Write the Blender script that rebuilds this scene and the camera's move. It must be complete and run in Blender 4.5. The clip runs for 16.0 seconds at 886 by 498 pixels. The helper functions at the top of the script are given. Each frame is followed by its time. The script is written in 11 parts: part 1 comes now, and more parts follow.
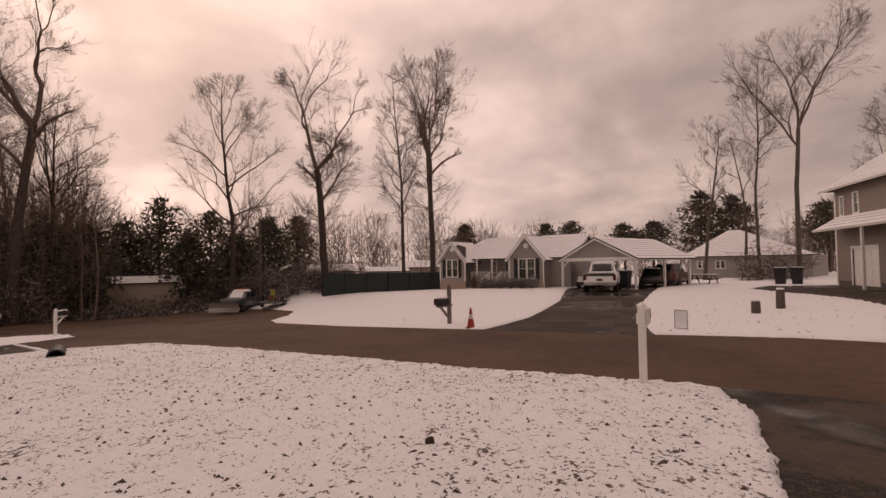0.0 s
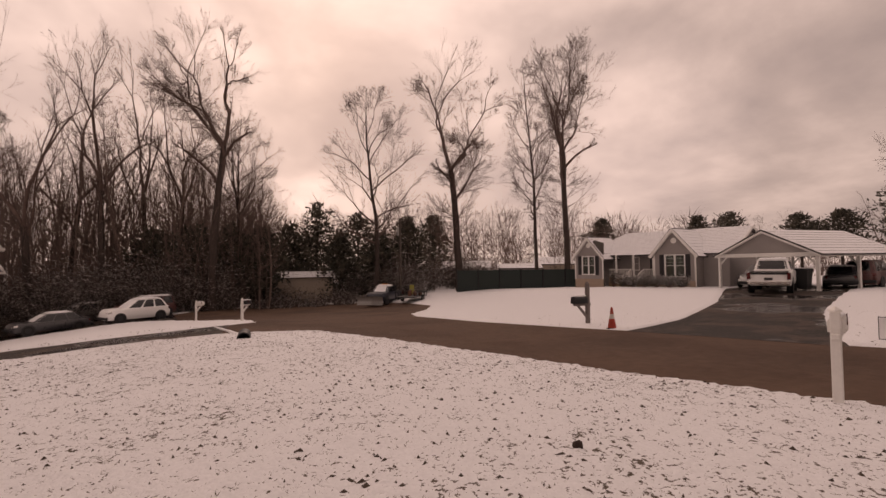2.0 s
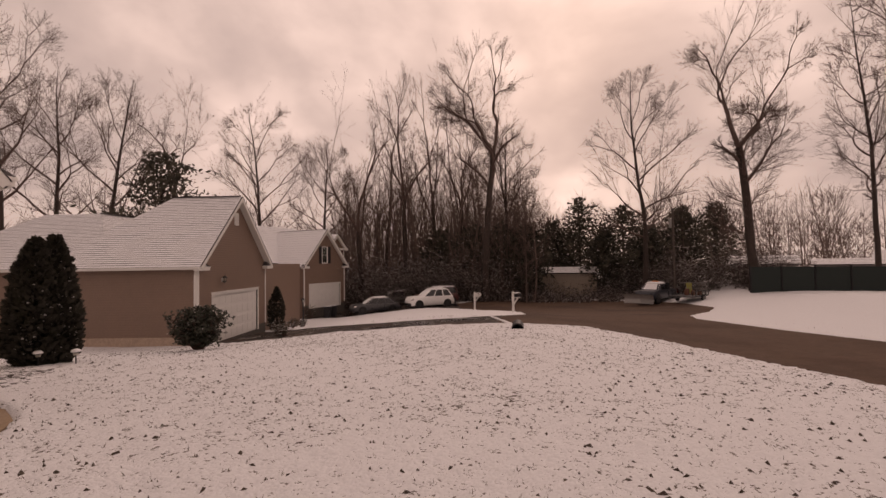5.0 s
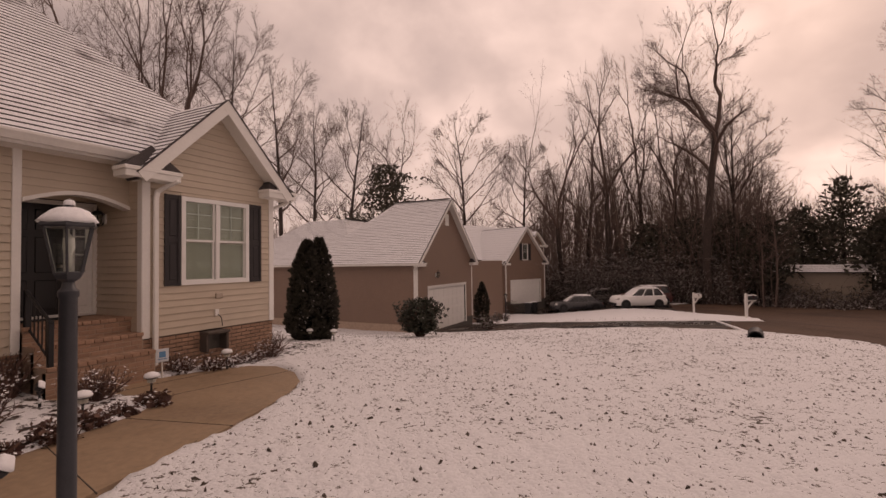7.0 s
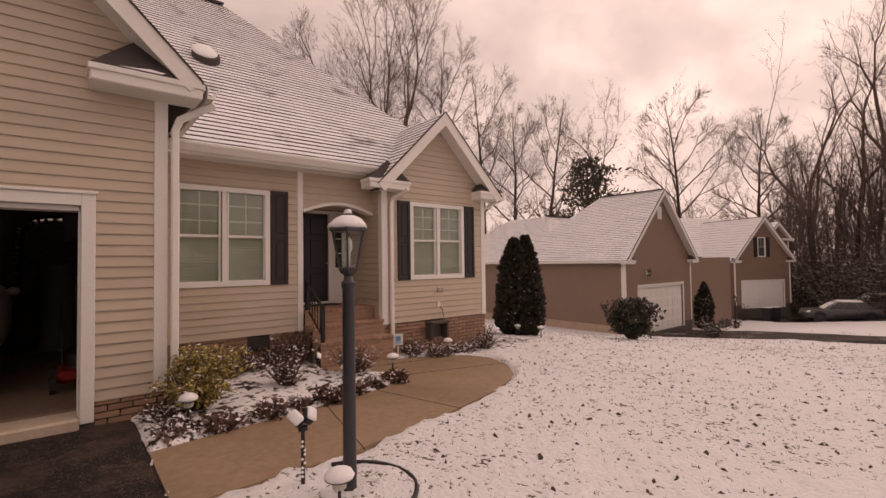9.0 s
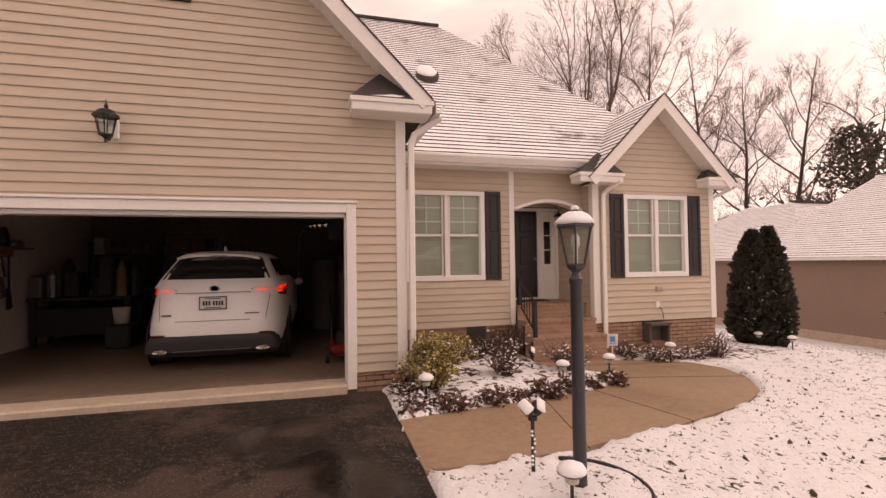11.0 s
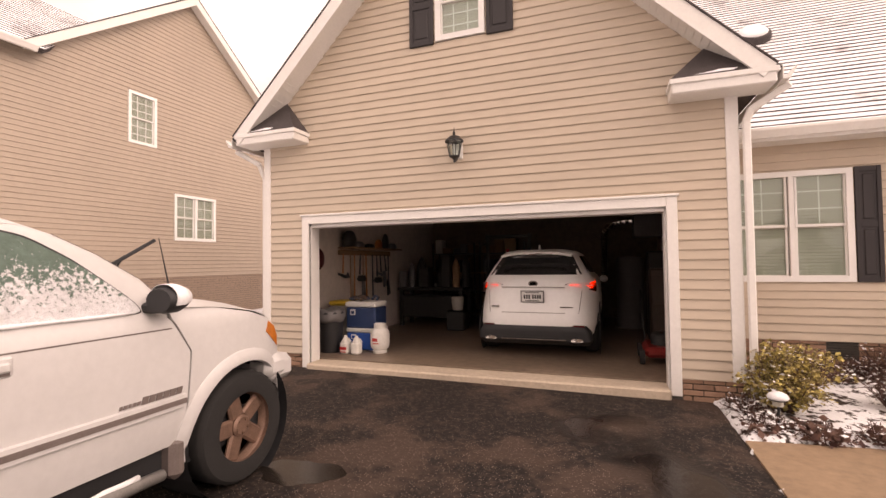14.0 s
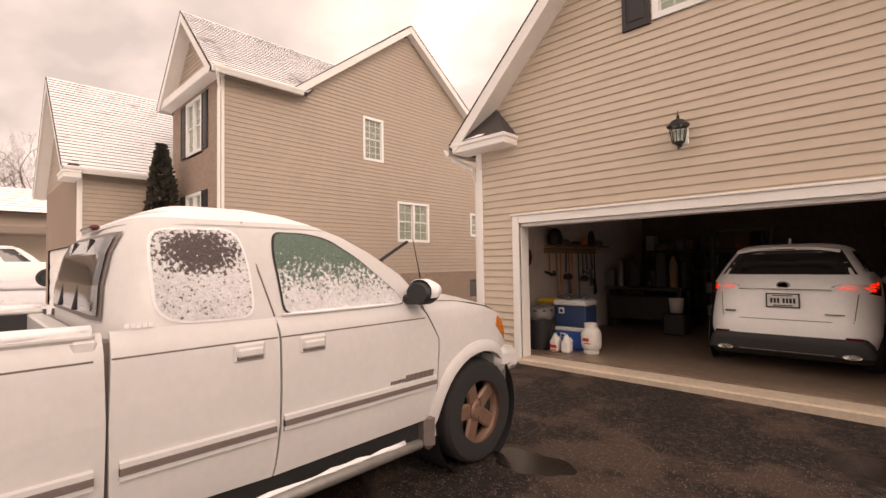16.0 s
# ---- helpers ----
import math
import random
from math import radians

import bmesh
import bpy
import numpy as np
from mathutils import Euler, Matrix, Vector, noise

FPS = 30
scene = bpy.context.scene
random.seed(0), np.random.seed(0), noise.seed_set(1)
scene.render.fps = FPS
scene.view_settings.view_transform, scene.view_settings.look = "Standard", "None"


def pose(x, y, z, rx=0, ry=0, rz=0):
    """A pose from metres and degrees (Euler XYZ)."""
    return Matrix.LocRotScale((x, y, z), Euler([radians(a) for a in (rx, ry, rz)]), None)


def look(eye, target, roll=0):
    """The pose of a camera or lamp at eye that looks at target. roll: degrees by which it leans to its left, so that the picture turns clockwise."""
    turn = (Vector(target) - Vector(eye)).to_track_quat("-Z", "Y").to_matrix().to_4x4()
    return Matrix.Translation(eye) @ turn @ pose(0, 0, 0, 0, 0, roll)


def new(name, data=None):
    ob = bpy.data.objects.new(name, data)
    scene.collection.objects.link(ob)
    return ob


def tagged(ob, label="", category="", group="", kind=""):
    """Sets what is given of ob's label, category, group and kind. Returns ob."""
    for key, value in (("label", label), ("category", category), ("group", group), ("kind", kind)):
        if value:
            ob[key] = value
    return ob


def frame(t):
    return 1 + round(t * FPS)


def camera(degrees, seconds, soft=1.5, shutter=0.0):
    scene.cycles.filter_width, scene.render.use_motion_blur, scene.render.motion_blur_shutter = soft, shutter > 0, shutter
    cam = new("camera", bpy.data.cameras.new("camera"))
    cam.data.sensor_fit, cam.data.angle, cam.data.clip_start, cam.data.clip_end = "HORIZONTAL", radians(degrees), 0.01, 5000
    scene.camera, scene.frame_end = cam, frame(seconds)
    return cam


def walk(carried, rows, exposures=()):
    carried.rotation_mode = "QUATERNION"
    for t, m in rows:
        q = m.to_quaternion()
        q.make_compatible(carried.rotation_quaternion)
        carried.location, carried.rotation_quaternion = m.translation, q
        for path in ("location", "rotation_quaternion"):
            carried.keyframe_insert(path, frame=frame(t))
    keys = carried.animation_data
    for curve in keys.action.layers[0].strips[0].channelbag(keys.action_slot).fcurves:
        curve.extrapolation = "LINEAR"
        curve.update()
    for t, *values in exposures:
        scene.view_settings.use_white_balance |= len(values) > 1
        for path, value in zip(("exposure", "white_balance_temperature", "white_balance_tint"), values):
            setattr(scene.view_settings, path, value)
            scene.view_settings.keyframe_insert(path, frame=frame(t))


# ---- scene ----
cam = camera(88.0, 16.0)

PATH = [
    (0.0, 0.502, 0.357, 1.521, 91.95, 0.83, -136.22),
    (0.5, 0.527, 0.372, 1.522, 91.91, 0.79, -132.07),
    (1.0, 0.547, 0.383, 1.522, 91.88, 0.79, -128.61),
    (1.5, 0.568, 0.400, 1.522, 91.80, 0.78, -124.70),
    (2.0, 0.590, 0.424, 1.522, 91.78, 0.81, -119.91),
    (2.5, 0.610, 0.450, 1.522, 91.72, 0.78, -115.22),
    (3.0, 0.625, 0.476, 1.522, 91.74, 0.76, -110.63),
    (5.5, 0.650, 0.673, 1.523, 91.69, 0.86, -81.84),
    (6.0, 0.638, 0.717, 1.523, 91.70, 0.85, -75.48),
    (6.5, 0.620, 0.759, 1.523, 91.69, 0.86, -69.27),
    (7.0, 0.600, 0.793, 1.523, 91.66, 0.81, -63.73),
    (7.5, 0.573, 0.826, 1.523, 91.68, 0.78, -58.00),
    (8.0, 0.539, 0.861, 1.523, 91.73, 0.74, -51.64),
    (8.5, 0.498, 0.894, 1.523, 91.73, 0.79, -45.00),
    (9.0, 0.459, 0.917, 1.524, 91.67, 0.79, -39.30),
    (11.5, 0.203, 0.968, 1.524, 91.53, 0.73, -8.62),
    (12.0, 0.147, 0.961, 1.524, 91.51, 0.71, -2.56),
    (12.5, 0.093, 0.948, 1.524, 91.61, 0.67, 3.24),
    (13.0, 0.040, 0.930, 1.525, 91.78, 0.63, 9.09),
    (13.5, -0.005, 0.908, 1.525, 91.79, 0.69, 14.05),
    (14.0, -0.057, 0.880, 1.525, 91.74, 0.77, 19.95),
    (14.5, -0.109, 0.846, 1.525, 91.81, 0.77, 26.01),
    (15.0, -0.158, 0.807, 1.525, 91.94, 0.64, 32.11),
    (15.5, -0.200, 0.766, 1.525, 91.83, 0.79, 37.55),
    (16.0, -0.243, 0.717, 1.525, 91.85, 0.86, 43.71),
]
EXPOSURES = [(0.0, -0.9, 8700, 36), (3.0, -0.92, 8700, 36), (6.0, -1.0, 8700, 37), (8.0, -0.78, 8700, 38), (9.2, -0.52, 8600, 36), (11.5, 0.24, 8600, 35), (13.0, 0.62, 8300, 31), (14.5, 0.64, 8200, 28), (16.0, 0.32, 8300, 26)]
walk(cam, [(t, pose(*row)) for t, *row in PATH], EXPOSURES)

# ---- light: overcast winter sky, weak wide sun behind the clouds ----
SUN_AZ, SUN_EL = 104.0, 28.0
world = bpy.data.worlds.new("winter_sky")
scene.world = world
world.use_nodes = True
wn, wl = world.node_tree.nodes, world.node_tree.links
wn.clear()
w_out = wn.new("ShaderNodeOutputWorld")
w_bg = wn.new("ShaderNodeBackground")
w_sky = wn.new("ShaderNodeTexSky")
w_sky.sky_type = "NISHITA"
w_sky.sun_disc = False
w_sky.sun_elevation, w_sky.sun_rotation = radians(SUN_EL), radians(SUN_AZ)
w_sky.air_density, w_sky.dust_density, w_sky.ozone_density = 1.0, 4.0, 1.0
w_co = wn.new("ShaderNodeTexCoord")
w_sep = wn.new("ShaderNodeSeparateXYZ")
wl.new(w_co.outputs["Generated"], w_sep.inputs[0])
w_add = wn.new("ShaderNodeMath"); w_add.operation = "ADD"; w_add.inputs[1].default_value = 0.32
wl.new(w_sep.outputs[2], w_add.inputs[0])
w_dx = wn.new("ShaderNodeMath"); w_dx.operation = "DIVIDE"
w_dy = wn.new("ShaderNodeMath"); w_dy.operation = "DIVIDE"
wl.new(w_sep.outputs[0], w_dx.inputs[0]); wl.new(w_add.outputs[0], w_dx.inputs[1])
wl.new(w_sep.outputs[1], w_dy.inputs[0]); wl.new(w_add.outputs[0], w_dy.inputs[1])
w_com = wn.new("ShaderNodeCombineXYZ")
wl.new(w_dx.outputs[0], w_com.inputs[0]); wl.new(w_dy.outputs[0], w_com.inputs[1])
w_com.inputs[2].default_value = 3.7
w_no = wn.new("ShaderNodeTexNoise")
w_no.inputs["Scale"].default_value, w_no.inputs["Detail"].default_value = 1.5, 7.0
w_no.inputs["Roughness"].default_value, w_no.inputs["Distortion"].default_value = 0.52, 0.15
wl.new(w_com.outputs[0], w_no.inputs["Vector"])
w_ramp = wn.new("ShaderNodeValToRGB")
w_ramp.color_ramp.elements[0].position, w_ramp.color_ramp.elements[0].color = 0.36, (5.6, 5.5, 5.6, 1)
w_ramp.color_ramp.elements[1].position, w_ramp.color_ramp.elements[1].color = 0.66, (11.5, 11.2, 10.9, 1)
w_e = w_ramp.color_ramp.elements.new(0.50); w_e.color = (7.8, 7.6, 7.5, 1)
wl.new(w_no.outputs["Fac"], w_ramp.inputs[0])
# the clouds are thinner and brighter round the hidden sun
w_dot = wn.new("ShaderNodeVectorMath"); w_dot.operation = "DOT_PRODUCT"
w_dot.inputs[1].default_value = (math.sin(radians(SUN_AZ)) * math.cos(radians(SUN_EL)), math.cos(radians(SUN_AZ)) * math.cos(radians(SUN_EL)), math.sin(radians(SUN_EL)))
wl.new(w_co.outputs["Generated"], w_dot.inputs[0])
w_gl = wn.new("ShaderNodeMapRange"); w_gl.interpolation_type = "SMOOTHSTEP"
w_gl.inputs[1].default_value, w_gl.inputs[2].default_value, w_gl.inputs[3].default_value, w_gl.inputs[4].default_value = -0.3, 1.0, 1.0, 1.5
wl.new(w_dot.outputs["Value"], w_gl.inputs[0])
# a heavier grey bank of cloud stands down the street
w_dot2 = wn.new("ShaderNodeVectorMath"); w_dot2.operation = "DOT_PRODUCT"
w_dot2.inputs[1].default_value = (math.sin(radians(164)) * math.cos(radians(24)), math.cos(radians(164)) * math.cos(radians(24)), math.sin(radians(24)))
wl.new(w_co.outputs["Generated"], w_dot2.inputs[0])
w_bank = wn.new("ShaderNodeMapRange"); w_bank.interpolation_type = "SMOOTHSTEP"
w_bank.inputs[1].default_value, w_bank.inputs[2].default_value, w_bank.inputs[3].default_value, w_bank.inputs[4].default_value = 0.78, 1.0, 1.0, 0.74
wl.new(w_dot2.outputs["Value"], w_bank.inputs[0])
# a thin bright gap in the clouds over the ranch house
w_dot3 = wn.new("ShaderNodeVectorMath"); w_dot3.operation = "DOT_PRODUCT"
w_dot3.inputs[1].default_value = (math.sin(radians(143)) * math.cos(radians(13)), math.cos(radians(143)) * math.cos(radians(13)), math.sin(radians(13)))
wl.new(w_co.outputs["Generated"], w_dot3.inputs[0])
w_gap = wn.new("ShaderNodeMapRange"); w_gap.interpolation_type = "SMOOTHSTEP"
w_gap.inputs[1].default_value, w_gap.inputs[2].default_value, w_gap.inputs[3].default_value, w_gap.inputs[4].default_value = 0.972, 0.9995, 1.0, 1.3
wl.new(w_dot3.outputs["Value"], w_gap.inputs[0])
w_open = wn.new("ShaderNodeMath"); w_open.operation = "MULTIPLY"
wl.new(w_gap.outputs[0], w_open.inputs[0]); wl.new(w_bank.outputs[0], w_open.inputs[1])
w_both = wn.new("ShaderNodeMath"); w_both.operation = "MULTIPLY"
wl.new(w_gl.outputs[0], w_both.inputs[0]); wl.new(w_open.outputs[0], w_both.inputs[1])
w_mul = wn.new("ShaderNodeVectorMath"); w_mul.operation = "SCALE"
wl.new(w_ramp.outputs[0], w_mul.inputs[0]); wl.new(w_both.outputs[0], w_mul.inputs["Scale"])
w_mix = wn.new("ShaderNodeMix"); w_mix.data_type = "RGBA"
w_mix.inputs[0].default_value = 0.95
wl.new(w_sky.outputs[0], w_mix.inputs[6]); wl.new(w_mul.outputs[0], w_mix.inputs[7])
wl.new(w_mix.outputs[2], w_bg.inputs[0])
w_bg.inputs[1].default_value = 0.1
wl.new(w_bg.outputs[0], w_out.inputs[0])

sun_data = bpy.data.lights.new("sun", "SUN")
sun_data.energy, sun_data.angle, sun_data.color = 0.7, radians(25), (1.0, 0.95, 0.88)
sun = new("sun", sun_data)
sa, se = radians(SUN_AZ), radians(SUN_EL)
sun.matrix_world = look((60 * math.sin(sa) * math.cos(se), 60 * math.cos(sa) * math.cos(se), 60 * math.sin(se)), (0, 0, 0))

# ---- tools: meshes ----
class Geo:
    """Collects vertices, faces and a material slot for each face."""
    def __init__(self):
        self.v, self.f, self.m = [], [], []

    def add(self, verts, faces, mi=0):
        n = len(self.v)
        self.v.extend(verts)
        self.f.extend([tuple(i + n for i in f) for f in faces])
        self.m.extend([mi] * len(faces))
        return self

    def box(self, x0, y0, z0, x1, y1, z1, mi=0, c=0.0, m=None):
        x0, x1 = min(x0, x1), max(x0, x1); y0, y1 = min(y0, y1), max(y0, y1); z0, z1 = min(z0, z1), max(z0, z1)
        if c <= 0:
            vs = [(x, y, z) for z in (z0, z1) for y in (y0, y1) for x in (x0, x1)]
            fs = [(0, 2, 3, 1), (4, 5, 7, 6), (0, 1, 5, 4), (2, 6, 7, 3), (0, 4, 6, 2), (1, 3, 7, 5)]
        else:
            c = min(c, (x1 - x0) * 0.45, (y1 - y0) * 0.45, (z1 - z0) * 0.45)
            vs, idx = [], {}
            for i in (0, 1):
                for j in (0, 1):
                    for k in (0, 1):
                        p = [(x0, x1)[i], (y0, y1)[j], (z0, z1)[k]]
                        s = [(c, -c)[i], (c, -c)[j], (c, -c)[k]]
                        for a in range(3):
                            q = [p[b] + (0 if b == a else s[b]) for b in range(3)]
                            idx[i, j, k, a] = len(vs); vs.append(tuple(q))
            fs = []
            for a in range(3):
                b, d = (a + 1) % 3, (a + 2) % 3
                for e in (0, 1):
                    loop = []
                    for bb, dd in ((0, 0), (1, 0), (1, 1), (0, 1)):
                        key = [0, 0, 0]; key[a], key[b], key[d] = e, bb, dd
                        loop.append(idx[(*key, a)])
                    fs.append(tuple(loop if e else loop[::-1]))
                for bb in (0, 1):
                    for dd in (0, 1):
                        k0, k1 = [0, 0, 0], [0, 0, 0]
                        k0[b] = k1[b] = bb; k0[d] = k1[d] = dd; k0[a], k1[a] = 0, 1
                        lp = (idx[(*k0, b)], idx[(*k1, b)], idx[(*k1, d)], idx[(*k0, d)])
                        fs.append(lp if bb == dd else lp[::-1])
            for i in (0, 1):
                for j in (0, 1):
                    for k in (0, 1):
                        lp = (idx[i, j, k, 0], idx[i, j, k, 1], idx[i, j, k, 2])
                        fs.append(lp if (i + j + k) % 2 else lp[::-1])
        if m is not None:
            vs = [tuple(m @ Vector(p)) for p in vs]
        return self.add(vs, fs, mi)

    def tube(self, pts, radii, n=6, mi=0, cap=True):
        """A tube along points with a radius each."""
        base = len(self.v)
        ax = None
        for i, p in enumerate(pts):
            a = Vector(pts[max(i - 1, 0)]); b = Vector(pts[min(i + 1, len(pts) - 1)])
            d = (b - a)
            d = d.normalized() if d.length > 1e-9 else Vector((0, 0, 1))
            if ax is None:
                ax = d.orthogonal().normalized()
            else:
                ax = (ax - d * ax.dot(d))
                ax = ax.normalized() if ax.length > 1e-6 else d.orthogonal().normalized()
            bx = d.cross(ax)
            for k in range(n):
                t = 2 * math.pi * k / n
                q = Vector(p) + (ax * math.cos(t) + bx * math.sin(t)) * radii[i]
                self.v.append((q.x, q.y, q.z))
        for i in range(len(pts) - 1):
            for k in range(n):
                a, b = base + i * n + k, base + i * n + (k + 1) % n
                self.f.append((a, b, b + n, a + n)); self.m.append(mi)
        if cap:
            self.f.append(tuple(base + k for k in reversed(range(n)))); self.m.append(mi)
            e = base + (len(pts) - 1) * n
            self.f.append(tuple(e + k for k in range(n))); self.m.append(mi)
        return self

    def lathe(self, prof, n=16, mi=0, o=(0, 0, 0), axis="z", sx=1.0, sy=1.0, caps=True):
        """Turns (radius, height) points about an axis."""
        base = len(self.v)
        for r, h in prof:
            for k in range(n):
                t = 2 * math.pi * k / n
                a, b = r * math.cos(t) * sx, r * math.sin(t) * sy
                p = {"z": (a, b, h), "x": (h, a, b), "y": (b, h, a)}[axis]
                self.v.append((p[0] + o[0], p[1] + o[1], p[2] + o[2]))
        for i in range(len(prof) - 1):
            for k in range(n):
                a, b = base + i * n + k, base + i * n + (k + 1) % n
                self.f.append((a, b, b + n, a + n)); self.m.append(mi)
        if caps and prof[0][0] > 1e-6:
            self.f.append(tuple(base + k for k in reversed(range(n)))); self.m.append(mi)
        if caps and prof[-1][0] > 1e-6:
            e = base + (len(prof) - 1) * n
            self.f.append(tuple(e + k for k in range(n))); self.m.append(mi)
        return self

    def prism(self, poly, d, mi=0, mi_side=None):
        """A polygon of 3D points, thickened by the vector d."""
        n = len(poly); d = Vector(d)
        vs = [tuple(p) for p in poly] + [tuple(Vector(p) + d) for p in poly]
        self.add(vs, [tuple(reversed(range(n))), tuple(range(n, 2 * n))], mi)
        b = len(self.v) - 2 * n
        for i in range(n):
            j = (i + 1) % n
            self.f.append((b + i, b + j, b + n + j, b + n + i)); self.m.append(mi if mi_side is None else mi_side)
        return self


def put(name, g, mats, parent=None, m=None, smooth=False, label="", recalc=True, autos=None):
    """Links a Geo as one mesh object."""
    me = bpy.data.meshes.new(name)
    me.from_pydata(g.v, [], g.f)
    for mt in (mats if isinstance(mats, (list, tuple)) else [mats]):
        me.materials.append(mt)
    me.polygons.foreach_set("material_index", g.m)
    if recalc:
        bm = bmesh.new(); bm.from_mesh(me)
        bmesh.ops.recalc_face_normals(bm, faces=bm.faces)
        bm.to_mesh(me); bm.free()
    if smooth:
        me.polygons.foreach_set("use_smooth", [True] * len(me.polygons))
        if autos:
            me.set_sharp_from_angle(angle=radians(autos))
    ob = new(name, me)
    if parent is not None:
        ob.parent = parent
    if m is not None:
        ob.matrix_local = m
    if label:
        ob["label"] = label
    return ob


def part(name, g, mats, parent, label="", m=None, smooth=False, autos=None, recalc=True):
    return put(name, g, mats, parent, m, smooth, label, recalc, autos)


def thing(name, m, label, category, group="", kind=""):
    ob = new(name)
    ob.empty_display_size = 0.2
    ob.matrix_basis = m
    return tagged(ob, label, category, group, kind)


def mesh_np(name, verts, faces, mats, midx=None):
    """A mesh from arrays of vertices and triangles."""
    me = bpy.data.meshes.new(name)
    verts = np.asarray(verts, np.float32); faces = np.asarray(faces, np.int32)
    k = faces.shape[1]
    me.vertices.add(len(verts)); me.vertices.foreach_set("co", verts.ravel())
    me.loops.add(faces.size); me.loops.foreach_set("vertex_index", faces.ravel())
    me.polygons.add(len(faces))
    me.polygons.foreach_set("loop_start", np.arange(0, faces.size, k, dtype=np.int32))
    for mt in (mats if isinstance(mats, (list, tuple)) else [mats]):
        me.materials.append(mt)
    if midx is not None:
        me.polygons.foreach_set("material_index", np.asarray(midx, np.int32))
    me.update(calc_edges=True)
    me.validate()
    return me


def smooth_np(a, b, v):
    t = np.clip((v - a) / (b - a), 0, 1)
    return t * t * (3 - 2 * t)


def land(x, y):
    """The height of the ground."""
    x = np.asarray(x, float); y = np.asarray(y, float)
    s = np.logaddexp(0, (x - 2) / 2.0) * 2.0
    s = np.where(x > 34, s - 0.5 * np.maximum(x - 34, 0), s)
    z = -0.055 * np.minimum(s, 46)
    z = z - 0.25 * smooth_np(-2.5, -7, y) * smooth_np(-24, -12, y)
    z = z + 0.03 * np.maximum(-x - 9, 0) * smooth_np(90, 60, -x)
    z = z + 0.032 * np.clip(x - 5, 0, 45) * smooth_np(-16, -29, y) * smooth_np(-120, -60, y)
    return z - 1.0 * smooth_np(2, 13, y) * smooth_np(8, 20, x) * smooth_np(60, 40, x) - 0.5 * smooth_np(24, 44, x)


def gz(x, y):
    return float(land(x, y))

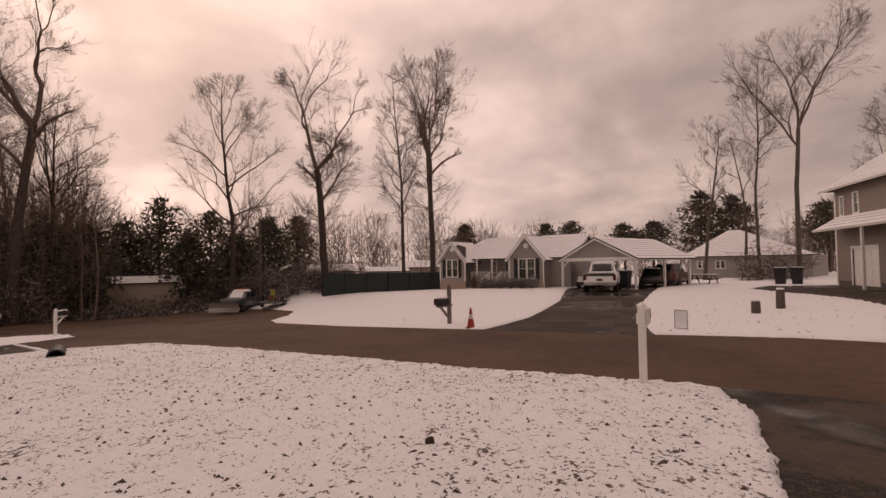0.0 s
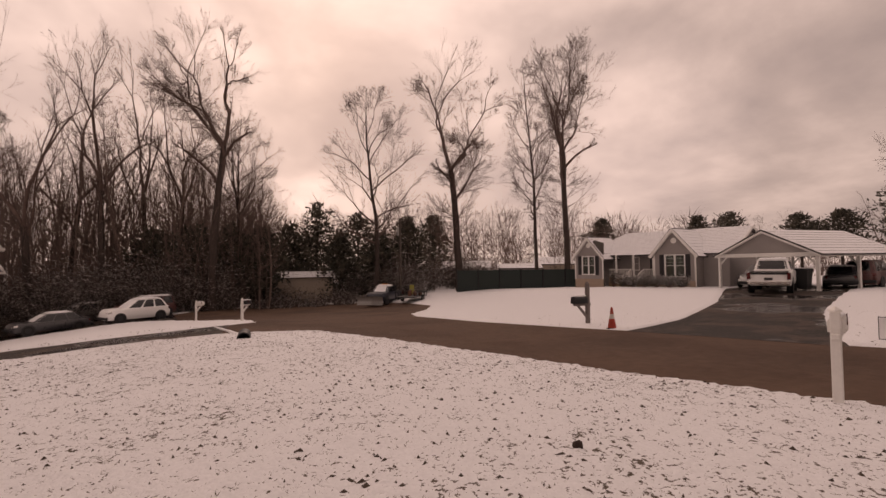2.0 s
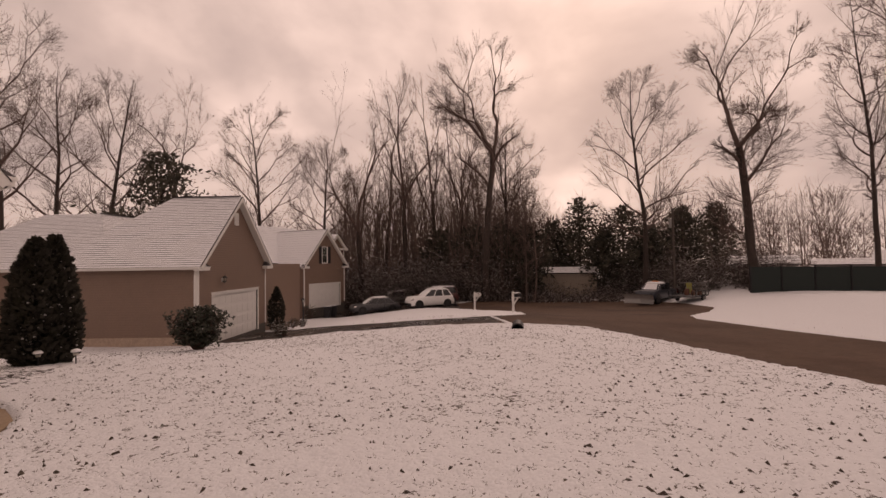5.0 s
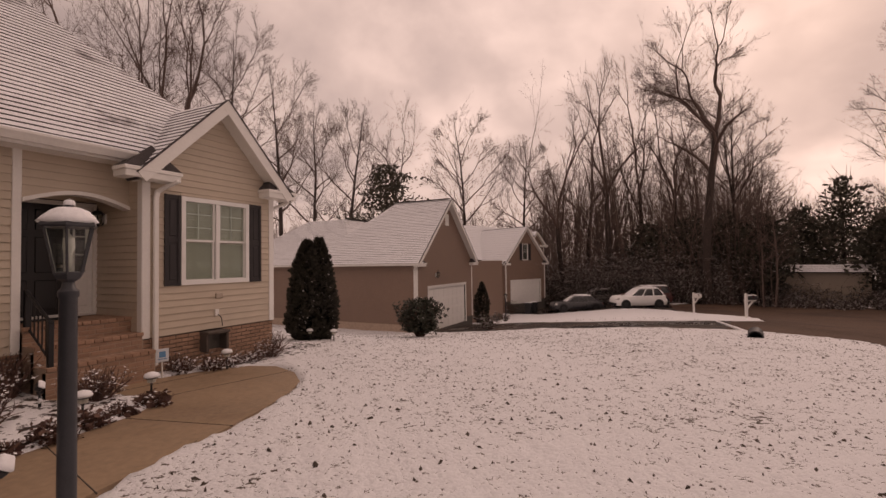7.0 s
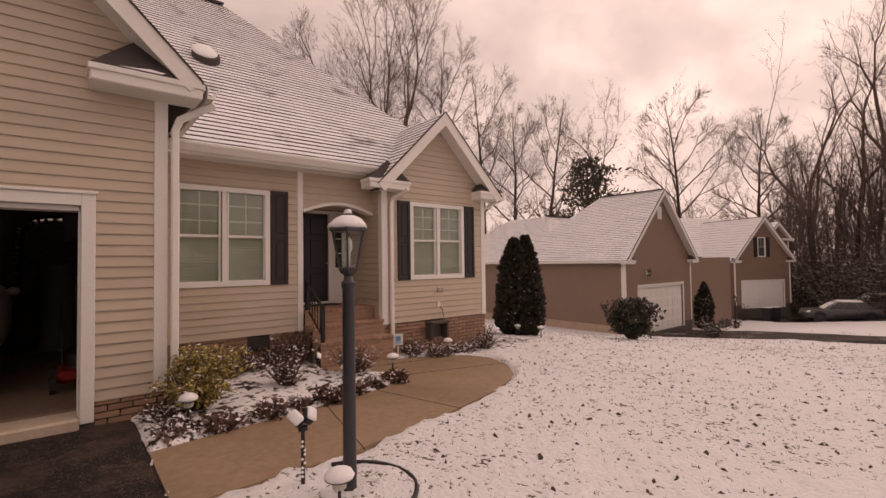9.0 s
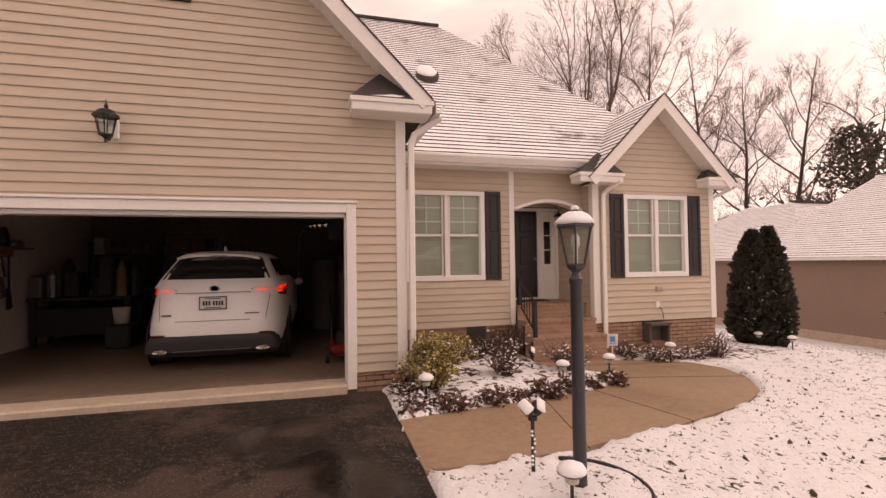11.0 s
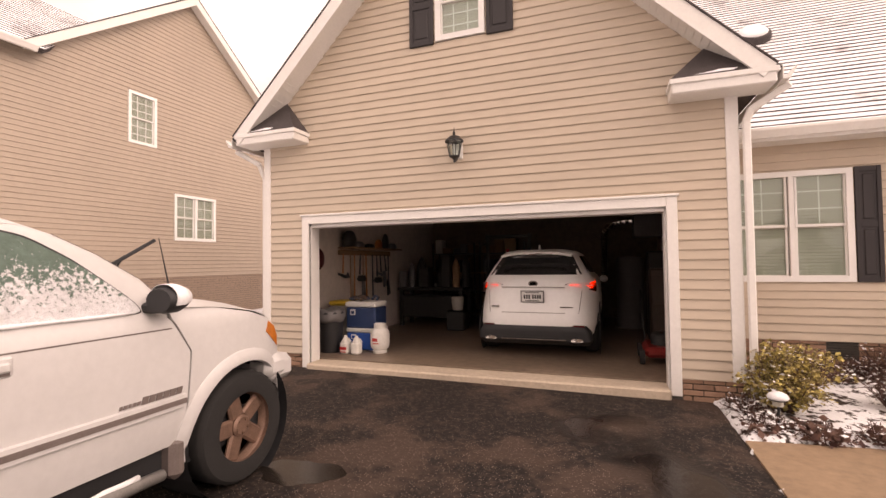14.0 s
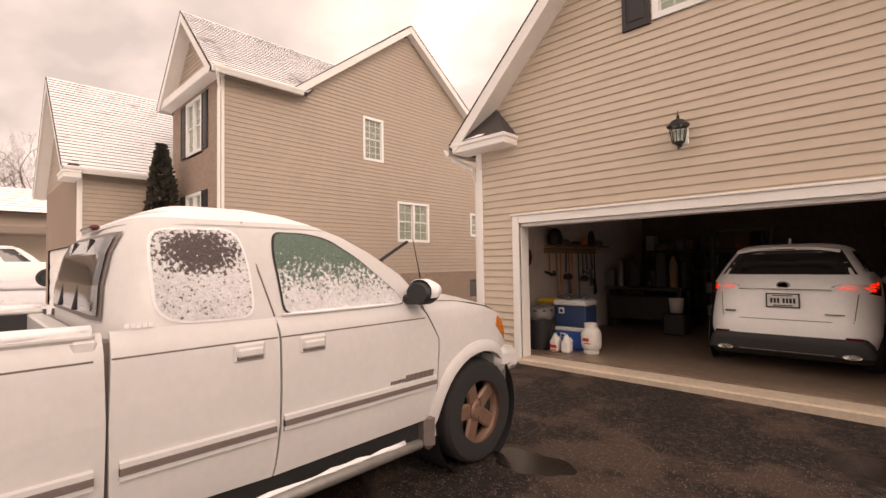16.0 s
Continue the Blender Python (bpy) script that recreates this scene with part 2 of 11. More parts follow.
# ---- materials ----
def mat(name, base, rough=0.6, metal=0.0, var=0.12, scale=6.0, bump=0.0, bscale=None, col2=None, mask=(0.45, 0.6), mscale=None,
        detail=4.0, stretch=(1, 1, 1), spec=0.5, rvar=0.1, rand=0.0, coat=0.0, emit=None):
    """A surface with a base colour, varied at two scales, with an optional second colour through a noise mask."""
    mt = bpy.data.materials.new(name)
    mt.use_nodes = True
    nd, ln = mt.node_tree.nodes, mt.node_tree.links
    bs = nd["Principled BSDF"]
    tc = nd.new("ShaderNodeTexCoord")
    mp = nd.new("ShaderNodeMapping"); mp.inputs["Scale"].default_value = stretch
    ln.new(tc.outputs["Object"], mp.inputs[0])
    def nz(sc, det=detail, ro=0.55):
        n = nd.new("ShaderNodeTexNoise")
        n.inputs["Scale"].default_value, n.inputs["Detail"].default_value, n.inputs["Roughness"].default_value = sc, det, ro
        ln.new(mp.outputs[0], n.inputs["Vector"])
        return n
    n1, n2 = nz(scale), nz(scale * 9.0, 2.0)
    ad = nd.new("ShaderNodeMath"); ad.operation = "ADD"
    ln.new(n1.outputs["Fac"], ad.inputs[0]); ln.new(n2.outputs["Fac"], ad.inputs[1])
    mr = nd.new("ShaderNodeMapRange")
    mr.inputs[1].default_value, mr.inputs[2].default_value, mr.inputs[3].default_value, mr.inputs[4].default_value = 0.7, 1.3, 1 - var, 1 + var
    ln.new(ad.outputs[0], mr.inputs[0])
    val = mr.outputs[0]
    if rand:
        oi = nd.new("ShaderNodeObjectInfo")
        r2 = nd.new("ShaderNodeMapRange"); r2.inputs[3].default_value, r2.inputs[4].default_value = 1 - rand, 1 + rand
        ln.new(oi.outputs["Random"], r2.inputs[0])
        mu = nd.new("ShaderNodeMath"); mu.operation = "MULTIPLY"
        ln.new(val, mu.inputs[0]); ln.new(r2.outputs[0], mu.inputs[1]); val = mu.outputs[0]
    src = None
    if col2 is not None:
        nm = nz(mscale or scale, 5.0, 0.6)
        rp = nd.new("ShaderNodeMapRange"); rp.interpolation_type = "SMOOTHSTEP"
        rp.inputs[1].default_value, rp.inputs[2].default_value = mask
        ln.new(nm.outputs["Fac"], rp.inputs[0])
        mx = nd.new("ShaderNodeMix"); mx.data_type = "RGBA"
        mx.inputs[6].default_value, mx.inputs[7].default_value = (*base, 1), (*col2, 1)
        ln.new(rp.outputs[0], mx.inputs[0]); src = mx.outputs[2]
    mv = nd.new("ShaderNodeMix"); mv.data_type = "RGBA"; mv.blend_type = "MULTIPLY"; mv.inputs[0].default_value = 1.0
    if src is None:
        mv.inputs[6].default_value = (*base, 1)
    else:
        ln.new(src, mv.inputs[6])
    ln.new(val, mv.inputs[7])
    ln.new(mv.outputs[2], bs.inputs["Base Color"])
    rr = nd.new("ShaderNodeMapRange"); rr.inputs[3].default_value, rr.inputs[4].default_value = max(rough - rvar, 0.02), min(rough + rvar, 1.0)
    ln.new(n1.outputs["Fac"], rr.inputs[0]); ln.new(rr.outputs[0], bs.inputs["Roughness"])
    bs.inputs["Metallic"].default_value = metal
    bs.inputs["Specular IOR Level"].default_value = spec
    bs.inputs["Coat Weight"].default_value = coat
    if bump:
        bp = nd.new("ShaderNodeBump"); bp.inputs["Strength"].default_value = bump; bp.inputs["Distance"].default_value = 0.02
        nb = nz(bscale or scale * 4, 5.0, 0.65)
        ln.new(nb.outputs["Fac"], bp.inputs["Height"]); ln.new(bp.outputs[0], bs.inputs["Normal"])
    if emit:
        bs.inputs["Emission Color"].default_value = (*emit[0], 1); bs.inputs["Emission Strength"].default_value = emit[1]
    return mt


def glass(name, tint=(0.9, 0.95, 0.93), rough=0.02):
    mt = bpy.data.materials.new(name)
    mt.use_nodes = True
    nd, ln = mt.node_tree.nodes, mt.node_tree.links
    nd.clear()
    out = nd.new("ShaderNodeOutputMaterial")
    tr = nd.new("ShaderNodeBsdfTransparent"); tr.inputs[0].default_value = (*tint, 1)
    gl = nd.new("ShaderNodeBsdfGlossy"); gl.inputs["Roughness"].default_value = rough
    fr = nd.new("ShaderNodeLayerWeight"); fr.inputs[0].default_value = 0.5
    pw = nd.new("ShaderNodeMath"); pw.operation = "POWER"; pw.inputs[1].default_value = 4.0
    ln.new(fr.outputs["Facing"], pw.inputs[0])
    mu = nd.new("ShaderNodeMath"); mu.operation = "MULTIPLY_ADD"; mu.inputs[1].default_value, mu.inputs[2].default_value = 0.7, 0.05
    mx = nd.new("ShaderNodeMixShader")
    ln.new(pw.outputs[0], mu.inputs[0]); ln.new(mu.outputs[0], mx.inputs[0])
    ln.new(tr.outputs[0], mx.inputs[1]); ln.new(gl.outputs[0], mx.inputs[2]); ln.new(mx.outputs[0], out.inputs[0])
    return mt


M = {}
M["siding"] = mat("vinyl_siding_beige", (0.53, 0.443, 0.352), 0.55, var=0.05, scale=1.3, bump=0.05, bscale=60, rand=0.025, stretch=(0.3, 1, 1))
M["siding_grey"] = mat("vinyl_siding_taupe", (0.235, 0.155, 0.117), 0.6, var=0.07, scale=1.5, rand=0.02)
M["siding_d"] = mat("vinyl_siding_tan", (0.40, 0.328, 0.264), 0.55, var=0.05, scale=1.2)
M["siding_a"] = mat("siding_blue_grey", (0.30, 0.27, 0.26), 0.6, var=0.06, scale=1.5)
M["siding_e"] = mat("siding_brown", (0.22, 0.17, 0.14), 0.6, var=0.06, scale=1.5)
M["white"] = mat("white_trim_paint", (0.78, 0.76, 0.73), 0.45, var=0.04, scale=3, bump=0.03, bscale=40)
M["vinyl"] = mat("white_window_vinyl", (0.8, 0.79, 0.77), 0.4, var=0.03, scale=4)
M["shutter"] = mat("dark_shutter", (0.022, 0.018, 0.02), 0.5, var=0.12, scale=8)
M["brick"] = mat("brick_tan_red", (0.34, 0.205, 0.14), 0.85, var=0.16, scale=9, bump=0.3, bscale=70, rand=0.14)
M["brick2"] = mat("brick_brown", (0.40, 0.30, 0.235), 0.85, var=0.2, scale=9, bump=0.3, bscale=70, rand=0.2)
M["mortar"] = mat("mortar", (0.36, 0.265, 0.205), 0.95, var=0.12, scale=20, bump=0.3)
M["shingle"] = mat("asphalt_shingle", (0.06, 0.05, 0.05), 0.9, var=0.25, scale=12, bump=0.4, bscale=120)
M["roofsnow"] = mat("thin_snow_on_shingles", (0.84, 0.84, 0.86), 0.8, var=0.05, scale=6, bump=0.25, bscale=30, col2=(0.30, 0.28, 0.29), mask=(0.56, 0.74), mscale=1.4, stretch=(1, 1, 1))
M["roofsnow_thick"] = mat("snow_on_roof", (0.84, 0.84, 0.86), 0.8, var=0.04, scale=2, bump=0.2, bscale=12)
M["snow"] = mat("fresh_snow", (0.86, 0.86, 0.88), 0.75, var=0.04, scale=5, bump=0.4, bscale=30)
M["black"] = mat("black_metal_paint", (0.012, 0.012, 0.014), 0.4, var=0.2, scale=12, bump=0.05)
M["lampgrey"] = mat("charcoal_lamp_paint", (0.034, 0.036, 0.043), 0.42, var=0.15, scale=10, bump=0.04)
M["concrete"] = mat("concrete_tan", (0.30, 0.205, 0.13), 0.62, var=0.18, scale=1.6, bump=0.15, bscale=90, col2=(0.215, 0.143, 0.09), mask=(0.5, 0.7), mscale=0.8)
M["apron"] = mat("garage_concrete", (0.33, 0.27, 0.21), 0.6, var=0.14, scale=1.2, bump=0.1, bscale=60)

M["road"] = mat("road_asphalt_brown", (0.105, 0.063, 0.044), 0.9, var=0.2, scale=0.5, bump=0.3, bscale=50, col2=(0.07, 0.041, 0.029), mask=(0.45, 0.65), mscale=0.25, rvar=0.08, spec=0.2)
M["door_dark"] = mat("dark_door_paint", (0.012, 0.010, 0.011), 0.35, var=0.1)
M["blind"] = mat("window_blind", (0.46, 0.43, 0.375), 0.8, var=0.08, scale=3)
M["bark"] = mat("bark_dark", (0.06, 0.043, 0.037), 0.95, var=0.35, scale=4, bump=0.5, bscale=18, stretch=(1, 1, 0.25))
M["bark2"] = mat("bark_grey", (0.10, 0.08, 0.07), 0.95, var=0.35, scale=4, bump=0.4, bscale=18, stretch=(1, 1, 0.25))
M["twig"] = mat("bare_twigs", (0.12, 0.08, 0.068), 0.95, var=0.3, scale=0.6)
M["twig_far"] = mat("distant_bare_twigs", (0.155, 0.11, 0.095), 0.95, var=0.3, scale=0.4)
M["twig_snow"] = mat("twigs_dusted_with_snow", (0.08, 0.055, 0.046), 0.95, var=0.3, scale=0.8, col2=(0.55, 0.52, 0.51), mask=(0.50, 0.62), mscale=4.0)
M["needle"] = mat("evergreen_needles", (0.10, 0.088, 0.066), 0.9, var=0.35, scale=1.5, col2=(0.06, 0.058, 0.045), mask=(0.4, 0.6), mscale=0.8)
M["cypress"] = mat("arborvitae_foliage", (0.045, 0.04, 0.03), 0.9, var=0.4, scale=4, col2=(0.035, 0.032, 0.018), mask=(0.52, 0.7), mscale=3)
M["glass"] = glass("window_glass")
M["room"] = mat("dim_room", (0.10, 0.09, 0.08), 0.9)
M["wood_fence"] = mat("dark_fence", (0.02, 0.022, 0.022), 0.8, var=0.2, scale=2)


def ground_mat(name, snow, soil, thr, fine, seedz=0.0):
    """Snow through which clumps of grass show."""
    mt = bpy.data.materials.new(name)
    mt.use_nodes = True
    nd, ln = mt.node_tree.nodes, mt.node_tree.links
    bs = nd["Principled BSDF"]
    tc = nd.new("ShaderNodeTexCoord")
    mp = nd.new("ShaderNodeMapping"); mp.inputs["Location"].default_value = (0, 0, seedz)
    mp.inputs["Rotation"].default_value = (0, 0, 0.6); mp.inputs["Scale"].default_value = (1.0, 0.95, 1.0)
    ln.new(tc.outputs["Object"], mp.inputs[0])
    def nz(sc, det, ro, dis=0.0):
        n = nd.new("ShaderNodeTexNoise")
        n.inputs["Scale"].default_value, n.inputs["Detail"].default_value, n.inputs["Roughness"].default_value = sc, det, ro
        n.inputs["Distortion"].default_value = dis
        ln.new(mp.outputs[0], n.inputs["Vector"]); return n
    a, b, c, d = nz(fine, 4.0, 0.6, 0.2), nz(0.4, 3.0, 0.5), nz(fine * 0.22, 2.0, 0.5), nz(fine * 5, 2.0, 0.6)
    tot = None
    for n, w in ((a, 0.6), (c, 0.2), (b, 0.12), (d, 0.10)):
        m2 = nd.new("ShaderNodeMath"); m2.operation = "MULTIPLY_ADD"; m2.inputs[1].default_value = w
        ln.new(n.outputs["Fac"], m2.inputs[0])
        if tot is None:
            m2.inputs[2].default_value = 0.0
        else:
            ln.new(tot, m2.inputs[2])
        tot = m2.outputs[0]
    mr = nd.new("ShaderNodeMapRange"); mr.interpolation_type = "SMOOTHSTEP"
    mr.inputs[1].default_value, mr.inputs[2].default_value = thr, thr + 0.05
    ln.new(m2.outputs[0], mr.inputs[0])
    mx = nd.new("ShaderNodeMix"); mx.data_type = "RGBA"
    mx.inputs[6].default_value, mx.inputs[7].default_value = (*snow, 1), (*soil, 1)
    ln.new(mr.outputs[0], mx.inputs[0])
    mv = nd.new("ShaderNodeMix"); mv.data_type = "RGBA"; mv.blend_type = "MULTIPLY"; mv.inputs[0].default_value = 1.0
    r2 = nd.new("ShaderNodeMapRange"); r2.inputs[1].default_value, r2.inputs[2].default_value, r2.inputs[3].default_value, r2.inputs[4].default_value = 0.3, 0.7, 0.9, 1.05
    ln.new(a.outputs["Fac"], r2.inputs[0])
    ln.new(mx.outputs[2], mv.inputs[6]); ln.new(r2.outputs[0], mv.inputs[7]); ln.new(mv.outputs[2], bs.inputs["Base Color"])
    bs.inputs["Roughness"].default_value = 0.8
    bs.inputs["Specular IOR Level"].default_value = 0.25
    bp = nd.new("ShaderNodeBump"); bp.inputs["Strength"].default_value = 0.8; bp.inputs["Distance"].default_value = 0.06; bp.invert = True
    ln.new(m2.outputs[0], bp.inputs["Height"]); ln.new(bp.outputs[0], bs.inputs["Normal"])
    return mt


def asphalt_mat(name):
    """Damp asphalt with pale stones showing, dry blotches and wet patches."""
    mt = bpy.data.materials.new(name)
    mt.use_nodes = True
    nd, ln = mt.node_tree.nodes, mt.node_tree.links
    bs = nd["Principled BSDF"]
    tc = nd.new("ShaderNodeTexCoord")
    vo = nd.new("ShaderNodeTexVoronoi"); vo.inputs["Scale"].default_value = 75.0
    ln.new(tc.outputs["Object"], vo.inputs["Vector"])
    def nz(sc, det, ro):
        n = nd.new("ShaderNodeTexNoise")
        n.inputs["Scale"].default_value, n.inputs["Detail"].default_value, n.inputs["Roughness"].default_value = sc, det, ro
        ln.new(tc.outputs["Object"], n.inputs["Vector"]); return n
    def ramp(src, lo, hi, a, b):
        r = nd.new("ShaderNodeMapRange"); r.interpolation_type = "SMOOTHSTEP"
        for i, q in zip((1, 2, 3, 4), (lo, hi, a, b)):
            r.inputs[i].default_value = q
        ln.new(src, r.inputs[0]); return r.outputs[0]
    def mix(f, a, b):
        m = nd.new("ShaderNodeMix"); m.data_type = "RGBA"
        ln.new(f, m.inputs[0])
        for sock, q in ((6, a), (7, b)):
            if isinstance(q, tuple):
                m.inputs[sock].default_value = (*q, 1)
            else:
                ln.new(q, m.inputs[sock])
        return m.outputs[2]
    sp = nd.new("ShaderNodeSeparateColor"); ln.new(vo.outputs["Color"], sp.inputs[0])
    blotch, mid, wet = nz(0.85, 5.0, 0.6), nz(16.0, 4.0, 0.7), nz(0.33, 3.0, 0.5)
    chosen, dot = ramp(sp.outputs[0], 0.74, 0.80, 0.0, 1.0), ramp(vo.outputs["Distance"], 0.22, 0.38, 1.0, 0.0)
    pm = nd.new("ShaderNodeMath"); pm.operation = "MULTIPLY"; ln.new(chosen, pm.inputs[0]); ln.new(dot, pm.inputs[1]); stones = pm.outputs[0]
    c = mix(ramp(blotch.outputs["Fac"], 0.47, 0.58, 0.0, 1.0), (0.012, 0.009, 0.008), (0.058, 0.038, 0.029))
    c = mix(ramp(mid.outputs["Fac"], 0.47, 0.66, 0.0, 0.7), c, (0.07, 0.048, 0.038))
    m = nd.new("ShaderNodeMath"); m.operation = "MULTIPLY"; m.inputs[1].default_value = 0.75; ln.new(stones, m.inputs[0])
    c = mix(m.outputs[0], c, (0.34, 0.27, 0.23))
    w = ramp(wet.outputs["Fac"], 0.54, 0.60, 0.0, 1.0)
    dk = nd.new("ShaderNodeMath"); dk.operation = "MULTIPLY"; dk.inputs[1].default_value = 0.75; ln.new(w, dk.inputs[0])
    c = mix(dk.outputs[0], c, (0.012, 0.010, 0.010))
    ln.new(c, bs.inputs["Base Color"])
    bs.inputs["Specular IOR Level"].default_value = 0.3
    rg = nd.new("ShaderNodeMapRange"); rg.inputs[3].default_value, rg.inputs[4].default_value = 0.8, 0.14
    ln.new(w, rg.inputs[0]); ln.new(rg.outputs[0], bs.inputs["Roughness"])
    bp = nd.new("ShaderNodeBump"); bp.inputs["Distance"].default_value = 0.012
    st = nd.new("ShaderNodeMapRange"); st.inputs[3].default_value, st.inputs[4].default_value = 0.9, 0.25
    ln.new(w, st.inputs[0]); ln.new(st.outputs[0], bp.inputs["Strength"])
    ad = nd.new("ShaderNodeMath"); ad.operation = "ADD"; ln.new(mid.outputs["Fac"], ad.inputs[0]); ln.new(stones, ad.inputs[1])
    ln.new(ad.outputs[0], bp.inputs["Height"]); ln.new(bp.outputs[0], bs.inputs["Normal"])
    return mt


M["asphalt"] = asphalt_mat("damp_driveway_asphalt")
M["lawn"] = ground_mat("snowy_lawn", (0.80, 0.80, 0.82), (0.095, 0.073, 0.055), 0.562, 20.0)
M["lawn_far"] = ground_mat("deeper_snow_on_lawns", (0.82, 0.82, 0.84), (0.2, 0.16, 0.12), 0.72, 18.0, 3.0)
M["bed"] = ground_mat("mulch_bed_with_snow", (0.84, 0.84, 0.86), (0.04, 0.026, 0.02), 0.515, 9.0, 7.0)

# ---- ground, roads, drives ----
ROAD = [(-120, -7.9), (-20, -7.8), (0, -7.55), (2.2, -7.3), (4.5, -6.85), (7.7, -6.2), (11.5, -5.6), (14.5, -5.1), (17.3, -4.2), (18.3, -2.6), (19.2, -0.8),
        (24.0, -1.4), (25.2, -3.0), (29, -3.0), (34, -1.6), (39, 0.8), (46, 1.2), (52, -2), (56, -8), (54, -14), (49, -18), (42, -19.3), (36, -18.6), (31, -15.5),
        (26.5, -12.2), (24, -11.2), (17.7, -11.2), (12.3, -11.7), (10.4, -12.0), (4.9, -12.5), (2, -13.2), (-4, -13.8), (-20, -14.2), (-120, -14.6)]
B_DRIVE = [(19.1, -0.9), (18.3, 1.2), (17.4, 3.4), (17.8, 6.0), (20.0, 9.0), (21.9, 12.3), (27.6, 12.3), (26.5, 9.0), (22.8, 6.0), (21.2, 4.0), (21.6, 2.2), (23.2, 0.2), (24.3, -1.6)]
C_DRIVE = [(38.5, 0.4), (41.5, 4), (43, 9), (42.5, 15), (53, 15), (52, 6), (49.5, 1), (46, 0.8)]
OUR_DRIVE = [(-5.7, 6.7), (1.0, 6.7), (1.0, 4.3), (0.98, -3.2), (1.2, -4.4), (1.4, -5.0), (1.6, -6.0), (2.3, -7.35), (0, -7.7), (-7.5, -7.9), (-6.2, -6.0), (-5.7, -4.0)]
A_DRIVE = [(10.4, -11.9), (11.0, -15.6), (13.1, -21.8), (17.9, -31.4), (18.5, -36.5), (12.6, -38.5), (11.6, -32.0), (8.2, -19.9), (6.5, -15.5), (4.9, -12.3)]
E_DRIVE = [(-9, -13.7), (-1.6, -13.6), (-0.6, -16.5), (-0.3, -19.4), (1.6, -24.1), (3.5, -27.6), (6.4, -32.8), (6.0, -37.0), (-9, -37.0)]
WALK = [(1.0, 4.35), (2.2, 4.42), (3.63, 4.78), (5.0, 5.25), (5.75, 5.7), (6.25, 6.3), (6.5, 6.95), (6.3, 7.4), (5.7, 7.65), (4.9, 7.75), (3.55, 7.75), (3.6, 7.4), (4.1, 7.15), (4.3, 6.75), (4.1, 6.4), (3.65, 6.12), (2.5, 5.8), (1.0, 5.5)]
BED_L = [(1.0, 5.52), (2.5, 5.82), (3.65, 6.14), (4.1, 6.42), (4.28, 6.75), (4.08, 7.13), (3.6, 7.4), (3.53, 8.6), (1.1, 8.6), (1.1, 6.9)]
BED_R = [(4.92, 7.77), (5.7, 7.67), (6.3, 7.42), (6.9, 7.2), (8.2, 7.6), (9.3, 8.3), (9.2, 9.4), (7.4, 9.0), (7.4, 8.3), (4.92, 8.3)]
PADS = {"road": ROAD, "b": B_DRIVE, "c": C_DRIVE, "ours": OUR_DRIVE, "a": A_DRIVE, "e": E_DRIVE, "walk": WALK}


def inside_dist(poly, x, y):
    """Signed distance to a polygon, positive inside."""
    p = np.array(poly, float); q = np.roll(p, -1, 0)
    best = np.full(x.shape, 1e9); ins = np.zeros(x.shape, bool)
    for (ax, ay), (bx, by) in zip(p, q):
        dx, dy = bx - ax, by - ay
        t = np.clip(((x - ax) * dx + (y - ay) * dy) / (dx * dx + dy * dy), 0, 1)
        best = np.minimum(best, (x - ax - t * dx) ** 2 + (y - ay - t * dy) ** 2)
        c = ((ay > y) != (by > y)) & (x < (bx - ax) * (y - ay) / (by - ay + 1e-12) + ax)
        ins ^= c
    d = np.sqrt(best)
    return np.where(ins, d, -d)


def wave(x, y, s, k=0.0):
    return (np.sin(x * s * 1.0 + 1.3 + k) * np.sin(y * s * 1.17 + 0.4 + k) + 0.6 * np.sin(x * s * 2.3 + y * s * 1.9 + k) + 0.35 * np.sin(x * s * 4.1 - y * s * 3.7 + 2 * k)) / 1.9


def snow_height(x, y):
    """The top of the snow: over the land, and sunk under everything paved."""
    edge = 0.05 * wave(x, y, 5.0) + 0.03 * wave(x, y, 14.0, 1.0)
    d = np.full(x.shape, -1e9)
    for poly in PADS.values():
        d = np.maximum(d, inside_dist(poly, x, y))
    near = np.exp(-(x * x + y * y) / 900.0)
    lump = 0.012 * wave(x, y, 6.0, 2.0) * near + 0.02 * wave(x, y, 1.1, 3.0) + 0.014 * wave(x, y, 17.0, 5.0) * near
    up = 0.045 + lump
    return land(x, y) + np.where(d > -1.0, up - (up + 0.14) * smooth_np(-0.05, 0.10, d + edge), up)


rings = [0.35]
while rings[-1] < 420:
    rings.append(rings[-1] + 0.045 + 0.0125 * rings[-1] + (0.05 * max(rings[-1] - 60, 0)))
NT = 640
rr, th = np.meshgrid(np.array(rings), np.linspace(0, 2 * np.pi, NT, endpoint=False), indexing="ij")
gx, gy = rr * np.sin(th), rr * np.cos(th)
gzv = snow_height(gx, gy)
gv = np.stack([gx, gy, gzv], -1).reshape(-1, 3)
ii, jj = np.meshgrid(np.arange(len(rings) - 1), np.arange(NT), indexing="ij")
a0 = ii * NT + jj; a1 = ii * NT + (jj + 1) % NT
quads = np.stack([a0, a0 + NT, a1 + NT, a1], -1).reshape(-1, 4)
cen = gv[quads].mean(1)
in_bed = (inside_dist(BED_L, cen[:, 0], cen[:, 1]) > 0) | (inside_dist(BED_R, cen[:, 0], cen[:, 1]) > 0) | (np.hypot(cen[:, 0] - 1.95, cen[:, 1] - 3.85) < 0.0)
far_lawn = (cen[:, 1] < -10.8) | (cen[:, 0] > 20.5)
gme = mesh_np("ground", gv, quads, [M["lawn"], M["bed"], M["lawn_far"]], np.where(far_lawn, 2, in_bed.astype(int)))
gme.polygons.foreach_set("use_smooth", [True] * len(gme.polygons))
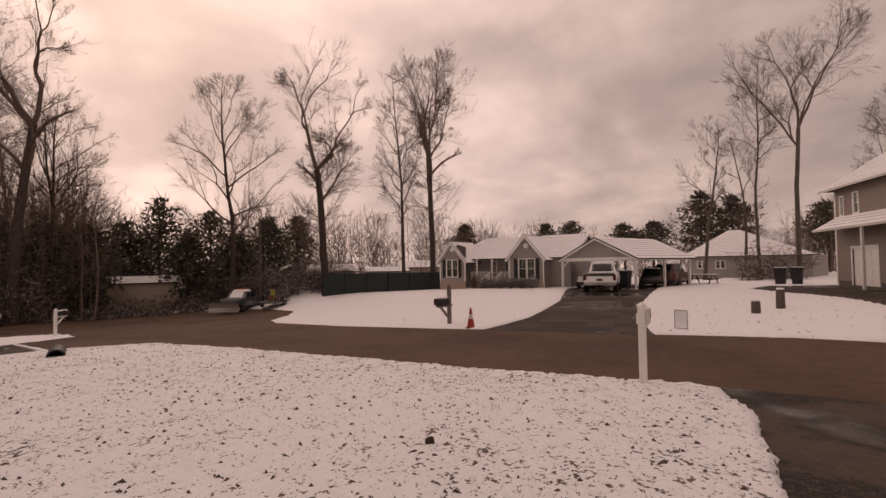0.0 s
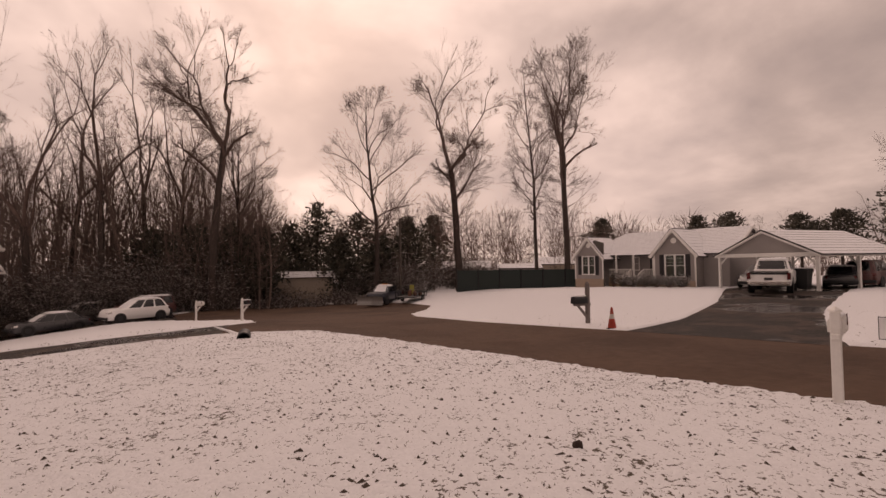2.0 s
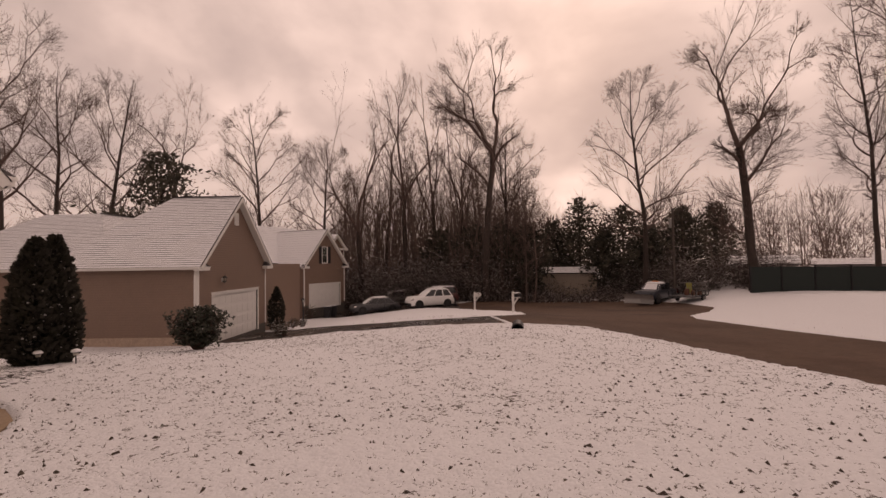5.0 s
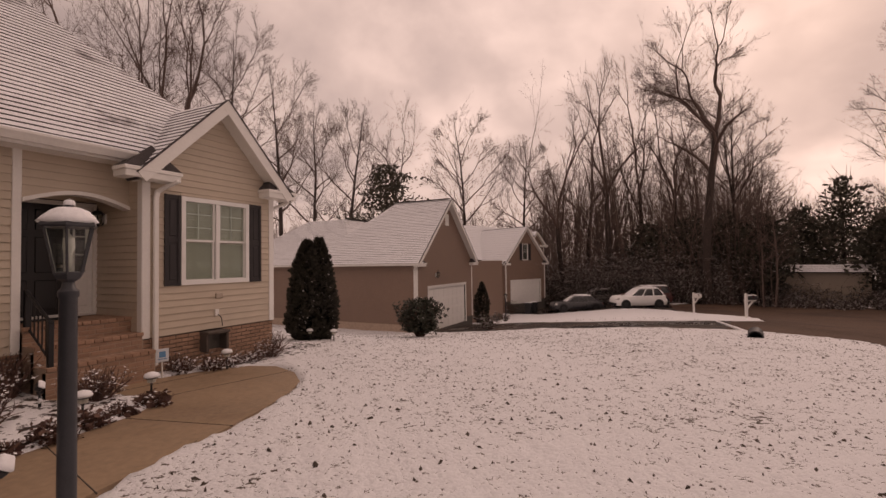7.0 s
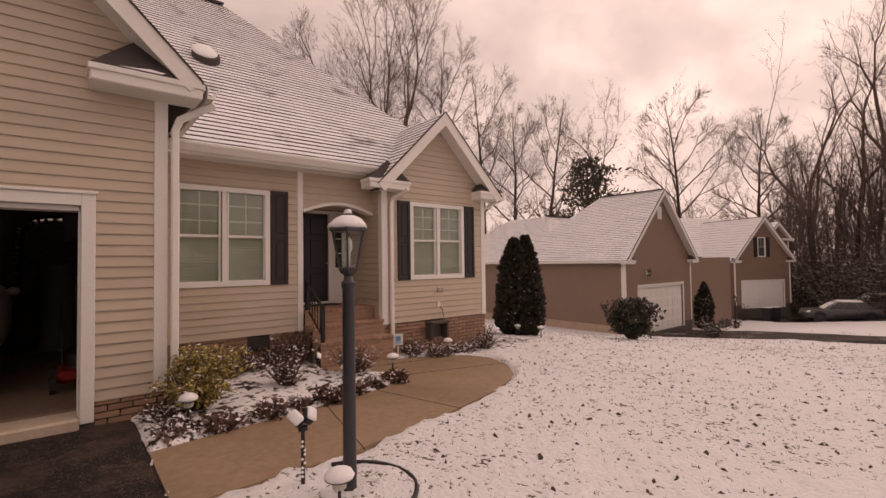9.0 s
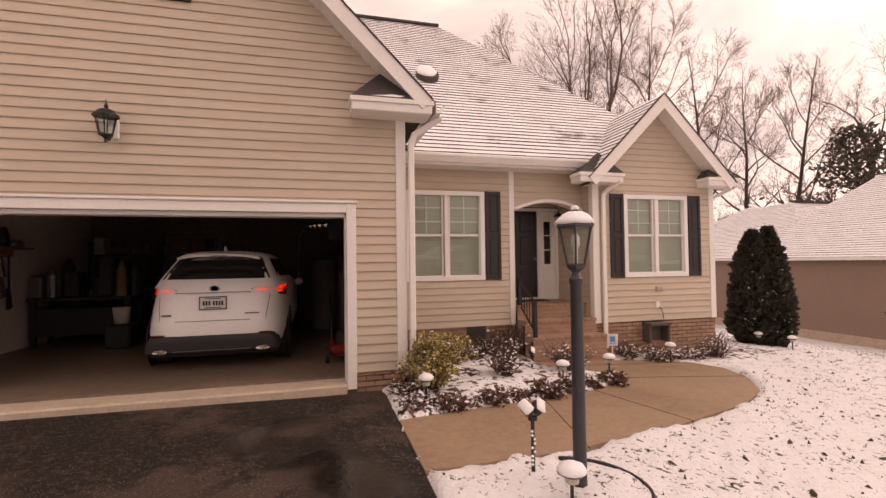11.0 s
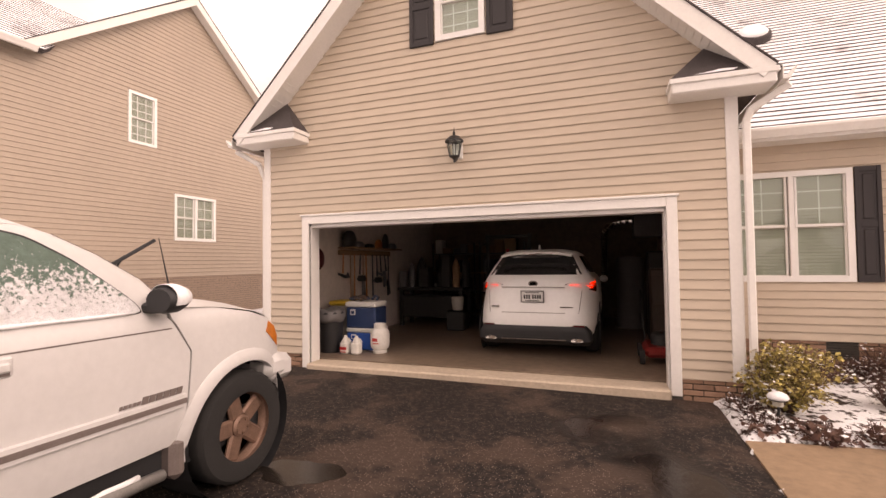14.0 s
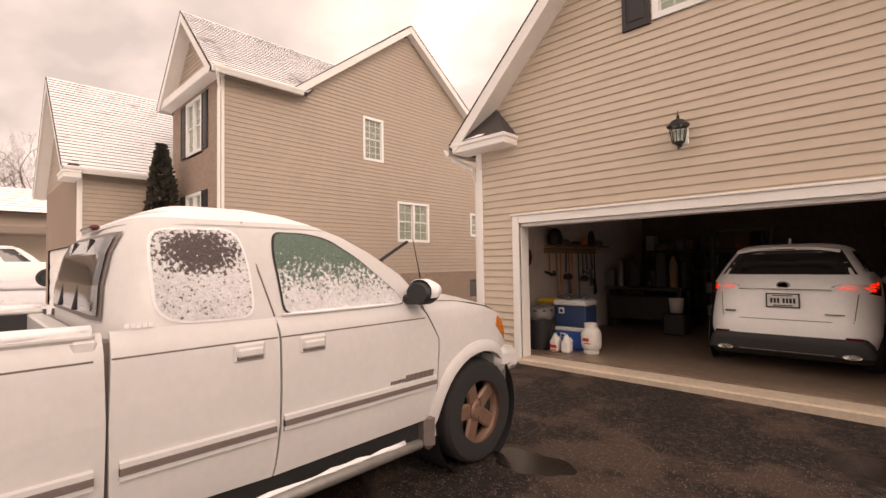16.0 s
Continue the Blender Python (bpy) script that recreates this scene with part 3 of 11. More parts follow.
ground = tagged(new("ground", gme), "lawn under thin snow with brown grass showing", "ground", kind="structure")


def slab(name, poly, material, label, category, lift=0.0, step=0.5, depth=0.12, kind="structure"):
    """A paved sheet that follows the land inside an outline."""
    g = Geo()
    xs = [p[0] for p in poly]; ys = [p[1] for p in poly]
    bm = bmesh.new()
    vs = [bm.verts.new((x, y, 0)) for x, y in poly]
    bm.faces.new(vs)
    for axis, lo, hi in ((0, min(xs), max(xs)), (1, min(ys), max(ys))):
        c = math.floor(lo / step) * step
        while c < hi:
            if -60 < c < 60:
                no = (1, 0, 0) if axis == 0 else (0, 1, 0)
                co = (c, 0, 0) if axis == 0 else (0, c, 0)
                bmesh.ops.bisect_plane(bm, geom=bm.verts[:] + bm.edges[:] + bm.faces[:], plane_co=co, plane_no=no)
            c += step
    bmesh.ops.triangulate(bm, faces=[f for f in bm.faces if len(f.verts) > 4])
    for v in bm.verts:
        v.co.z = gz(v.co.x, v.co.y) + lift
    bmesh.ops.recalc_face_normals(bm, faces=bm.faces)
    if sum(f.normal.z for f in bm.faces) < 0:
        bmesh.ops.reverse_faces(bm, faces=bm.faces)
    ret = bmesh.ops.extrude_face_region(bm, geom=[e for e in bm.edges if e.is_boundary])
    for v in [x for x in ret["geom"] if isinstance(x, bmesh.types.BMVert)]:
        v.co.z -= depth
    me = bpy.data.meshes.new(name); bm.to_mesh(me); bm.free()
    me.materials.append(material)
    return tagged(new(name, me), label, category, kind=kind)


slab("road", ROAD, M["road"], "brown wet asphalt street with a turning circle", "road", 0.0, 1.0)
slab("driveway_ours", OUR_DRIVE, M["asphalt"], "wet black asphalt driveway with grey dry patches", "driveway", 0.004)
slab("driveway_b", B_DRIVE, M["asphalt"], "dark wet asphalt driveway next door", "driveway", 0.004, 1.0)
slab("driveway_c", C_DRIVE, M["asphalt"], "dark asphalt driveway with parked cars", "driveway", 0.004, 1.0)
slab("driveway_a", A_DRIVE, M["asphalt"], "wet black asphalt driveway across the street", "driveway", 0.004, 1.0)
slab("driveway_e", E_DRIVE, M["asphalt"], "dark asphalt driveway of the two-storey house", "driveway", 0.004, 1.0)

# ---- kit for houses ----
class Face:
    """A wall's own frame: origin at height 0, u along the wall to the viewer's right, n out of it."""
    def __init__(self, o, n_az):
        a = radians(n_az)
        self.o, self.n = Vector(o), Vector((math.sin(a), math.cos(a), 0))
        self.u = Vector((-self.n.y, self.n.x, 0))

    def p(self, u, z, d=0.0):
        q = self.o + self.u * u + self.n * d
        return (q.x, q.y, q.z + z)

    def block(self, g, u0, u1, z0, z1, d0, d1, mi=0, c=0.0):
        m = Matrix(((self.u.x, self.n.x, 0, self.o.x), (self.u.y, self.n.y, 0, self.o.y), (0, 0, 1, self.o.z), (0, 0, 0, 1)))
        return g.box(u0, d0, z0, u1, d1, z1, mi, c, m)


def cut_spans(spans, holes, za, zb):
    for hu0, hu1, hz0, hz1 in holes:
        if hz0 < zb - 0.01 and hz1 > za + 0.01:
            out = []
            for a, b, c, d in spans:
                if hu1 <= min(a, c) or hu0 >= max(b, d):
                    out.append((a, b, c, d)); continue
                if hu0 > a:
                    out.append((a, hu0, c, hu0))
                if hu1 < b:
                    out.append((hu1, b, hu1, d))
            spans = out
    return [s for s in spans if s[1] - s[0] > 0.03]


def siding(parent, fc, z0, z1, span, holes, material, course=0.111, single=True, name="siding_board"):
    """Clapboards between two heights; span(z) gives the ends."""
    g = Geo()
    z = z0
    while z < z1 - 0.01:
        zb = min(z + course, z1)
        a, b = span(z); c, d = span(zb)
        if b - a < 0.05:
            break
        c, d = (c, d) if d > c else ((c + d) / 2, (c + d) / 2)
        pieces = [(s, z, zb) for s in cut_spans([(a, b, c, d)], holes, z, zb)]
        for hu0, hu1, hz0, hz1 in holes:
            lo, hi = max(a, hu0), min(b, hu1)
            if z + 0.01 < hz1 < zb - 0.012 and hi - lo > 0.03:
                pieces.append(((lo, hi, lo, hi), hz1, zb))
            if z + 0.012 < hz0 < zb - 0.01 and hi - lo > 0.03:
                pieces.append(((lo, hi, lo, hi), z, hz0))
        z_next = zb
        for s, z, zb in pieces:
            gg = Geo() if single else g
            vs = [fc.p(s[0], z, 0.0), fc.p(s[1], z, 0.0), fc.p(s[0], z + 0.003, 0.019), fc.p(s[1], z + 0.003, 0.019), fc.p(s[0], z + 0.012, 0.021), fc.p(s[1], z + 0.012, 0.021),
                  fc.p(s[2], zb + 0.004, 0.004), fc.p(s[3], zb + 0.004, 0.004), fc.p(s[2], zb + 0.004, 0.0), fc.p(s[3], zb + 0.004, 0.0)]
            gg.add(vs, [(0, 1, 3, 2), (2, 3, 5, 4), (4, 5, 7, 6), (6, 7, 9, 8), (0, 2, 4, 6, 8), (1, 9, 7, 5, 3)])
            if single:
                part(name, gg, material, parent)
        z = z_next
    if not single and g.v:
        return part("siding", g, material, parent)


def solid_wall(parent, fc, u0, u1, z0, top, holes, thick, material, splits=(), name="wall"):
    """A wall with thickness and real openings; top(u) gives its height."""
    g = Geo()
    us = sorted({u0, u1, *[s for s in splits if u0 < s < u1], *[h[0] for h in holes], *[h[1] for h in holes]})
    for a, b in zip(us[:-1], us[1:]):
        if b - a < 1e-4:
            continue
        mid = (a + b) / 2
        cuts = sorted((h[2], h[3]) for h in holes if h[0] <= mid <= h[1])
        lo = z0
        for h0, h1 in cuts:
            if h0 > lo + 1e-4:
                fc.block(g, a, b, lo, h0, -thick, 0)
            lo = h1
        ta, tb = top(a), top(b)
        if max(ta, tb) > lo:
            pa, pb = max(ta, lo), max(tb, lo)
            g.prism([fc.p(a, lo), fc.p(b, lo), fc.p(b, pb), fc.p(a, pa)], -fc.n * thick)
    return part(name, g, material, parent)


def bricks(parent, fc, u0, u1, z0, z1, material, single=True, holes=(), bl=0.203, bh=0.057, gap=0.01, proud=0.0, name="brick"):
    """Running-bond bricks in front of a mortar bed."""
    bed = Geo()
    us = sorted({u0, u1, *[h[0] for h in holes], *[h[1] for h in holes]})
    for a, b in zip(us[:-1], us[1:]):
        lo = z0
        for h in sorted((h[2], h[3]) for h in holes if h[0] <= (a + b) / 2 <= h[1]):
            if h[0] > lo:
                fc.block(bed, a, b, lo, h[0], -0.08, proud)
            lo = h[1]
        if lo < z1:
            fc.block(bed, a, b, lo, z1, -0.08, proud)
    part("mortar_bed", bed, M["mortar"], parent)
    g, shared, row, z = Geo(), {}, 0, z0
    rnd = random.Random(int(abs(u0 * 91 + z0 * 37 + fc.o.x * 13)) + 5)
    while z < z1 - 0.02:
        zb = min(z + bh, z1)
        u = u0 - (bl + gap) * (0.5 if row % 2 else 0.0)
        while u < u1:
            a, b = max(u, u0), min(u + bl, u1)
            for s in cut_spans([(a, b, a, b)], list(holes), z, zb):
                pr = proud + 0.003 + rnd.random() * 0.003
                if single:
                    gg = Geo(); fc.block(gg, s[0], s[1], z, zb, -0.03, pr, 0, 0.004)
                    part(name, gg, material, parent)
                else:
                    fc.block(g, s[0], s[1], z, zb, -0.03, pr)
            u += bl + gap
        z += bh + gap; row += 1
    if not single and g.v:
        part("brickwork", g, material, parent)


def beam(g, a, b, w, h, mi=0, up=(0, 0, 1), c=0.0, off=(0, 0)):
    """A straight bar from a to b, w wide and h high (h along up)."""
    a, b = Vector(a), Vector(b)
    d = (b - a); ln = d.length; d.normalize()
    s = d.cross(Vector(up)).normalized(); u = s.cross(d).normalized()
    m = Matrix(((s.x, d.x, u.x, a.x), (s.y, d.y, u.y, a.y), (s.z, d.z, u.z, a.z), (0, 0, 0, 1)))
    return g.box(-w / 2 + off[0], 0, -h / 2 + off[1], w / 2 + off[0], ln, h / 2 + off[1], mi, c, m)


def roof_plane(parent, a, b, c, d, row=0.145, thick=0.1, lip=0.0115, snow="roofsnow", seed=1, name="roof_slope", seg=0.35):
    """A shingled slope: eave a-b, top d-c, in lapped rows whose lower edges show dark under the snow."""
    a, b, c, d = (Vector(p) for p in (a, b, c, d))
    n = (b - a).cross(d - a)
    if n.length < 1e-6:
        n = (b - a).cross(c - a)
    n.normalize()
    if n.z < 0:
        n = -n
    rnd = random.Random(seed)
    pl = [a, b, c, d] if (c - d).length > 1e-4 else [a, b, c]
    sh = (b - a).normalized() * (0.005 if n.x * 0.7 + n.y * 1.3 > 0 else 0.0)
    mid = (a + b) * 0.5
    pl = [p + (sh if (p - mid).dot(b - a) < 0 else -sh) for p in pl]
    g = Geo(); g.prism([tuple(p - n * 0.003) for p in pl], -n * thick, 0)
    deck = part(name, g, M["shingle"], parent)
    if row >= 0.25:
        lip = min(lip, 0.004)
    ln = max((d - a).length, (c - b).length)
    rows = max(int(ln / row), 1)
    for i in range(rows):
        t0, t1 = i / rows, (i + 1) / rows
        l0, r0, l1, r1 = a.lerp(d, t0), b.lerp(c, t0), a.lerp(d, t1), b.lerp(c, t1)
        wdt = (r0 - l0).length
        if wdt < 0.02:
            continue
        k = max(int(wdt / seg), 1)
        vs, fs, ms = [], [], []
        heavy = rnd.uniform(0.5, 1.2)
        for j in range(k + 1):
            s = j / k
            p0, p1 = l0.lerp(r0, s), l1.lerp(r1, s)
            f = lip / row * rnd.uniform(0.1, 1.5) * heavy
            pm = p0.lerp(p1, min(f, 0.8))
            for q in (p0 + n * 0.001, p0 + n * 0.014, pm + n * 0.0125, pm + n * 0.016, p1 + n * 0.001):
                vs.append(tuple(q))
        for j in range(k):
            o = j * 5; e = o + 5
            for x, mi in ((0, 0), (1, 0), (2, 1), (3, 1)):
                fs.append((o + x, e + x, e + x + 1, o + x + 1)); ms.append(mi)
        me = bpy.data.meshes.new("shingle_course")
        me.from_pydata(vs, [], fs)
        me.materials.append(M["shingle"]); me.materials.append(M[snow])
        me.polygons.foreach_set("material_index", ms)
        ob = new("shingle_course", me); ob.parent = deck
    return deck


def frame_ring(fc, g, u0, u1, z0, z1, w, d0, d1):
    """A rectangular frame in one closed piece: outer size u0..u1, z0..z1, members w wide."""
    base = len(g.v)
    for d in (d0, d1):
        for k in (0.0, w):
            g.v.extend([fc.p(u0 + k, z0 + k, d), fc.p(u1 - k, z0 + k, d), fc.p(u1 - k, z1 - k, d), fc.p(u0 + k, z1 - k, d)])
    for i in range(4):
        j = (i + 1) % 4
        for q in ((i, j, 4 + j, 4 + i), (8 + i, 12 + i, 12 + j, 8 + j), (i, 8 + i, 8 + j, j), (4 + i, 4 + j, 12 + j, 12 + i)):
            g.f.append(tuple(base + x for x in q)); g.m.append(0)
    return g


def window(parent, fc, u0, u1, z0, z1, twin=True, cols=2, rows=2, both=False, d=0.0, blind=True, name="window", pane="glass", frame_mat="vinyl", proud=False):
    """A double-hung window, single or twin, with grilles, panes and blinds, in an opening of its size."""
    g = Geo()
    fw = 0.045
    def bar(a, b, c, e, d0, d1, k=0.006):
        fc.block(g, a, b, c, e, d0 + d, d1 + d, 0, k)
    frame_ring(fc, g, u0 - fw, u1 + fw, z0 - fw, z1 + fw, fw + 0.03, d - 0.06, d + 0.035)
    lights = [(u0, (u0 + u1) / 2 - 0.025), ((u0 + u1) / 2 + 0.025, u1)] if twin else [(u0, u1)]
    zm = (z0 + z1) / 2
    w = part(name, g, M[frame_mat], parent)
    if twin:
        g = Geo(); bar((u0 + u1) / 2 - 0.032, (u0 + u1) / 2 + 0.032, z0 + 0.02, z1 - 0.02, -0.06, 0.03)
        part("mullion", g, M[frame_mat], w)
    for a, b in lights:
        for e0, e1, o in ((z0, zm + 0.025, -0.012), (zm - 0.025, z1, 0.004)):
            g = Geo(); frame_ring(fc, g, a + 0.02, b - 0.02, e0 + 0.015, e1 - 0.0, 0.026, d - 0.045, d + o)
            part("sash", g, M[frame_mat], w)
    for a, b in lights:
        for k, (e0, e1) in enumerate(((z0, zm), (zm, z1))):
            pg = Geo(); fc.block(pg, a + 0.03, b - 0.03, e0 + 0.03, e1 - 0.03, d - 0.034, d - 0.028)
            part("pane", pg, M[pane], w).visible_shadow = False
            if k == 1 or both:
                gg = Geo()
                for i in range(1, cols):
                    x = a + (b - a) * i / cols
                    fc.block(gg, x - 0.008, x + 0.008, e0 + 0.04, e1 - 0.04, d - (0.0275 if proud else 0.0395), d - (0.02 if proud else 0.0355))
                for i in range(1, rows + 1):
                    zz = e0 + (e1 - e0) * i / (rows + 1)
                    fc.block(gg, a + 0.04, b - 0.04, zz - 0.008, zz + 0.008, d - (0.0275 if proud else 0.039), d - (0.021 if proud else 0.0358))
                part("grille", gg, M[frame_mat], w)
        if blind:
            bg = Geo()
            z = z0 + 0.03
            while z < z1 - 0.03:
                fc.block(bg, a + 0.02, b - 0.02, z, z + 0.043, d - 0.047, d - 0.041)
                z += 0.046
            part("blind", bg, M["blind"], w, "closed pale window blind")
    bk = Geo(); fc.block(bk, u0 - 0.02, u1 + 0.02, z0 - 0.02, z1 + 0.02, d - 0.2, d - 0.13)
    part("room_backing", bk, M["room"], w)
    return w


def shutter(parent, fc, u0, u1, z0, z1, material="shutter"):
    g = Geo()
    w = u1 - u0
    fc.block(g, u0, u1, z0, z1, 0.012, 0.03)
    st = min(0.05, w * 0.2)
    for a, b, c, e in ((u0, u0 + st, z0, z1), (u1 - st, u1, z0, z1), (u0 + st, u1 - st, z0 + 0.003, z0 + 0.07), (u0 + st, u1 - st, z1 - 0.07, z1 - 0.003), (u0 + st, u1 - st, (z0 + z1) / 2 - 0.04, (z0 + z1) / 2 + 0.04)):
        fc.block(g, a, b, c, e, 0.025, 0.045 if b - a < w * 0.5 else 0.042, 0, 0.003)
    for e0, e1 in ((z0 + 0.07, (z0 + z1) / 2 - 0.04), ((z0 + z1) / 2 + 0.04, z1 - 0.07)):
        fc.block(g, u0 + st + 0.03, u1 - st - 0.03, e0 + 0.03, e1 - 0.03, 0.02, 0.04, 0, 0.012)
    return part("shutter", g, M[material], parent)


def gutter(parent, a, b, out, size=0.12):
    """A K-style gutter along an eave; out points away from the wall."""
    a, b, o = Vector(a), Vector(b), Vector(out).normalized()
    prof = [(0, 0), (0, -size), (size * 0.55, -size), (size * 0.8, -size * 0.55), (size, -size * 0.25), (size, 0), (size * 0.92, 0), (size * 0.9, -size * 0.2), (0.012, -size * 0.85), (0.012, 0)]
    g = Geo()
    ring = lambda p: [tuple(p + o * x + Vector((0, 0, z))) for x, z in prof]
    n = len(prof)
    g.add(ring(a) + ring(b), [(i, (i + 1) % n, n + (i + 1) % n, n + i) for i in range(n)] + [tuple(range(n)), tuple(reversed(range(n, 2 * n)))])
    return part("gutter", g, M["white"], parent)


def downspout(parent, pts, w=0.075, h=0.055):
    g = Geo()
    for a, b in zip(pts[:-1], pts[1:]):
        d = Vector(b) - Vector(a)
        up = (0, 1, 0) if abs(d.z) > abs(d.y) else (0, 0, 1)
        beam(g, Vector(a) - d.normalized() * 0.02, Vector(b) + d.normalized() * 0.02, w, h, up=up, c=0.012)
    return part("downspout", g, M["white"], parent)


def eave_return(parent, fc, u0, u1, z0, z1, dep, peak_u):
    """A boxed eave return with a small dark hipped cap."""
    g = Geo()
    fc.block(g, u0, u1, z0, z1 - 0.03, -0.02, dep, 0, 0.012)
    fc.block(g, u0 - 0.02, u1 + 0.02, z1 - 0.06, z1, -0.02, dep + 0.02, 0, 0.008)
    r = part("eave_return", g, M["white"], parent)
    h = abs(u1 - u0) * 0.5
    cg = Geo()
    a, b, c, d = fc.p(u0 - 0.01, z1, dep + 0.01), fc.p(u1 + 0.01, z1, dep + 0.01), fc.p(u1 + 0.01, z1, 0), fc.p(u0 - 0.01, z1, 0)
    t = fc.p(peak_u, z1 + h, 0.012)
    cg.add([a, b, c, d, t], [(0, 1, 4), (1, 2, 4), (2, 3, 4), (3, 0, 4), (3, 2, 1, 0)])
    part("return_cap", cg, M["shingle"], r, "dark shingled cap")
    sg = Geo()
    zt = 0.22
    q = lambda f0, f1: Vector(a).lerp(Vector(b), f0).lerp(Vector(t), f1) + Vector(fc.n) * 0.008 + Vector((0, 0, 0.006))
    sg.add([tuple(q(0.22, 0.02)), tuple(q(0.6, 0.02)), tuple(q(0.66, 0.07)), tuple(q(0.5, 0.1)), tuple(q(0.4, 0.06))], [(0, 1, 2, 3, 4)])
    part("snow_patch", sg, M["snow"], r, "thin patch of snow")
    return r


def gable_rake(parent, fc, uc, half, zc, slope, over, depth=0.2, side=0.3, soffit_mat="white"):
    """Fascia boards and soffits along both slopes of a gable, standing out from the wall by over."""
    for sgn in (-1, 1):
        a = Vector(fc.p(uc, zc, over)); b = Vector(fc.p(uc + sgn * (half + side), zc - slope * (half + side), over))
        g = Geo()
        nrm = Vector(fc.n)
        upv = nrm.cross((b - a).normalized()) * (-sgn)
        if upv.z < 0:
            upv = -upv
        pr = nrm * (0.003 if sgn > 0 else 0.0)
        beam(g, a + upv * -0.09 + pr, b + upv * -0.09 + pr, 0.03, depth, up=upv, c=0.004)
        part("fascia", g, M["white"], parent)
        g = Geo(); beam(g, a + upv * (depth / 2 - 0.082) + pr * 2, b + upv * (depth / 2 - 0.082) + pr * 2, 0.05, 0.016, up=upv)
        part("shingle_edge", g, M["shingle"], parent)
        sg = Geo()
        p = [Vector(fc.p(uc, zc, 0.0)), Vector(fc.p(uc, zc, over - 0.012)), b - nrm * 0.012, b - nrm * over]
        off = upv * -0.15
        sg.prism([tuple(q + off) for q in p], tuple(upv * 0.02))
        k = int((b - a).length / 0.1)
        for i in range(k):
            s0 = a.lerp(b, (i + 0.45) / k); 
            q0, q1 = s0 + off - nrm * over - upv * 0.004, s0 + off - nrm * 0.015 - upv * 0.004
            beam(sg, q0, q1, 0.012, 0.005, up=upv)
        part("soffit", sg, M["white"], parent)


def garage_door(parent, fc, u0, u1, z0, z1, d=-0.06, cols=8, material="white"):
    """A closed panelled door."""
    g = Geo()
    fc.block(g, u0, u1, z0, z1, d - 0.04, d)
    rows = 4
    for r in range(rows):
        a, b = z0 + (z1 - z0) * r / rows, z0 + (z1 - z0) * (r + 1) / rows
        fc.block(g, u0, u1, a + 0.008, b - 0.008, d - 0.01, d + 0.012, 0, 0.008)
        for c in range(cols):
            x0, x1 = u0 + (u1 - u0) * c / cols, u0 + (u1 - u0) * (c + 1) / cols
            fc.block(g, x0 + 0.06, x1 - 0.06, a + 0.09, b - 0.09, d, d + 0.026, 0, 0.012)
    return part("garage_door", g, M[material], parent, "closed white panelled garage door")


def door_trim(parent, fc, u0, u1, z0, z1, w=0.1, name="door_trim"):
    g = Geo()
    fc.block(g, u0 - w, u0, z0, z1 + w, -0.1, 0.035, 0, 0.006)
    fc.block(g, u1, u1 + w, z0, z1 + w, -0.1, 0.035, 0, 0.006)
    fc.block(g, u0, u1, z1, z1 + w, -0.1, 0.034, 0, 0.006)
    fc.block(g, u0 - w - 0.02, u1 + w + 0.02, z1 + w, z1 + w + 0.03, -0.02, 0.055, 0, 0.006)
    return part(name, g, M["white"], parent)


def corner_board(parent, fc, u0, u1, z0, z1, d=0.028):
    g = Geo(); fc.block(g, u0, u1, z0, z1, -0.01, d, 0, 0.006)
    return part("corner_board", g, M["white"], parent)

# ---- our house ----
house = thing("house", pose(0, 0, 0), "beige vinyl-sided one-storey house with snowy shingle roof and open garage", "house")
S = M["siding"]
GW = Face((0, 6.66, 0), 180)          # garage front: u = x
GC, GH = -1.905, 3.175                # gable centre and half width
G_EAVE = 3.62
g_top = lambda u: G_EAVE + (GH - abs(u - GC))
OPEN = (-4.28, 0.56, 0.0, 2.13)
GWIN = (-2.17, -1.57, 4.58, 5.55)
solid_wall(house, GW, GC - GH, GC + GH, -0.2, g_top, [OPEN, GWIN], 0.14, M["room"], [GC])
siding(house, GW, 0.19, 6.75, lambda z: (GC - GH if z < G_EAVE else GC - (GH - (z - G_EAVE)), GC + GH if z < G_EAVE else GC + (GH - (z - G_EAVE))),
       [(OPEN[0] - 0.1, OPEN[1] + 0.1, 0, OPEN[3] + 0.13), (GWIN[0] - 0.05, GWIN[1] + 0.05, GWIN[2] - 0.05, GWIN[3] + 0.05)], S)
door_trim(house, GW, OPEN[0], OPEN[1], 0.0, OPEN[3], 0.115, "garage_door_trim")
jg = Geo()
GW.block(jg, OPEN[0] - 0.01, OPEN[0] + 0.02, 0.0, OPEN[3], -0.22, -0.02, 0, 0.004); GW.block(jg, OPEN[1] - 0.02, OPEN[1] + 0.01, 0.0, OPEN[3], -0.22, -0.02, 0, 0.004)
GW.block(jg, OPEN[0], OPEN[1], OPEN[3] - 0.05, OPEN[3] + 0.01, -0.22, -0.02, 0, 0.004)
part("garage_door_jamb", jg, M["white"], house)
corner_board(house, GW, GC - GH - 0.02, GC - GH + 0.1, 0.19, 3.45)
corner_board(house, GW, GC + GH - 0.1, GC + GH + 0.02, 0.19, 3.45)
for a, b in ((GC - GH, OPEN[0] - 0.12), (OPEN[1] + 0.12, GC + GH)):
    bricks(house, GW, a, b, -0.12, 0.19, M["brick"])
window(house, GW, *GWIN, twin=False, cols=3, rows=2, both=True)
shutter(house, GW, GWIN[0] - 0.42, GWIN[0] - 0.07, 4.5, 5.6)
shutter(house, GW, GWIN[1] + 0.07, GWIN[1] + 0.42, 4.5, 5.6)
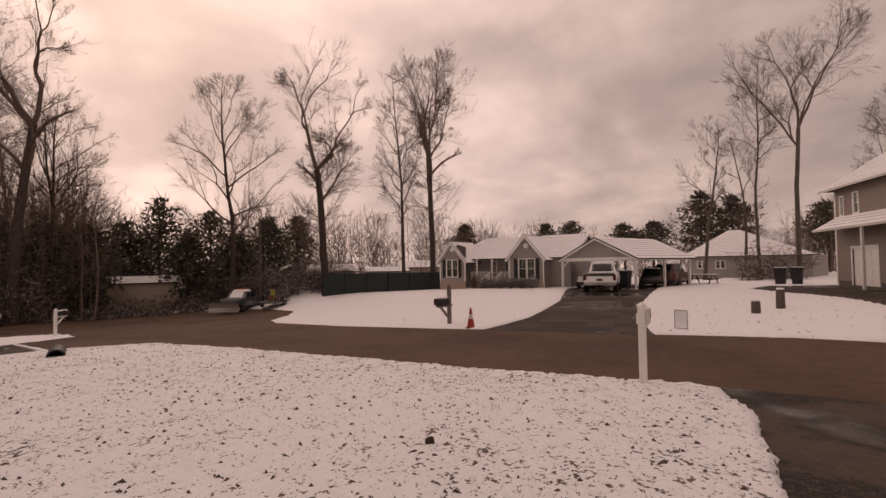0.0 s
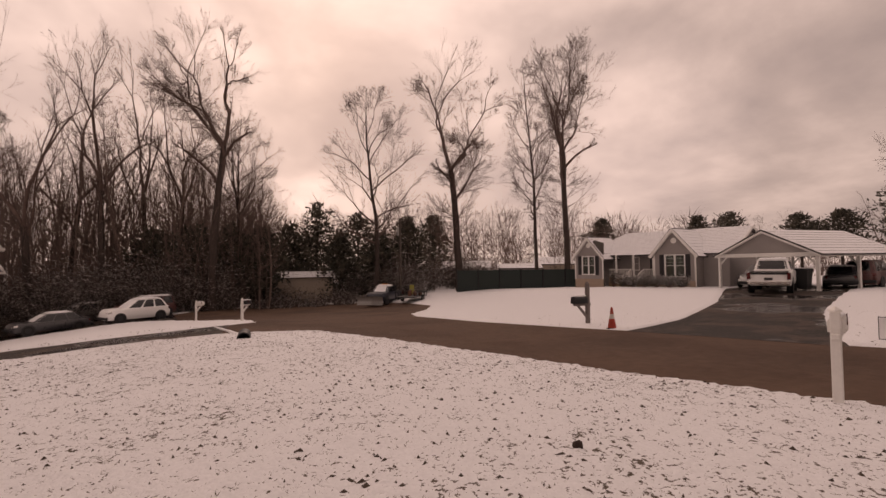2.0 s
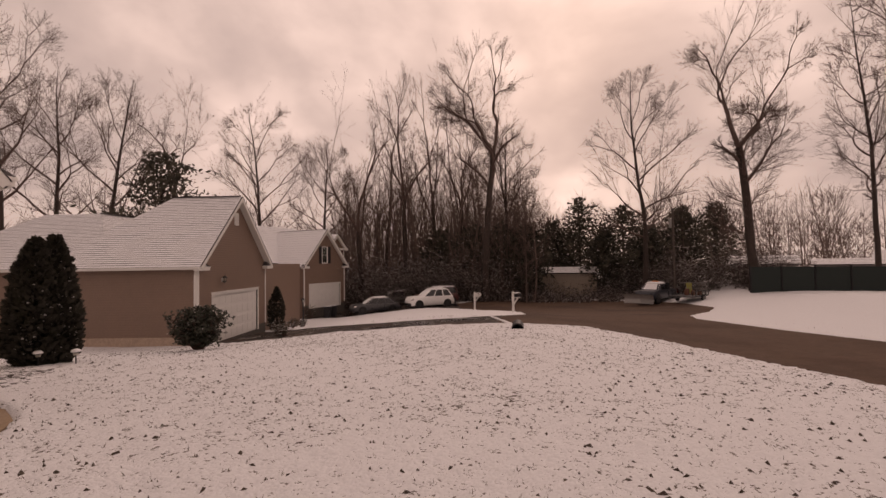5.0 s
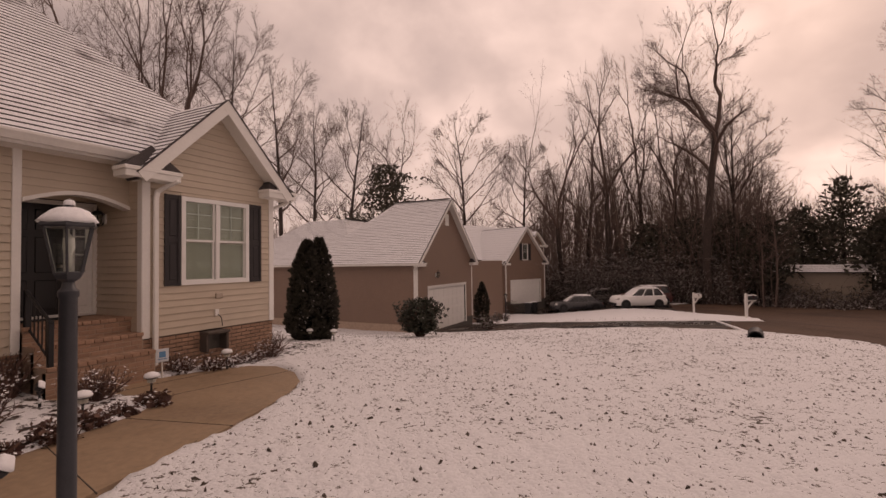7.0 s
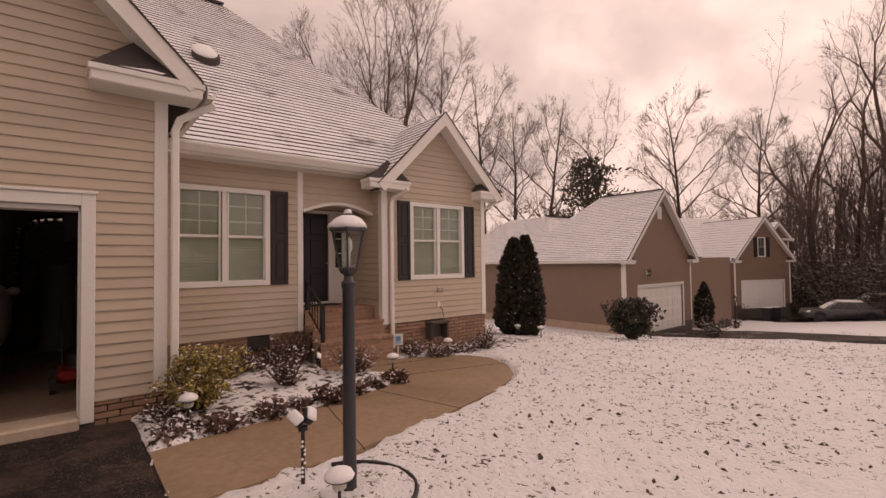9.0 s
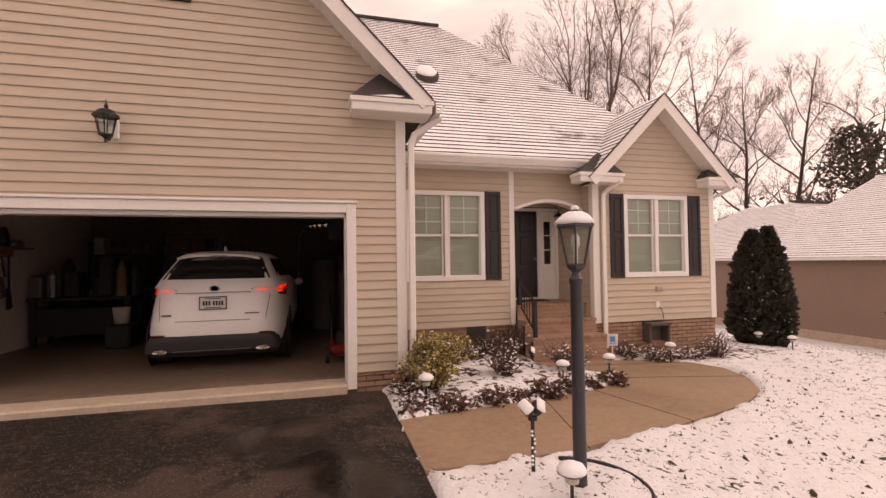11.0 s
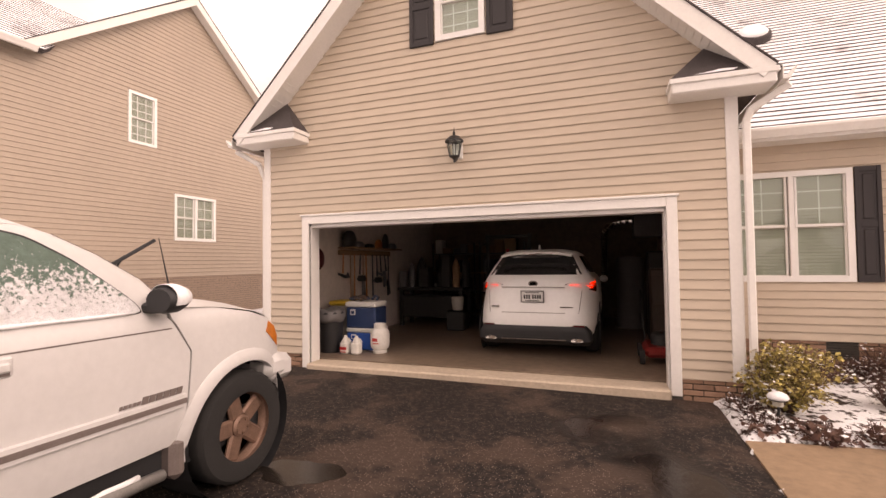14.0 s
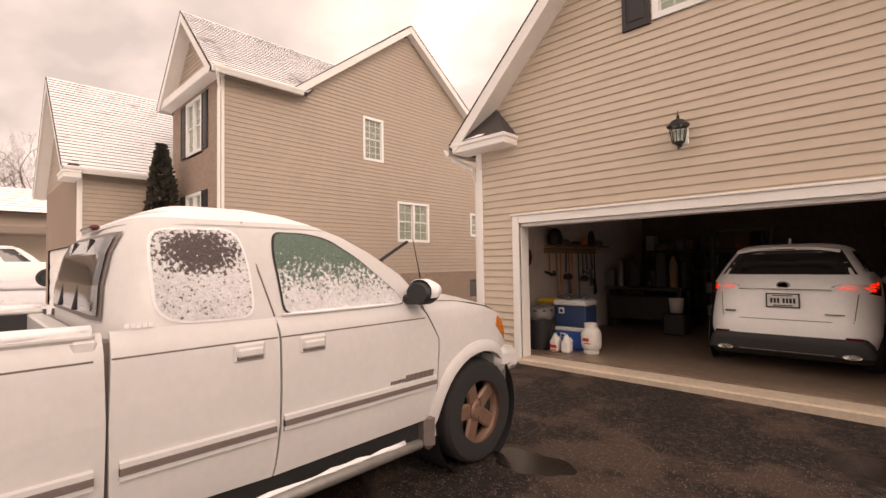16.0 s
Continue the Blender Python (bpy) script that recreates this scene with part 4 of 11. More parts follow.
OV = 0.36
gable_rake(house, GW, GC, GH, G_EAVE + GH + 0.16, 1.0, OV, 0.17, 0.30)
eave_return(house, GW, GC - GH - 0.26, GC - GH + 0.80, 3.34, 3.50, 0.36, GC - GH + 0.40)
eave_return(house, GW, GC + GH - 0.66, GC + GH + 0.30, 3.30, 3.46, 0.36, GC + GH - 0.22)
RZ = G_EAVE + GH + 0.17
for sgn in (-1, 1):
    e = GC + sgn * (GH + 0.34); ez = RZ - (GH + 0.34)
    roof_plane(house, (e, 6.66 - OV + 0.02, ez), (e, 15.5, ez), (GC, 15.5, RZ), (GC, 6.66 - OV + 0.02, RZ), seed=3 + sgn)
    gutter(house, (e + sgn * 0.01, 6.66 - OV + 0.02, ez), (e + sgn * 0.01, 8.2 if sgn > 0 else 14, ez), (sgn, 0, 0))
GL = Face((GC - GH, 0, 0), 270)       # left side wall: u = -y
solid_wall(house, GL, -14.0, -6.66, -0.2, lambda u: 3.62, [], 0.14, M["room"])
siding(house, GL, 0.19, 3.62, lambda z: (-14.0, -6.66), [], S, single=False)
GR = Face((GC + GH, 0, 0), 90)        # right side wall of the garage: u = y
solid_wall(house, GR, 6.66, 8.4, -0.2, lambda u: 3.62, [], 0.14, M["room"])
siding(house, GR, 0.19, 3.5, lambda z: (6.68, 8.4), [], S)
corner_board(house, GR, 6.64, 6.76, 0.19, 3.4)
downspout(house, [(GC + GH + 0.45, 6.5, 3.32), (GC + GH + 0.13, 6.58, 3.12), (GC + GH + 0.09, 6.6, 3.0), (GC + GH + 0.09, 6.6, 0.1)])
downspout(house, [(GC - GH - 0.42, 6.5, 3.3), (GC - GH - 0.1, 6.62, 3.1), (GC - GH - 0.1, 6.75, 2.9), (GC - GH - 0.1, 6.75, 0.1)])
# garage inside
ing = Geo()
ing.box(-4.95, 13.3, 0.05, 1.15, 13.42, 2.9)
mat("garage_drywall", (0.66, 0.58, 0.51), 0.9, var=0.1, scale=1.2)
# brown darkened: the garage's dim depth is put into back wall and ceiling
part("garage_back_wall", ing, mat("garage_depth_shade", (0.2, 0.155, 0.12), 0.9, var=0.2, scale=1.2), house)
ing = Geo(); ing.box(-4.94, 6.81, 0.05, -4.86, 13.3, 2.9)
part("garage_side_wall", ing, bpy.data.materials["garage_drywall"], house)
ing = Geo(); ing.box(1.05, 6.81, 0.05, 1.13, 13.3, 2.9)
part("garage_side_wall", ing, bpy.data.materials["garage_drywall"], house)
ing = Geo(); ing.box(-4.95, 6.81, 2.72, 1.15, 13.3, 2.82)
part("garage_ceiling", ing, bpy.data.materials["garage_depth_shade"], house)
ing = Geo(); ing.box(-4.28, 6.56, -0.05, 0.56, 6.93, 0.075, 0, 0.02)
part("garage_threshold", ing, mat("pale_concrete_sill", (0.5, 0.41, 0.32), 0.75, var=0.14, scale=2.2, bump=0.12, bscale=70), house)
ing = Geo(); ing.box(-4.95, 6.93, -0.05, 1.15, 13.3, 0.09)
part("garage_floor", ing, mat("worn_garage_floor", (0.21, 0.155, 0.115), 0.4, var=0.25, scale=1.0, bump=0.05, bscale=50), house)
ing = Geo()
for i in range(4):
    ing.box(-4.2, 6.95 + i * 0.56, 2.30 + 0.02 * i, 0.5, 7.47 + i * 0.56, 2.35 + 0.02 * i, 0, 0.01)
part("overhead_door", ing, M["white"], house, "raised sectional garage door")

# main body
Y1, Y2, YD = 8.4, 8.05, 9.3
SB = 0.41
W1 = Face((0, Y1, 0), 180)
W1W = (1.66, 2.93, 1.25, 2.67)
PX0, PX1 = 3.53, 4.88
solid_wall(house, W1, 1.28, PX0, -0.4, lambda u: 3.3, [W1W], 0.14, M["room"])
siding(house, W1, SB, 3.12, lambda z: (1.28, PX0), [(W1W[0] - 0.05, W1W[1] + 0.05, W1W[2] - 0.05, W1W[3] + 0.05)], S)
window(house, W1, *W1W, cols=2, rows=2)
shutter(house, W1, 2.99, 3.27, 1.2, 2.72)
corner_board(house, W1, PX0 - 0.1, PX0, SB, 3.12)
bricks(house, W1, 1.28, PX0, -0.3, SB, M["brick"], holes=[(2.63, 2.98, 0.2, 0.42)])
vg = Geo(); W1.block(vg, 2.63, 2.98, 0.2, 0.42, -0.06, -0.02)
for i in range(6):
    W1.block(vg, 2.64, 2.97, 0.215 + i * 0.034, 0.232 + i * 0.034, -0.03, 0.0)
part("foundation_vent", vg, M["black"], house, "dark louvred foundation vent")
# entry: header with an arch, side walls, door wall
hd = Geo()
arch = []
for i in range(13):
    t = i / 12
    arch.append((PX0 + (PX1 - PX0) * t, 2.45 + 0.16 * math.sin(math.pi * t)))
hd.prism([W1.p(PX0, 3.3), *[W1.p(u, z) for u, z in arch], W1.p(PX1, 3.3)], (0, 0.14, 0))
part("entry_header", hd, M["room"], house)
siding(house, W1, 2.62, 3.12, lambda z: (PX0, PX1), [], S)
g = Geo()
for i in range(12):
    (u0, z0), (u1, z1) = arch[i], arch[i + 1]
    g.prism([W1.p(u0, z0 - 0.05, 0.05), W1.p(u1, z1 - 0.05, 0.05), W1.p(u1, z1 + 0.005, 0.05), W1.p(u0, z0 + 0.005, 0.05)], (0, 0.2, 0))
part("entry_arch_trim", g, M["white"], house)
g = Geo()
for i in range(12):
    (u0, z0), (u1, z1) = arch[i], arch[i + 1]
    if z0 < 2.62:
        g.prism([W1.p(u0, z0 + 0.004, 0.012), W1.p(u1, z1 + 0.004, 0.012), W1.p(u1, 2.63, 0.012), W1.p(u0, 2.63, 0.012)], (0, 0.01, 0))
part("arch_infill", g, S, house)
PL = Face((PX0, 0, 0), 90)
solid_wall(house, PL, Y1, YD, 0.3, lambda u: 3.3, [], 0.1, M["room"]); siding(house, PL, 0.76, 2.7, lambda z: (Y1 + 0.14, YD), [], S)
PR = Face((PX1, 0, 0), 270)           # u = -y
solid_wall(house, PR, -YD, -Y2, -0.3, lambda u: 3.3, [], 0.1, M["room"])
siding(house, PR, SB, 3.05, lambda z: (-YD, -Y2), [], S)
corner_board(house, PR, -Y2 - 0.1, -Y2 + 0.025, SB, 3.0)
DW = Face((0, YD, 0), 180)
DOOR = (3.60, 4.41, 0.79, 2.50)
SIDE = (4.47, 4.82, 0.79, 2.50)
solid_wall(house, DW, PX0, PX1, 0.3, lambda u: 3.3, [(3.58, 4.84, 0.75, 2.52)], 0.12, M["room"])
siding(house, DW, 2.58, 2.75, lambda z: (PX0, PX1), [], S)
ing = Geo(); ing.box(PX0, Y1, 2.72, PX1, YD, 2.8)
part("entry_ceiling", ing, M["white"], house)
g = Geo()
DW.block(g, 3.53, 3.60, 0.75, 2.56, -0.08, 0.03, 0, 0.006); DW.block(g, 4.41, 4.48, 0.75, 2.5, -0.08, 0.03, 0, 0.006); DW.block(g, 4.81, 4.88, 0.75, 2.56, -0.08, 0.03, 0, 0.006)
DW.block(g, 3.6, 4.81, 2.50, 2.56, -0.08, 0.03, 0, 0.006); DW.block(g, 3.6, 4.81, 0.75, 0.80, -0.08, 0.06, 0, 0.006)
front_door_frame = part("entry_frame", g, M["white"], house)
g = Geo()
DW.block(g, DOOR[0], DOOR[1], DOOR[2] + 0.01, DOOR[3], -0.06, -0.01)
fd = part("front_door", g, M["door_dark"], house, "dark panelled front door")
for c0, c1 in ((0.08, 0.36), (0.45, 0.73)):
    for e0, e1 in ((0.1, 0.55), (0.66, 1.2), (1.3, 1.62)):
        g = Geo(); DW.block(g, DOOR[0] + c0, DOOR[0] + c1, DOOR[2] + e0, DOOR[2] + e1, -0.02, 0.004, 0, 0.012)
        part("panel", g, M["door_dark"], fd)
g = Geo(); g.lathe([(0.0, 0), (0.028, 0.004), (0.028, 0.02), (0.012, 0.03), (0.012, 0.05), (0.03, 0.06), (0.03, 0.085), (0.0, 0.1)], 12, 0, (4.35, YD + 0.01, 1.55), "y")
for i, v in enumerate(g.v):
    g.v[i] = (v[0], 2 * (YD + 0.01) - v[1], v[2])
part("door_knob", g, mat("satin_nickel", (0.5, 0.48, 0.45), 0.3, 1.0), fd, smooth=True)
g = Geo()
DW.block(g, SIDE[0], SIDE[1], SIDE[2] + 0.01, 1.45, -0.06, -0.01)
DW.block(g, SIDE[0], SIDE[0] + 0.1, 1.45, SIDE[3], -0.06, -0.01); DW.block(g, SIDE[1] - 0.1, SIDE[1], 1.45, SIDE[3], -0.06, -0.01); DW.block(g, SIDE[0] + 0.1, SIDE[1] - 0.1, 2.3, SIDE[3], -0.06, -0.01)
DW.block(g, SIDE[0] + 0.07, SIDE[1] - 0.07, 0.9, 1.35, -0.02, 0.002, 0, 0.01)
for zz in (1.73, 2.02):
    DW.block(g, SIDE[0] + 0.1, SIDE[1] - 0.1, zz - 0.01, zz + 0.01, -0.04, -0.008)
sl = part("sidelight", g, M["white"], house, "white sidelight panel with three small panes")
g = Geo(); DW.block(g, SIDE[0] + 0.1, SIDE[1] - 0.1, 1.45, 2.3, -0.045, -0.035)
part("pane", g, mat("dark_glass", (0.01, 0.01, 0.012), 0.05, spec=0.8), sl)
# steps
for k, (ya, zt) in enumerate(((Y1 - 0.08, 0.75), (Y1 - 0.38, 0.52), (Y1 - 0.68, 0.28))):
    SF = Face((0, ya, 0), 180)
    bricks(house, SF, PX0, PX1 if k == 0 else PX1 - 0.02, -0.25, zt - 0.06, M["brick"], name="brick")
    yb = YD if k == 0 else ya + 0.30
    n = int((PX1 - PX0) / 0.105)
    bed = Geo(); bed.box(PX0, ya + 0.004, -0.2, PX1, yb, zt - 0.012)
    part("step_core", bed, M["mortar"], house)
    for i in range(n):
        gg = Geo(); u = PX0 + (PX1 - PX0) * i / n
        gg.box(u + 0.004, ya - 0.018, zt - 0.055, u + (PX1 - PX0) / n - 0.004, ya + 0.185, zt, 0, 0.005)
        part("step_brick", gg, M["brick"], house)
    if k == 0:
        for j in range(3):
            for i in range(7):
                gg = Geo(); u = PX0 + (PX1 - PX0) * i / 7
                gg.box(u + 0.004, ya + 0.195 + j * 0.24, zt - 0.055, u + (PX1 - PX0) / 7 - 0.004, ya + 0.425 + j * 0.24, zt, 0, 0.005)
                part("step_brick", gg, M["brick"], house)
gg = Geo(); gg.box(3.75, 8.95, 0.752, 4.5, 9.22, 0.765, 0, 0.004)
tagged(put("door_mat", gg, mat("dark_mat", (0.02, 0.022, 0.022), 0.95, bump=0.6, bscale=200)), "thin dark door mat on the brick porch", "door mat")

# right front gable
W2 = Face((0, Y2, 0), 180)
W2W = (5.53, 6.80, 1.25, 2.64)
C2, H2 = 6.16, 1.28
E2 = 3.02
w2_top = lambda u: E2 + (H2 - abs(u - C2))
solid_wall(house, W2, C2 - H2, C2 + H2, -0.6, w2_top, [W2W], 0.14, M["room"], [C2])
siding(house, W2, SB, 4.28, lambda z: (C2 - H2 if z < E2 else C2 - (H2 - (z - E2)), C2 + H2 if z < E2 else C2 + (H2 - (z - E2))), [(W2W[0] - 0.05, W2W[1] + 0.05, W2W[2] - 0.05, W2W[3] + 0.05)], S)
window(house, W2, *W2W, cols=2, rows=2)
shutter(house, W2, 5.20, 5.47, 1.2, 2.69)
shutter(house, W2, 6.86, 7.13, 1.2, 2.69)
corner_board(house, W2, C2 - H2 - 0.02, C2 - H2 + 0.1, SB, 2.95)
corner_board(house, W2, C2 + H2 - 0.1, C2 + H2 + 0.02, SB, 2.95)
bricks(house, W2, C2 - H2, C2 + H2, -0.4, SB, M["brick"], holes=[(5.86, 6.26, 0.06, 0.38)])
bg = Geo(); W2.block(bg, 5.84, 6.28, 0.04, 0.40, -0.07, -0.04); W2.block(bg, 5.84, 6.28, 0.34, 0.39, -0.02, 0.22, 0, 0.01); W2.block(bg, 5.84, 5.89, 0.04, 0.345, -0.02, 0.18, 0, 0.01); W2.block(bg, 6.23, 6.28, 0.04, 0.345, -0.02, 0.18, 0, 0.01)
part("crawl_hatch", bg, mat("weathered_wood", (0.09, 0.07, 0.06), 0.9, bump=0.3), house, "dark weathered crawlspace hatch")
gable_rake(house, W2, C2, H2, E2 + H2 + 0.15, 1.0, 0.3, 0.18, 0.26)
eave_return(house, W2, C2 - H2 - 0.42, C2 - H2 + 0.42, 2.84, 3.0, 0.3, C2 - H2 + 0.12)
eave_return(house, W2, C2 + H2 - 0.35, C2 + H2 + 0.36, 2.84, 3.0, 0.3, C2 + H2 - 0.05)
RZ2 = E2 + H2 + 0.16
ME = (8.05, 3.22)                     # main eave: y and z
m_z = lambda y: ME[1] + (y - ME[0])
yr = ME[0] + RZ2 - ME[1]
for sgn in (-1, 1):
    e = C2 + sgn * (H2 + 0.3); ez = RZ2 - (H2 + 0.3)
    ye = ME[0] + ez - ME[1] + 0.02
    roof_plane(house, (e, Y2 - 0.28, ez), (e, max(ye, Y2), ez), (C2, yr + 0.1, RZ2), (C2, Y2 - 0.28, RZ2), seed=13 + sgn, seg=0.25)
downspout(house, [(C2 - H2 + 0.35, Y2 - 0.3, 2.86), (C2 - H2 + 0.19, Y2 - 0.06, 2.7), (C2 - H2 + 0.17, Y2 - 0.05, 2.6), (C2 - H2 + 0.17, Y2 - 0.05, 0.0)])
downspout(house, [(C2 + H2 + 0.3, Y2 - 0.28, 2.86), (C2 + H2 + 0.08, Y2 + 0.1, 2.66), (C2 + H2 + 0.06, Y2 + 0.12, 2.5), (C2 + H2 + 0.06, Y2 + 0.12, -0.2)])
SW = Face((C2 + H2, 0, 0), 90)
solid_wall(house, SW, Y2, 17.0, -1.0, lambda u: 3.2, [], 0.14, M["room"])
siding(house, SW, SB, 3.2, lambda z: (Y2, 17.0), [], S, single=False)
# main roof with hips
RY, RZM = 12.56, m_z(12.56)
XR, XL = 7.8, -5.4
rx = XR - (RY - ME[0])
lx = XL + (RY - ME[0])
roof_plane(house, (1.0, ME[0], ME[1]), (XR, ME[0], ME[1]), (rx, RY, RZM), (1.0, RY, RZM), seed=21)
roof_plane(house, (XL, ME[0] + 1.2, ME[1] + 1.2), (1.0, ME[0] + 1.2, ME[1] + 1.2), (1.0, RY, RZM), (lx, RY, RZM), seed=22)
roof_plane(house, (XR, ME[0], ME[1]), (XR, 2 * RY - ME[0], ME[1]), (rx, RY, RZM), (rx, RY, RZM), seed=23, seg=0.8)
roof_plane(house, (XR, 2 * RY - ME[0], ME[1]), (XL, 2 * RY - ME[0], ME[1]), (lx, RY, RZM), (rx, RY, RZM), seed=24, seg=0.8)
roof_plane(house, (XL, 2 * RY - ME[0], ME[1]), (XL, ME[0], ME[1]), (lx, RY, RZM), (lx, RY, RZM), seed=25, seg=0.8)
g = Geo(); beam(g, (lx, RY, RZM + 0.02), (rx, RY, RZM + 0.02), 0.2, 0.05, c=0.01)
part("ridge_cap", g, M["shingle"], house)
gutter(house, (1.5, ME[0], ME[1] + 0.02), (4.9, ME[0], ME[1] + 0.02), (0, -1, 0))
g = Geo(); g.box(1.3, ME[0], 3.08, 4.9, Y1, 3.12); g.box(1.3, ME[0] - 0.005, 3.08, 4.9, ME[0] + 0.02, 3.22)
part("soffit", g, M["white"], house)
rv = Matrix.Translation((2.42, 10.2, m_z(10.2))) @ Matrix.Rotation(radians(45), 4, "X")
bm_ = Geo(); bm_.lathe([(0.0, 0.0), (0.24, 0.0), (0.24, 0.07), (0.22, 0.12), (0.0, 0.15)], 18, 0, (0, 0, 0), "z", 1.0, 1.2)
rv_ = part("roof_vent", bm_, M["shingle"], house, "low dark roof vent", m=rv, smooth=True, autos=40)
bm_ = Geo(); bm_.lathe([(0.20, 0.10), (0.22, 0.13), (0.17, 0.17), (0.08, 0.19), (0.0, 0.195)], 18, 0, (-0.03, 0.03, 0), "z", 1.0, 1.2)
part("vent_snow", bm_, M["snow"], rv_, "cap of snow on the vent", smooth=True)
bw = Geo(); bw.box(-4.9, 13.4, -0.5, 7.3, 17.0, 3.3)
part("rear_wall", bw, M["siding"], house)
sw = slab("walkway", WALK, M["concrete"], "tan concrete front walk with control joints", "walkway", 0.02, 0.4)

# ---- neighbours ----
def louvre(parent, fc, u, z, w=0.4, h=0.5):
    g = Geo()
    fc.block(g, u - w / 2, u + w / 2, z, z + h, 0.0, 0.03)
    k = int(h / 0.06)
    for i in range(k):
        fc.block(g, u - w / 2 + 0.04, u + w / 2 - 0.04, z + 0.04 + i * (h - 0.08) / k, z + 0.07 + i * (h - 0.08) / k, 0.02, 0.05)
    return part("gable_vent", g, M["white"], parent)


def wall_lantern(parent_or_none, fc, u, z, s=1.0, lab="black wall lantern with clear panes on siding"):
    """A small carriage lantern on a wall plate."""
    t = thing("wall_lantern", Matrix.Translation(fc.p(u, z, 0.0)), lab, "lamp")
    f = Face((0, 0, 0), math.degrees(math.atan2(fc.n.x, fc.n.y)))
    g = Geo(); f.block(g, -0.07 * s, 0.07 * s, -0.1 * s, 0.1 * s, 0.0, 0.03, 0, 0.012)
    part("back_plate", g, M["white"], t)
    c = f.p(0, 0, 0.15 * s)
    g = Geo(); g.lathe([(0.0, -0.17 * s), (0.018 * s, -0.16 * s), (0.012 * s, -0.135 * s), (0.03 * s, -0.115 * s), (0.066 * s, -0.095 * s), (0.066 * s, -0.085 * s), (0.0, -0.085 * s)], 12, 0, c)
    part("base_cup", g, M["black"], t, smooth=True, autos=40)
    g = Geo(); g.lathe([(0.0, 0.095 * s), (0.10 * s, 0.095 * s), (0.118 * s, 0.09 * s), (0.118 * s, 0.104 * s), (0.095 * s, 0.125 * s), (0.07 * s, 0.155 * s), (0.03 * s, 0.172 * s), (0.014 * s, 0.18 * s), (0.02 * s, 0.20 * s), (0.006 * s, 0.23 * s), (0.004 * s, 0.27 * s), (0.0, 0.275 * s)], 14, 0, c)
    part("lantern_roof", g, M["black"], t, smooth=True, autos=40)
    for k in range(6):
        a = 2 * math.pi * k / 6
        g = Geo(); g.tube([(c[0] + 0.062 * s * math.cos(a), c[1] + 0.062 * s * math.sin(a), c[2] - 0.09 * s), (c[0] + 0.098 * s * math.cos(a), c[1] + 0.098 * s * math.sin(a), c[2] + 0.095 * s)], [0.006 * s] * 2, 4)
        part("glazing_bar", g, M["black"], t)
    g = Geo(); g.tube([f.p(0, -0.05 * s, 0.02), f.p(0, -0.12 * s, 0.07 * s), f.p(0, -0.14 * s, 0.15 * s)], [0.014 * s] * 3, 6)
    part("arm", g, M["black"], t)
    g = Geo(); g.lathe([(0.056 * s, -0.088 * s), (0.094 * s, 0.092 * s)], 8, 0, c, caps=False)
    part("lamp_glass", g, M["glass"], t).visible_shadow = False
    return t


wall_lantern(None, GW, -1.92, 3.0, 1.05)
wall_lantern(None, PR, -9.05, 2.3, 0.8, "small black wall lantern beside the front door")

# D: tall house on the uphill side
hd_ = thing("neighbour_house", pose(-15, 8, 0), "tan two-storey house with brick front and snowy gables", "house")
hd_.matrix_basis = pose(0, 0, 0)
DS = Face((-11, 0, 0), 90)
d_top = lambda u: max(6.0, 8.88 - 0.76 * abs(u - 10.4)) if u < 14.2 else 6.0
DWS = [(8.72, 9.38, 4.62, 5.82), (9.99, 11.27, 2.27, 3.44), (13.45, 14.2, 2.55, 3.3)]
solid_wall(hd_, DS, 4.75, 16.4, -0.3, d_top, DWS, 0.15, M["room"], [6.61, 10.4, 14.19])
siding(hd_, DS, 1.24, 8.8, lambda z: (4.77, 16.4) if z < 6.0 else (10.4 - (8.88 - z) / 0.76, 10.4 + (8.88 - z) / 0.76), [(w[0] - 0.05, w[1] + 0.05, w[2] - 0.05, w[3] + 0.05) for w in DWS], M["siding_d"], single=False)
window(hd_, DS, *DWS[0], twin=False, cols=3, rows=2, both=True, proud=True)
window(hd_, DS, *DWS[1], twin=True, cols=2, rows=1, both=True, proud=True)
window(hd_, DS, *DWS[2], twin=False, cols=2, rows=1, both=True, proud=True)
bricks(hd_, DS, 4.75, 16.4, -0.2, 1.24, M["brick2"], single=False, holes=[(13.35, 13.8, 0.32, 0.9)])
g = Geo(); DS.block(g, 13.35, 13.8, 0.32, 0.9, -0.1, -0.04)
part("foundation_vent", g, M["black"], hd_)
corner_board(hd_, DS, 4.73, 4.80, 1.24, 5.95)
DF = Face((0, 4.75, 0), 180)
df_top = lambda u: 6.05 + (1.75 - abs(u + 12.75)) * 1.0
FW = [(-13.3, -12.25, 4.45, 5.75), (-13.3, -12.25, 1.9, 3.35)]
solid_wall(hd_, DF, -14.5, -11.0, -0.3, df_top, FW, 0.15, M["room"], [-12.75])
bricks(hd_, DF, -14.5, -11.0, -0.2, 5.95, M["brick2"], single=False, holes=[(w[0] - 0.05, w[1] + 0.05, w[2] - 0.05, w[3] + 0.05) for w in FW])
siding(hd_, DF, 6.1, 7.7, lambda z: (-12.75 - (7.8 - z), -12.75 + (7.8 - z)), [], M["siding_d"], single=False)
g = Geo(); DF.block(g, -14.7, -10.8, 5.9, 6.12, -0.02, 0.3, 0, 0.02)
part("gable_band", g, M["white"], hd_)
for w in FW:
    window(hd_, DF, *w, twin=True, cols=2, rows=2)
    shutter(hd_, DF, w[0] - 0.42, w[0] - 0.07, w[2] - 0.05, w[3] + 0.05); shutter(hd_, DF, w[1] + 0.07, w[1] + 0.42, w[2] - 0.05, w[3] + 0.05)
